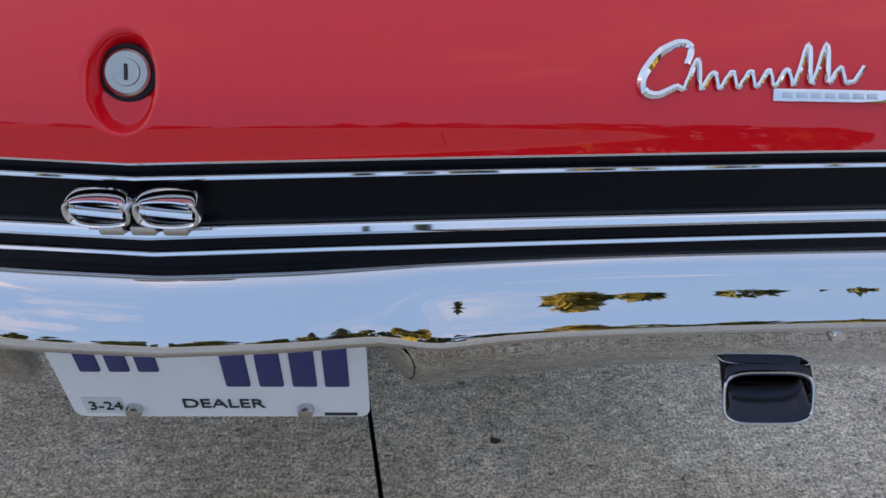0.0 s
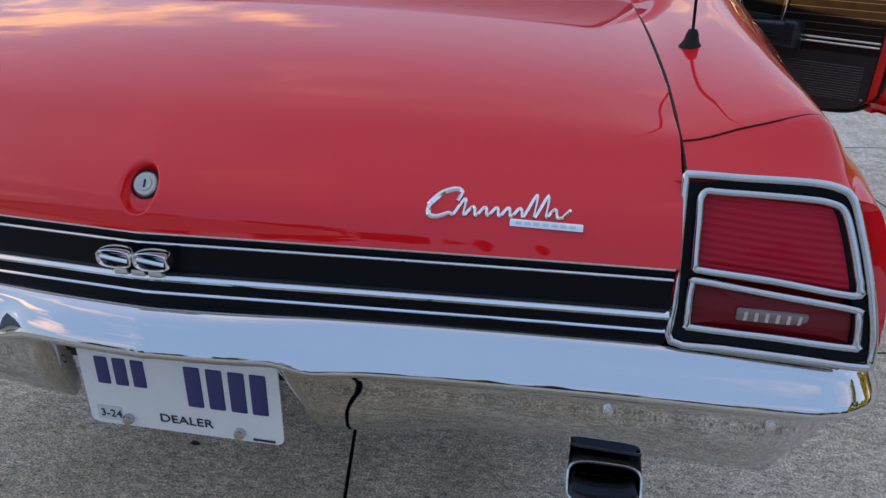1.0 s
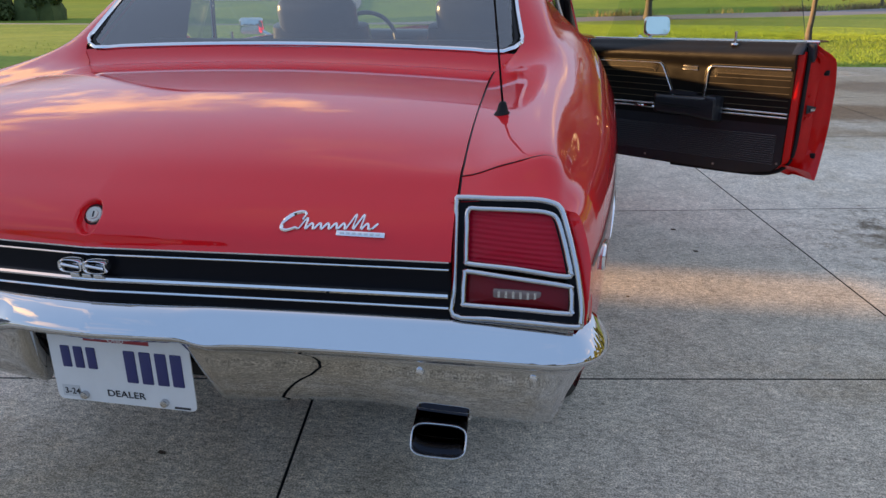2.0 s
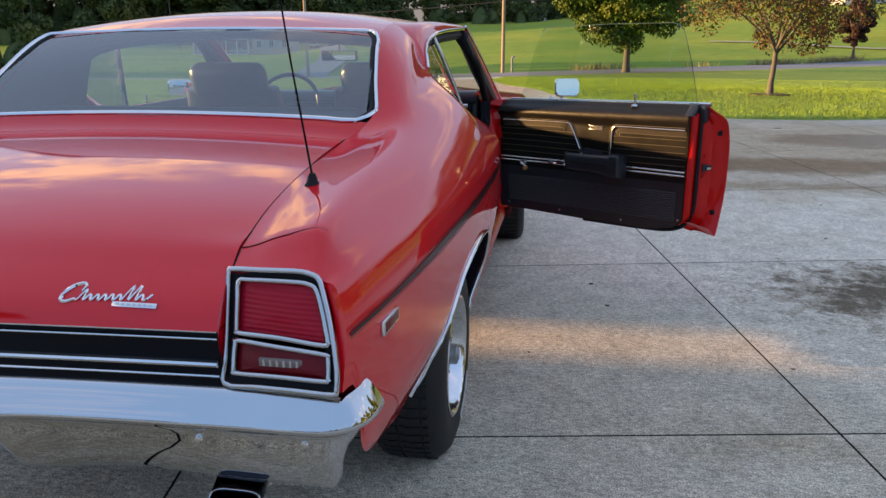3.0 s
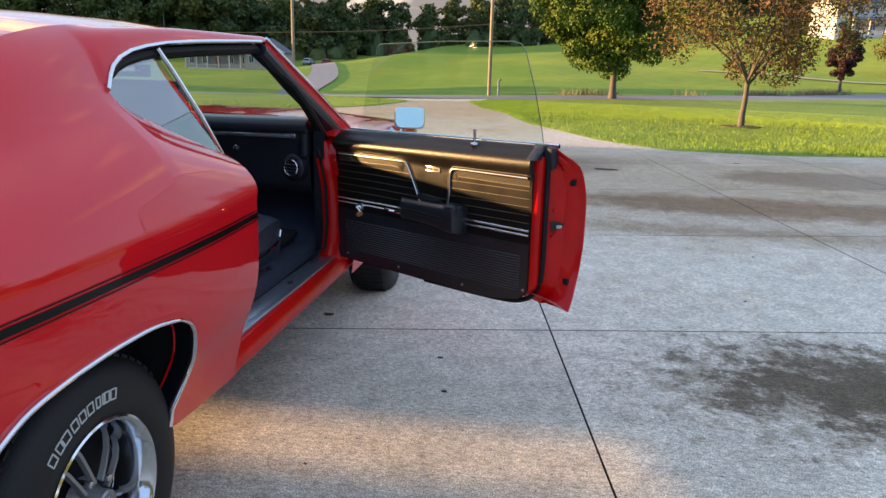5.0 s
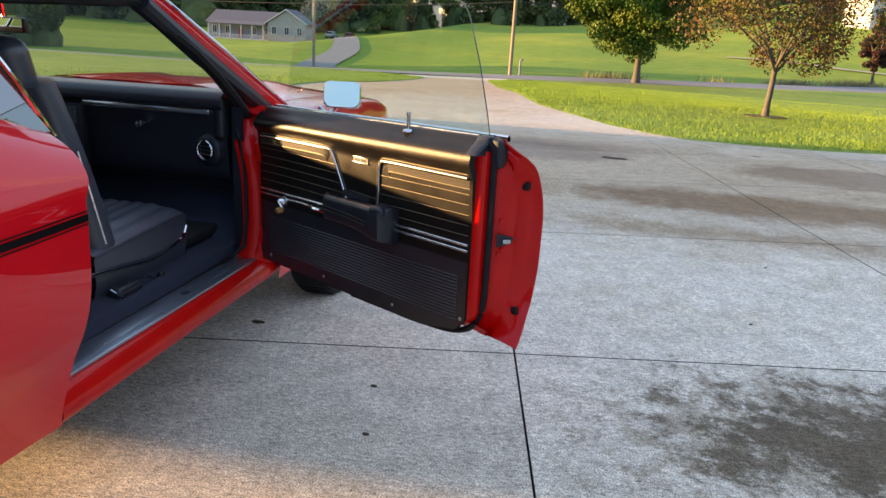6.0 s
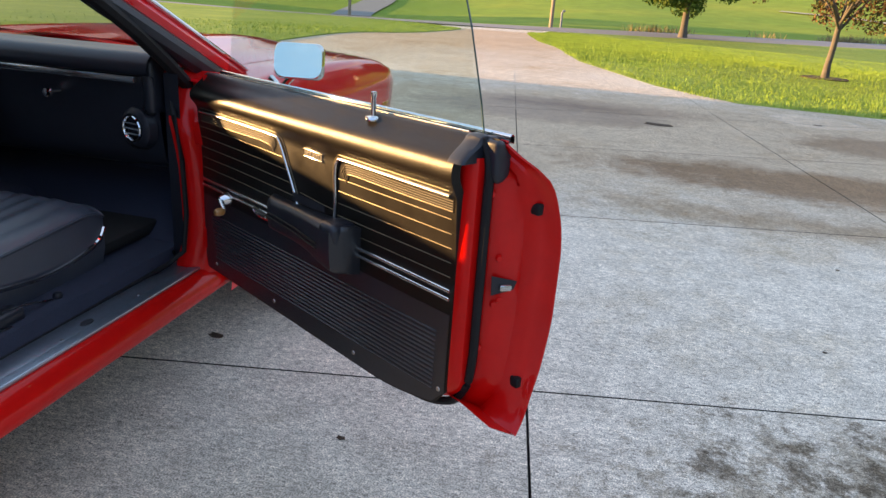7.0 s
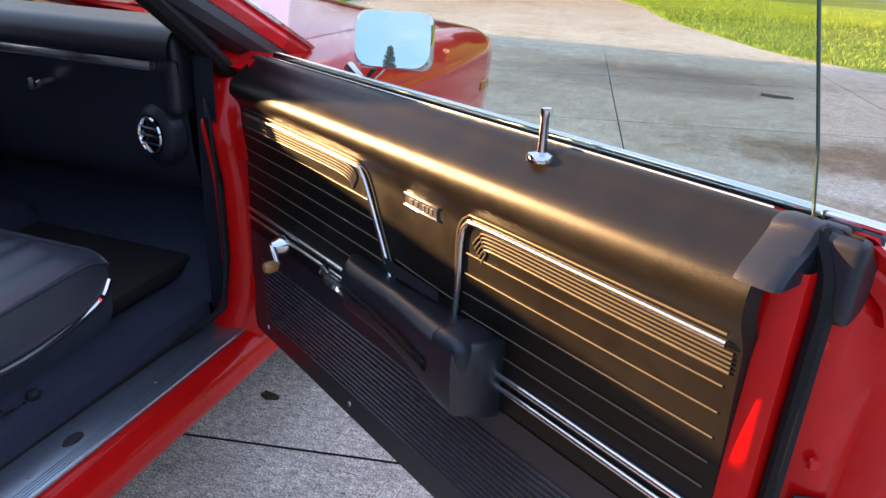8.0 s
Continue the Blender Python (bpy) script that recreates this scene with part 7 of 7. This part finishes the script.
def build_belt(label, spots, leaves, size, seed, low=.03):
    """A belt of woods: trunks, a ragged thicket between them and clumps of leaves."""
    rng = random.Random(seed)
    cs, rs = [], []
    bm, core = bmesh.new(), bmesh.new()
    for x, y, t in spots:
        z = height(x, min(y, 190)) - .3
        w = t * rng.uniform(.26, .36)
        for _ in range(18):
            a, q = rng.uniform(0, 6.28), rng.uniform(0, 1) ** .6
            f = rng.uniform(low, .95)
            k = max(.45 if f < .4 else .2, math.sin(math.pi * min(1, f * .85 + .12)) ** .6)
            cs.append((x + w * k * q * math.cos(a), y + w * .7 * k * q * math.sin(a), z + t * f))
            rs.append(w * rng.uniform(.26, .50))
        tube(bm, [(x, y, z - .5), (x + rng.uniform(-.3, .3), y, z + t * .7)], [.22, .06], 5)
        for _ in range(3):                                  # ragged inner masses, lower than the crown
            ox, oy, r = rng.uniform(-.5, .5) * w, rng.uniform(-.2, .4) * w, w * rng.uniform(.35, .6)
            top = t * rng.uniform(.22, .45)
            rows = [[(x + ox + r * math.sqrt(1.02 - v * v) * (1 + .5 * noise.noise((b * 1.3, v * 4, x))) * math.cos(b), y + oy + r * math.sqrt(1.02 - v * v) * (1 + .5 * noise.noise((b * 1.3, v * 4, y))) * math.sin(b), z + top * v) for b in np.linspace(0, 6.283, 9)[:-1]] for v in (0, .3, .6, .85, 1)]
            sheet(core, rows, close=True)
    tagged(part("far_trunks", bm, BARK), "trunks inside the " + label, "woods", kind="stuff")
    tagged(part("far_thicket", core, LEAF_WOOD), "dense undergrowth of the " + label, "woods", kind="stuff")
    tagged(leaf_cloud("far_woods", cs, rs, leaves, size, LEAF_WOOD, None, seed), label, "woods", kind="stuff")


def build_woods():
    """Far woods behind the field, a nearer stand past the houses, and the belts round the yard."""
    rng = random.Random(5)
    spots = []
    for k in range(95):                                  # long belt behind the field
        x = -116 + 2.4 * k + rng.uniform(-1.8, 1.8)
        spots.append((x, 206 + rng.uniform(-7, 14) - .12 * abs(x - 10), rng.uniform(11, 16)))
    for k in range(46):                                  # nearer and taller on one side
        x = -180 + 2.8 * k + rng.uniform(-2.4, 2.4)
        spots.append((x, 172 + rng.uniform(-4, 14) + .14 * (x + 110), rng.uniform(17, 24) if x < -88 else rng.uniform(11, 16)))
    for k in range(26):
        spots.append((24 + 4.8 * k + rng.uniform(-2, 2), 228 + rng.uniform(-7, 10), rng.uniform(12, 18)))
    for k in range(40):
        spots.append((rng.uniform(-102, -62), 192 + rng.uniform(-7, 12), rng.uniform(11, 16)))
    build_belt("mixed green woods behind the fields", spots, 360000, .55, 77)
    spots = [(-100 + 3.4 * k + rng.uniform(-1.5, 1.5), 64 + 1.3 * k + rng.uniform(-3, 5), rng.uniform(8, 14)) for k in range(12)]
    build_belt("nearer stand of green trees beside the lawn", spots, 90000, .27, 80)
    spots = [(rng.uniform(25, 31), -26 + 3.0 * k + rng.uniform(-1.5, 1.5), rng.choice((6, 8, 10, 13)) + rng.uniform(-1, 1.5)) for k in range(19)]
    # unseen low row added in place of a dark shape that the car reflects
    spots += [(9 + 2.6 * k + rng.uniform(-1, 1), -24 + rng.uniform(-2, 2), rng.uniform(3.8, 5.4)) for k in range(7)]
    build_belt("sunlit trees along the far side of the yard", spots, 70000, .32, 78)
    spots = [(-30 + 4.0 * k + rng.uniform(-1.5, 1.5), -36 + rng.uniform(-3, 3), rng.uniform(4.0, 6.3)) for k in range(20)]
    build_belt("trees behind the yard", spots, 60000, .32, 79)


def build_pole(at, tall, lamp=False):
    pole = thing("utility_pole", "weathered wooden utility pole beside the road", "utility pole", group="utility poles", at=at)
    bm = bmesh.new()
    tube(bm, [(0, 0, -.3), (.02, 0, tall * .5), (.03, 0, tall)], [.15, .135, .11], 12)
    part("post", bm, POLE_WOOD, pole)
    bm = bmesh.new()
    block(bm, (-1.1, -.05, tall - .7), (1.1, .05, tall - .58), .01)
    part("crossarm", bm, POLE_WOOD, pole)
    bm = bmesh.new()
    lathe(bm, [(0, 0), (.18, .0), (.2, .05), (.2, .7), (.18, .75), (0, .76)], 16, Matrix.Translation((.32, 0, tall - 2.0)) @ Matrix.Rotation(radians(-90), 4, "Y"))
    part("transformer", bm, SILVER_PAINT, pole)
    return pole


def build_lines():
    a, b = Vector((-4.42, 60, height(-4.42, 60))), Vector((-23.4, 66, height(-23.4, 66)))
    build_pole(a, 11.5)
    build_pole(b, 11.5)
    bm = bmesh.new()

    def span(p, q, sag):
        tube(bm, [p.lerp(q, t) - Vector((0, 0, sag * 4 * t * (1 - t))) for t in np.linspace(0, 1, 17)], .026, 4)
    for z, sag in ((5.6, .15), (10.9, .5)):
        up = Vector((0, 0, z))
        span(a + up, b + up, sag)
        span(a + up, Vector((48, 88, 1.0 + z)), 2 * sag)
        span(b + up, Vector((-80, 86, z - 1.5)), 2 * sag)
    tagged(part("power_line", bm, WIRE), "thin black cables hung from the pole", "power line", kind="structure")
    post = thing("marker_post", "short grey marker post with a round top by the road", "post", at=(-3.75, 61, height(-3.75, 61)))
    bm = bmesh.new()
    tube(bm, smooth([(0, 0, -.1), (0, 0, .5), (0, 0, 1.1), (.08, 0, 1.25), (.22, 0, 1.22)], 4), .085, 10)
    part("post", bm, GREY_SIDING, post)


def gable_house(name, label, at, turn, w, d, walls, rise, wall_mat, storeys=1, porch=True, group="", gable=False):
    """A house with storeys, windows, porch and gabled roof; its front, or its gable, looks along -y."""
    house = thing(name, label, "house", group, at=at)
    house.rotation_euler[2] = radians(turn)
    bm = bmesh.new()
    block(bm, (-w / 2, 0, -1), (w / 2, d, walls))
    if gable:
        polygon(bm, [(-w / 2, 0, walls), (w / 2, 0, walls), (0, 0, walls + rise)], (0, d, 0))
    else:
        polygon(bm, [(-w / 2, 0.0, walls), (-w / 2, d, walls), (-w / 2, d / 2, walls + rise)], (w, 0, 0))
    part("wall", bm, wall_mat, house, sharp=20)
    bm = bmesh.new()
    for s in (0, 1):
        if gable:
            e = (1 - 2 * s) * (w / 2 + .5)
            polygon(bm, [(e, -.4, walls - .25), (e, d + .4, walls - .25), (0, d + .4, walls + rise + .15), (0, -.4, walls + rise + .15)], (0, 0, .18))
            continue
        e, o = (-.5, walls - .25) if s == 0 else (d + .5, walls - .25)
        polygon(bm, [(-w / 2 - .4, e, o), (w / 2 + .4, e, o), (w / 2 + .4, d / 2, walls + rise + .15), (-w / 2 - .4, d / 2, walls + rise + .15)], (0, 0, .18))
    part("roof", bm, ROOFING, house, sharp=20)
    if gable:                                              # pale boards along the gable
        bm = bmesh.new()
        for s in (-1, 1):
            polygon(bm, [(s * (w / 2 + .5), -.42, walls - .27), (s * (w / 2 + .5), -.42, walls - .05), (0, -.42, walls + rise + .33), (0, -.42, walls + rise + .11)], (0, .05, 0))
        part("barge_board", bm, SIDING, house, sharp=20)
    h = walls / storeys
    n = max(3, int(w / 2.6))
    for st in range(storeys):
        for k in range(n):
            x = -w / 2 + w * (k + .5) / n
            if st == 0 and k == n // 2 and not gable:
                bm = bmesh.new()
                block(bm, (x - .5, -.06, 0), (x + .5, .0, 2.1))
                part("door", bm, DARK_RED_PAINT, house)
                continue
            z = st * h + h * .32
            bm = bmesh.new()
            for lo, hi in (((x - .55, -.07, z - .1), (x + .55, .0, z)), ((x - .55, -.07, z + 1.4), (x + .55, 0, z + 1.5)), ((x - .55, -.07, z), (x - .45, 0, z + 1.4)), ((x + .45, -.07, z), (x + .55, 0, z + 1.4)), ((x - .04, -.05, z), (x + .04, 0, z + 1.4))):
                block(bm, lo, hi)
            win = part("window", bm, SIDING, house)
            bm = bmesh.new()
            block(bm, (x - .45, -.02, z), (x + .45, -.005, z + 1.4))
            part("pane", bm, DARK_PANE, win)
    if porch:
        bm = bmesh.new()
        polygon(bm, [(-w * .42, -2.6, h * .86), (w * .42, -2.6, h * .86), (w * .42, .0, h * 1.05), (-w * .42, .0, h * 1.05)], (0, 0, .15))
        roof = part("porch_roof", bm, ROOFING, house)
        for k in range(6):
            x = -w * .41 + w * .82 * k / 5
            bm = bmesh.new()
            block(bm, (x - .09, -2.5, -.5), (x + .09, -2.32, h * .87))
            part("porch_post", bm, SIDING, house)
        bm = bmesh.new()
        block(bm, (-w * .42, -2.5, -.6), (w * .42, 0, .05))
        block(bm, (-w * .42, -2.46, .75), (w * .42, -2.38, .85))
        for k in range(40):
            x = -w * .42 + w * .84 * k / 39
            block(bm, (x - .03, -2.45, .05), (x + .03, -2.4, .8))
        part("porch_rail", bm, SIDING, house)
    return house


def small_vehicle(label, at, mat, turn=0):
    v = thing("parked_car", label, "car", "cars by the far house", at=at)
    v.rotation_euler[2] = radians(turn)
    bm = bmesh.new()
    block(bm, (-.9, 0, .35), (.9, 4.4, .95), .15, None, 3)
    block(bm, (-.75, .5, .9), (.75, 3.0, 1.55), .22, None, 3)
    part("body", bm, mat, v)
    bm = bmesh.new()
    block(bm, (-.66, .42, 1.0), (.66, .56, 1.42), .04)
    part("window", bm, DARK_PANE, v)
    for x in (-.8, .8):
        for y in (.8, 3.5):
            bm = bmesh.new()
            lathe(bm, [(0, .1), (.33, .1), (.35, 0), (.33, -.1), (0, -.1)], 16, Matrix.Translation((x, y, .35)))
            part("wheel", bm, TYRE, v)


def build_houses():
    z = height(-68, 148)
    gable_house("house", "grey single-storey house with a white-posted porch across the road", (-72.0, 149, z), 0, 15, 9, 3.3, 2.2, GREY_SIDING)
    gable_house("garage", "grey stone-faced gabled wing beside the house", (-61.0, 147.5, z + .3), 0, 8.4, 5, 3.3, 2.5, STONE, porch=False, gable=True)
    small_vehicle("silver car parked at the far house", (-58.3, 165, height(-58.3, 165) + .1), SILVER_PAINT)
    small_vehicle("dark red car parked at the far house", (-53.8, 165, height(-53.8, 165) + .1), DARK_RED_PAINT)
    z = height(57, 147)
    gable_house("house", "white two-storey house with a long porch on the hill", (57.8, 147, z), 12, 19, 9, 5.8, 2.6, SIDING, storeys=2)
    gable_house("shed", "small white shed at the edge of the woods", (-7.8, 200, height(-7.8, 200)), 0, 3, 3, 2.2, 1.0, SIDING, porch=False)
    b = bmesh.new()
    bmesh.ops.create_icosphere(b, subdivisions=3, radius=1)
    for v in b.verts:
        k = 1 + .25 * noise.noise(v.co * 1.7)
        v.co = Vector((v.co.x * .9 * k, v.co.y * .6 * k, v.co.z * .5 * k))
    tagged(part("boulder", b, SIDING, m=Matrix.Translation((-43.2, 140, height(-43.2, 140) + .2))), "pale boulder on the grass bank beside the lane", "boulder")
    # lanes to the far houses
    for label, way, half in (("pale gravel lane to the far house", [(-19, 58), (-26.7, 75), (-32, 100), (-42, 128), (-53.5, 152), (-57, 170)], 2.0), ("pale gravel lane across the hill", [(20, 110), (27.5, 104), (32.5, 96), (40, 91), (70, 90)], .55)):
        bm = bmesh.new()
        mid = along(smooth(way, 6), 60)
        rows = []
        for k, p in enumerate(mid):
            q, o = mid[min(k + 1, 59)], mid[max(k - 1, 0)]
            t = Vector((q[0] - o[0], q[1] - o[1])).normalized()
            rows.append([(p[0] + t.y * u * half, p[1] - t.x * u * half) for u in (-1, 0, 1)])
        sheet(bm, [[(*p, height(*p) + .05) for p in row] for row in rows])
        tagged(part("lane", bm, ASPHALT if half > 1 else TRACK), label, "lane", kind="structure")
    # unseen house, garage and walls added to block the low sun, with streak gaps
    gable_house("house", "unseen white-sided house added to shade the yard", (-27, -8.50, 0), 90, 18, 8, 4.8, 2.2, SIDING, porch=False)
    gable_house("garage", "unseen white-sided garage added to shade the yard", (-27, 7.17, 0), 90, 7.8, 7, 4.8, 2.0, SIDING, porch=False)
    for y0, y1, label in ((1.40, 3.27, "unseen white wall added between house and garage to block the sun"), (.67, 1.02, "unseen short white wall added between two gaps that let sun streaks through"), (-1.0, .60, "unseen white wall added beside the house to block the sun")):
        bm = bmesh.new()
        block(bm, (-27.6, y0, -.1), (-27.0, y1, 3.06), .02)
        tagged(part("shade_wall", bm, SIDING), label, "wall", kind="structure")


build_trees()
build_woods()
build_lines()
build_houses()
build_grass()
build_slabs()
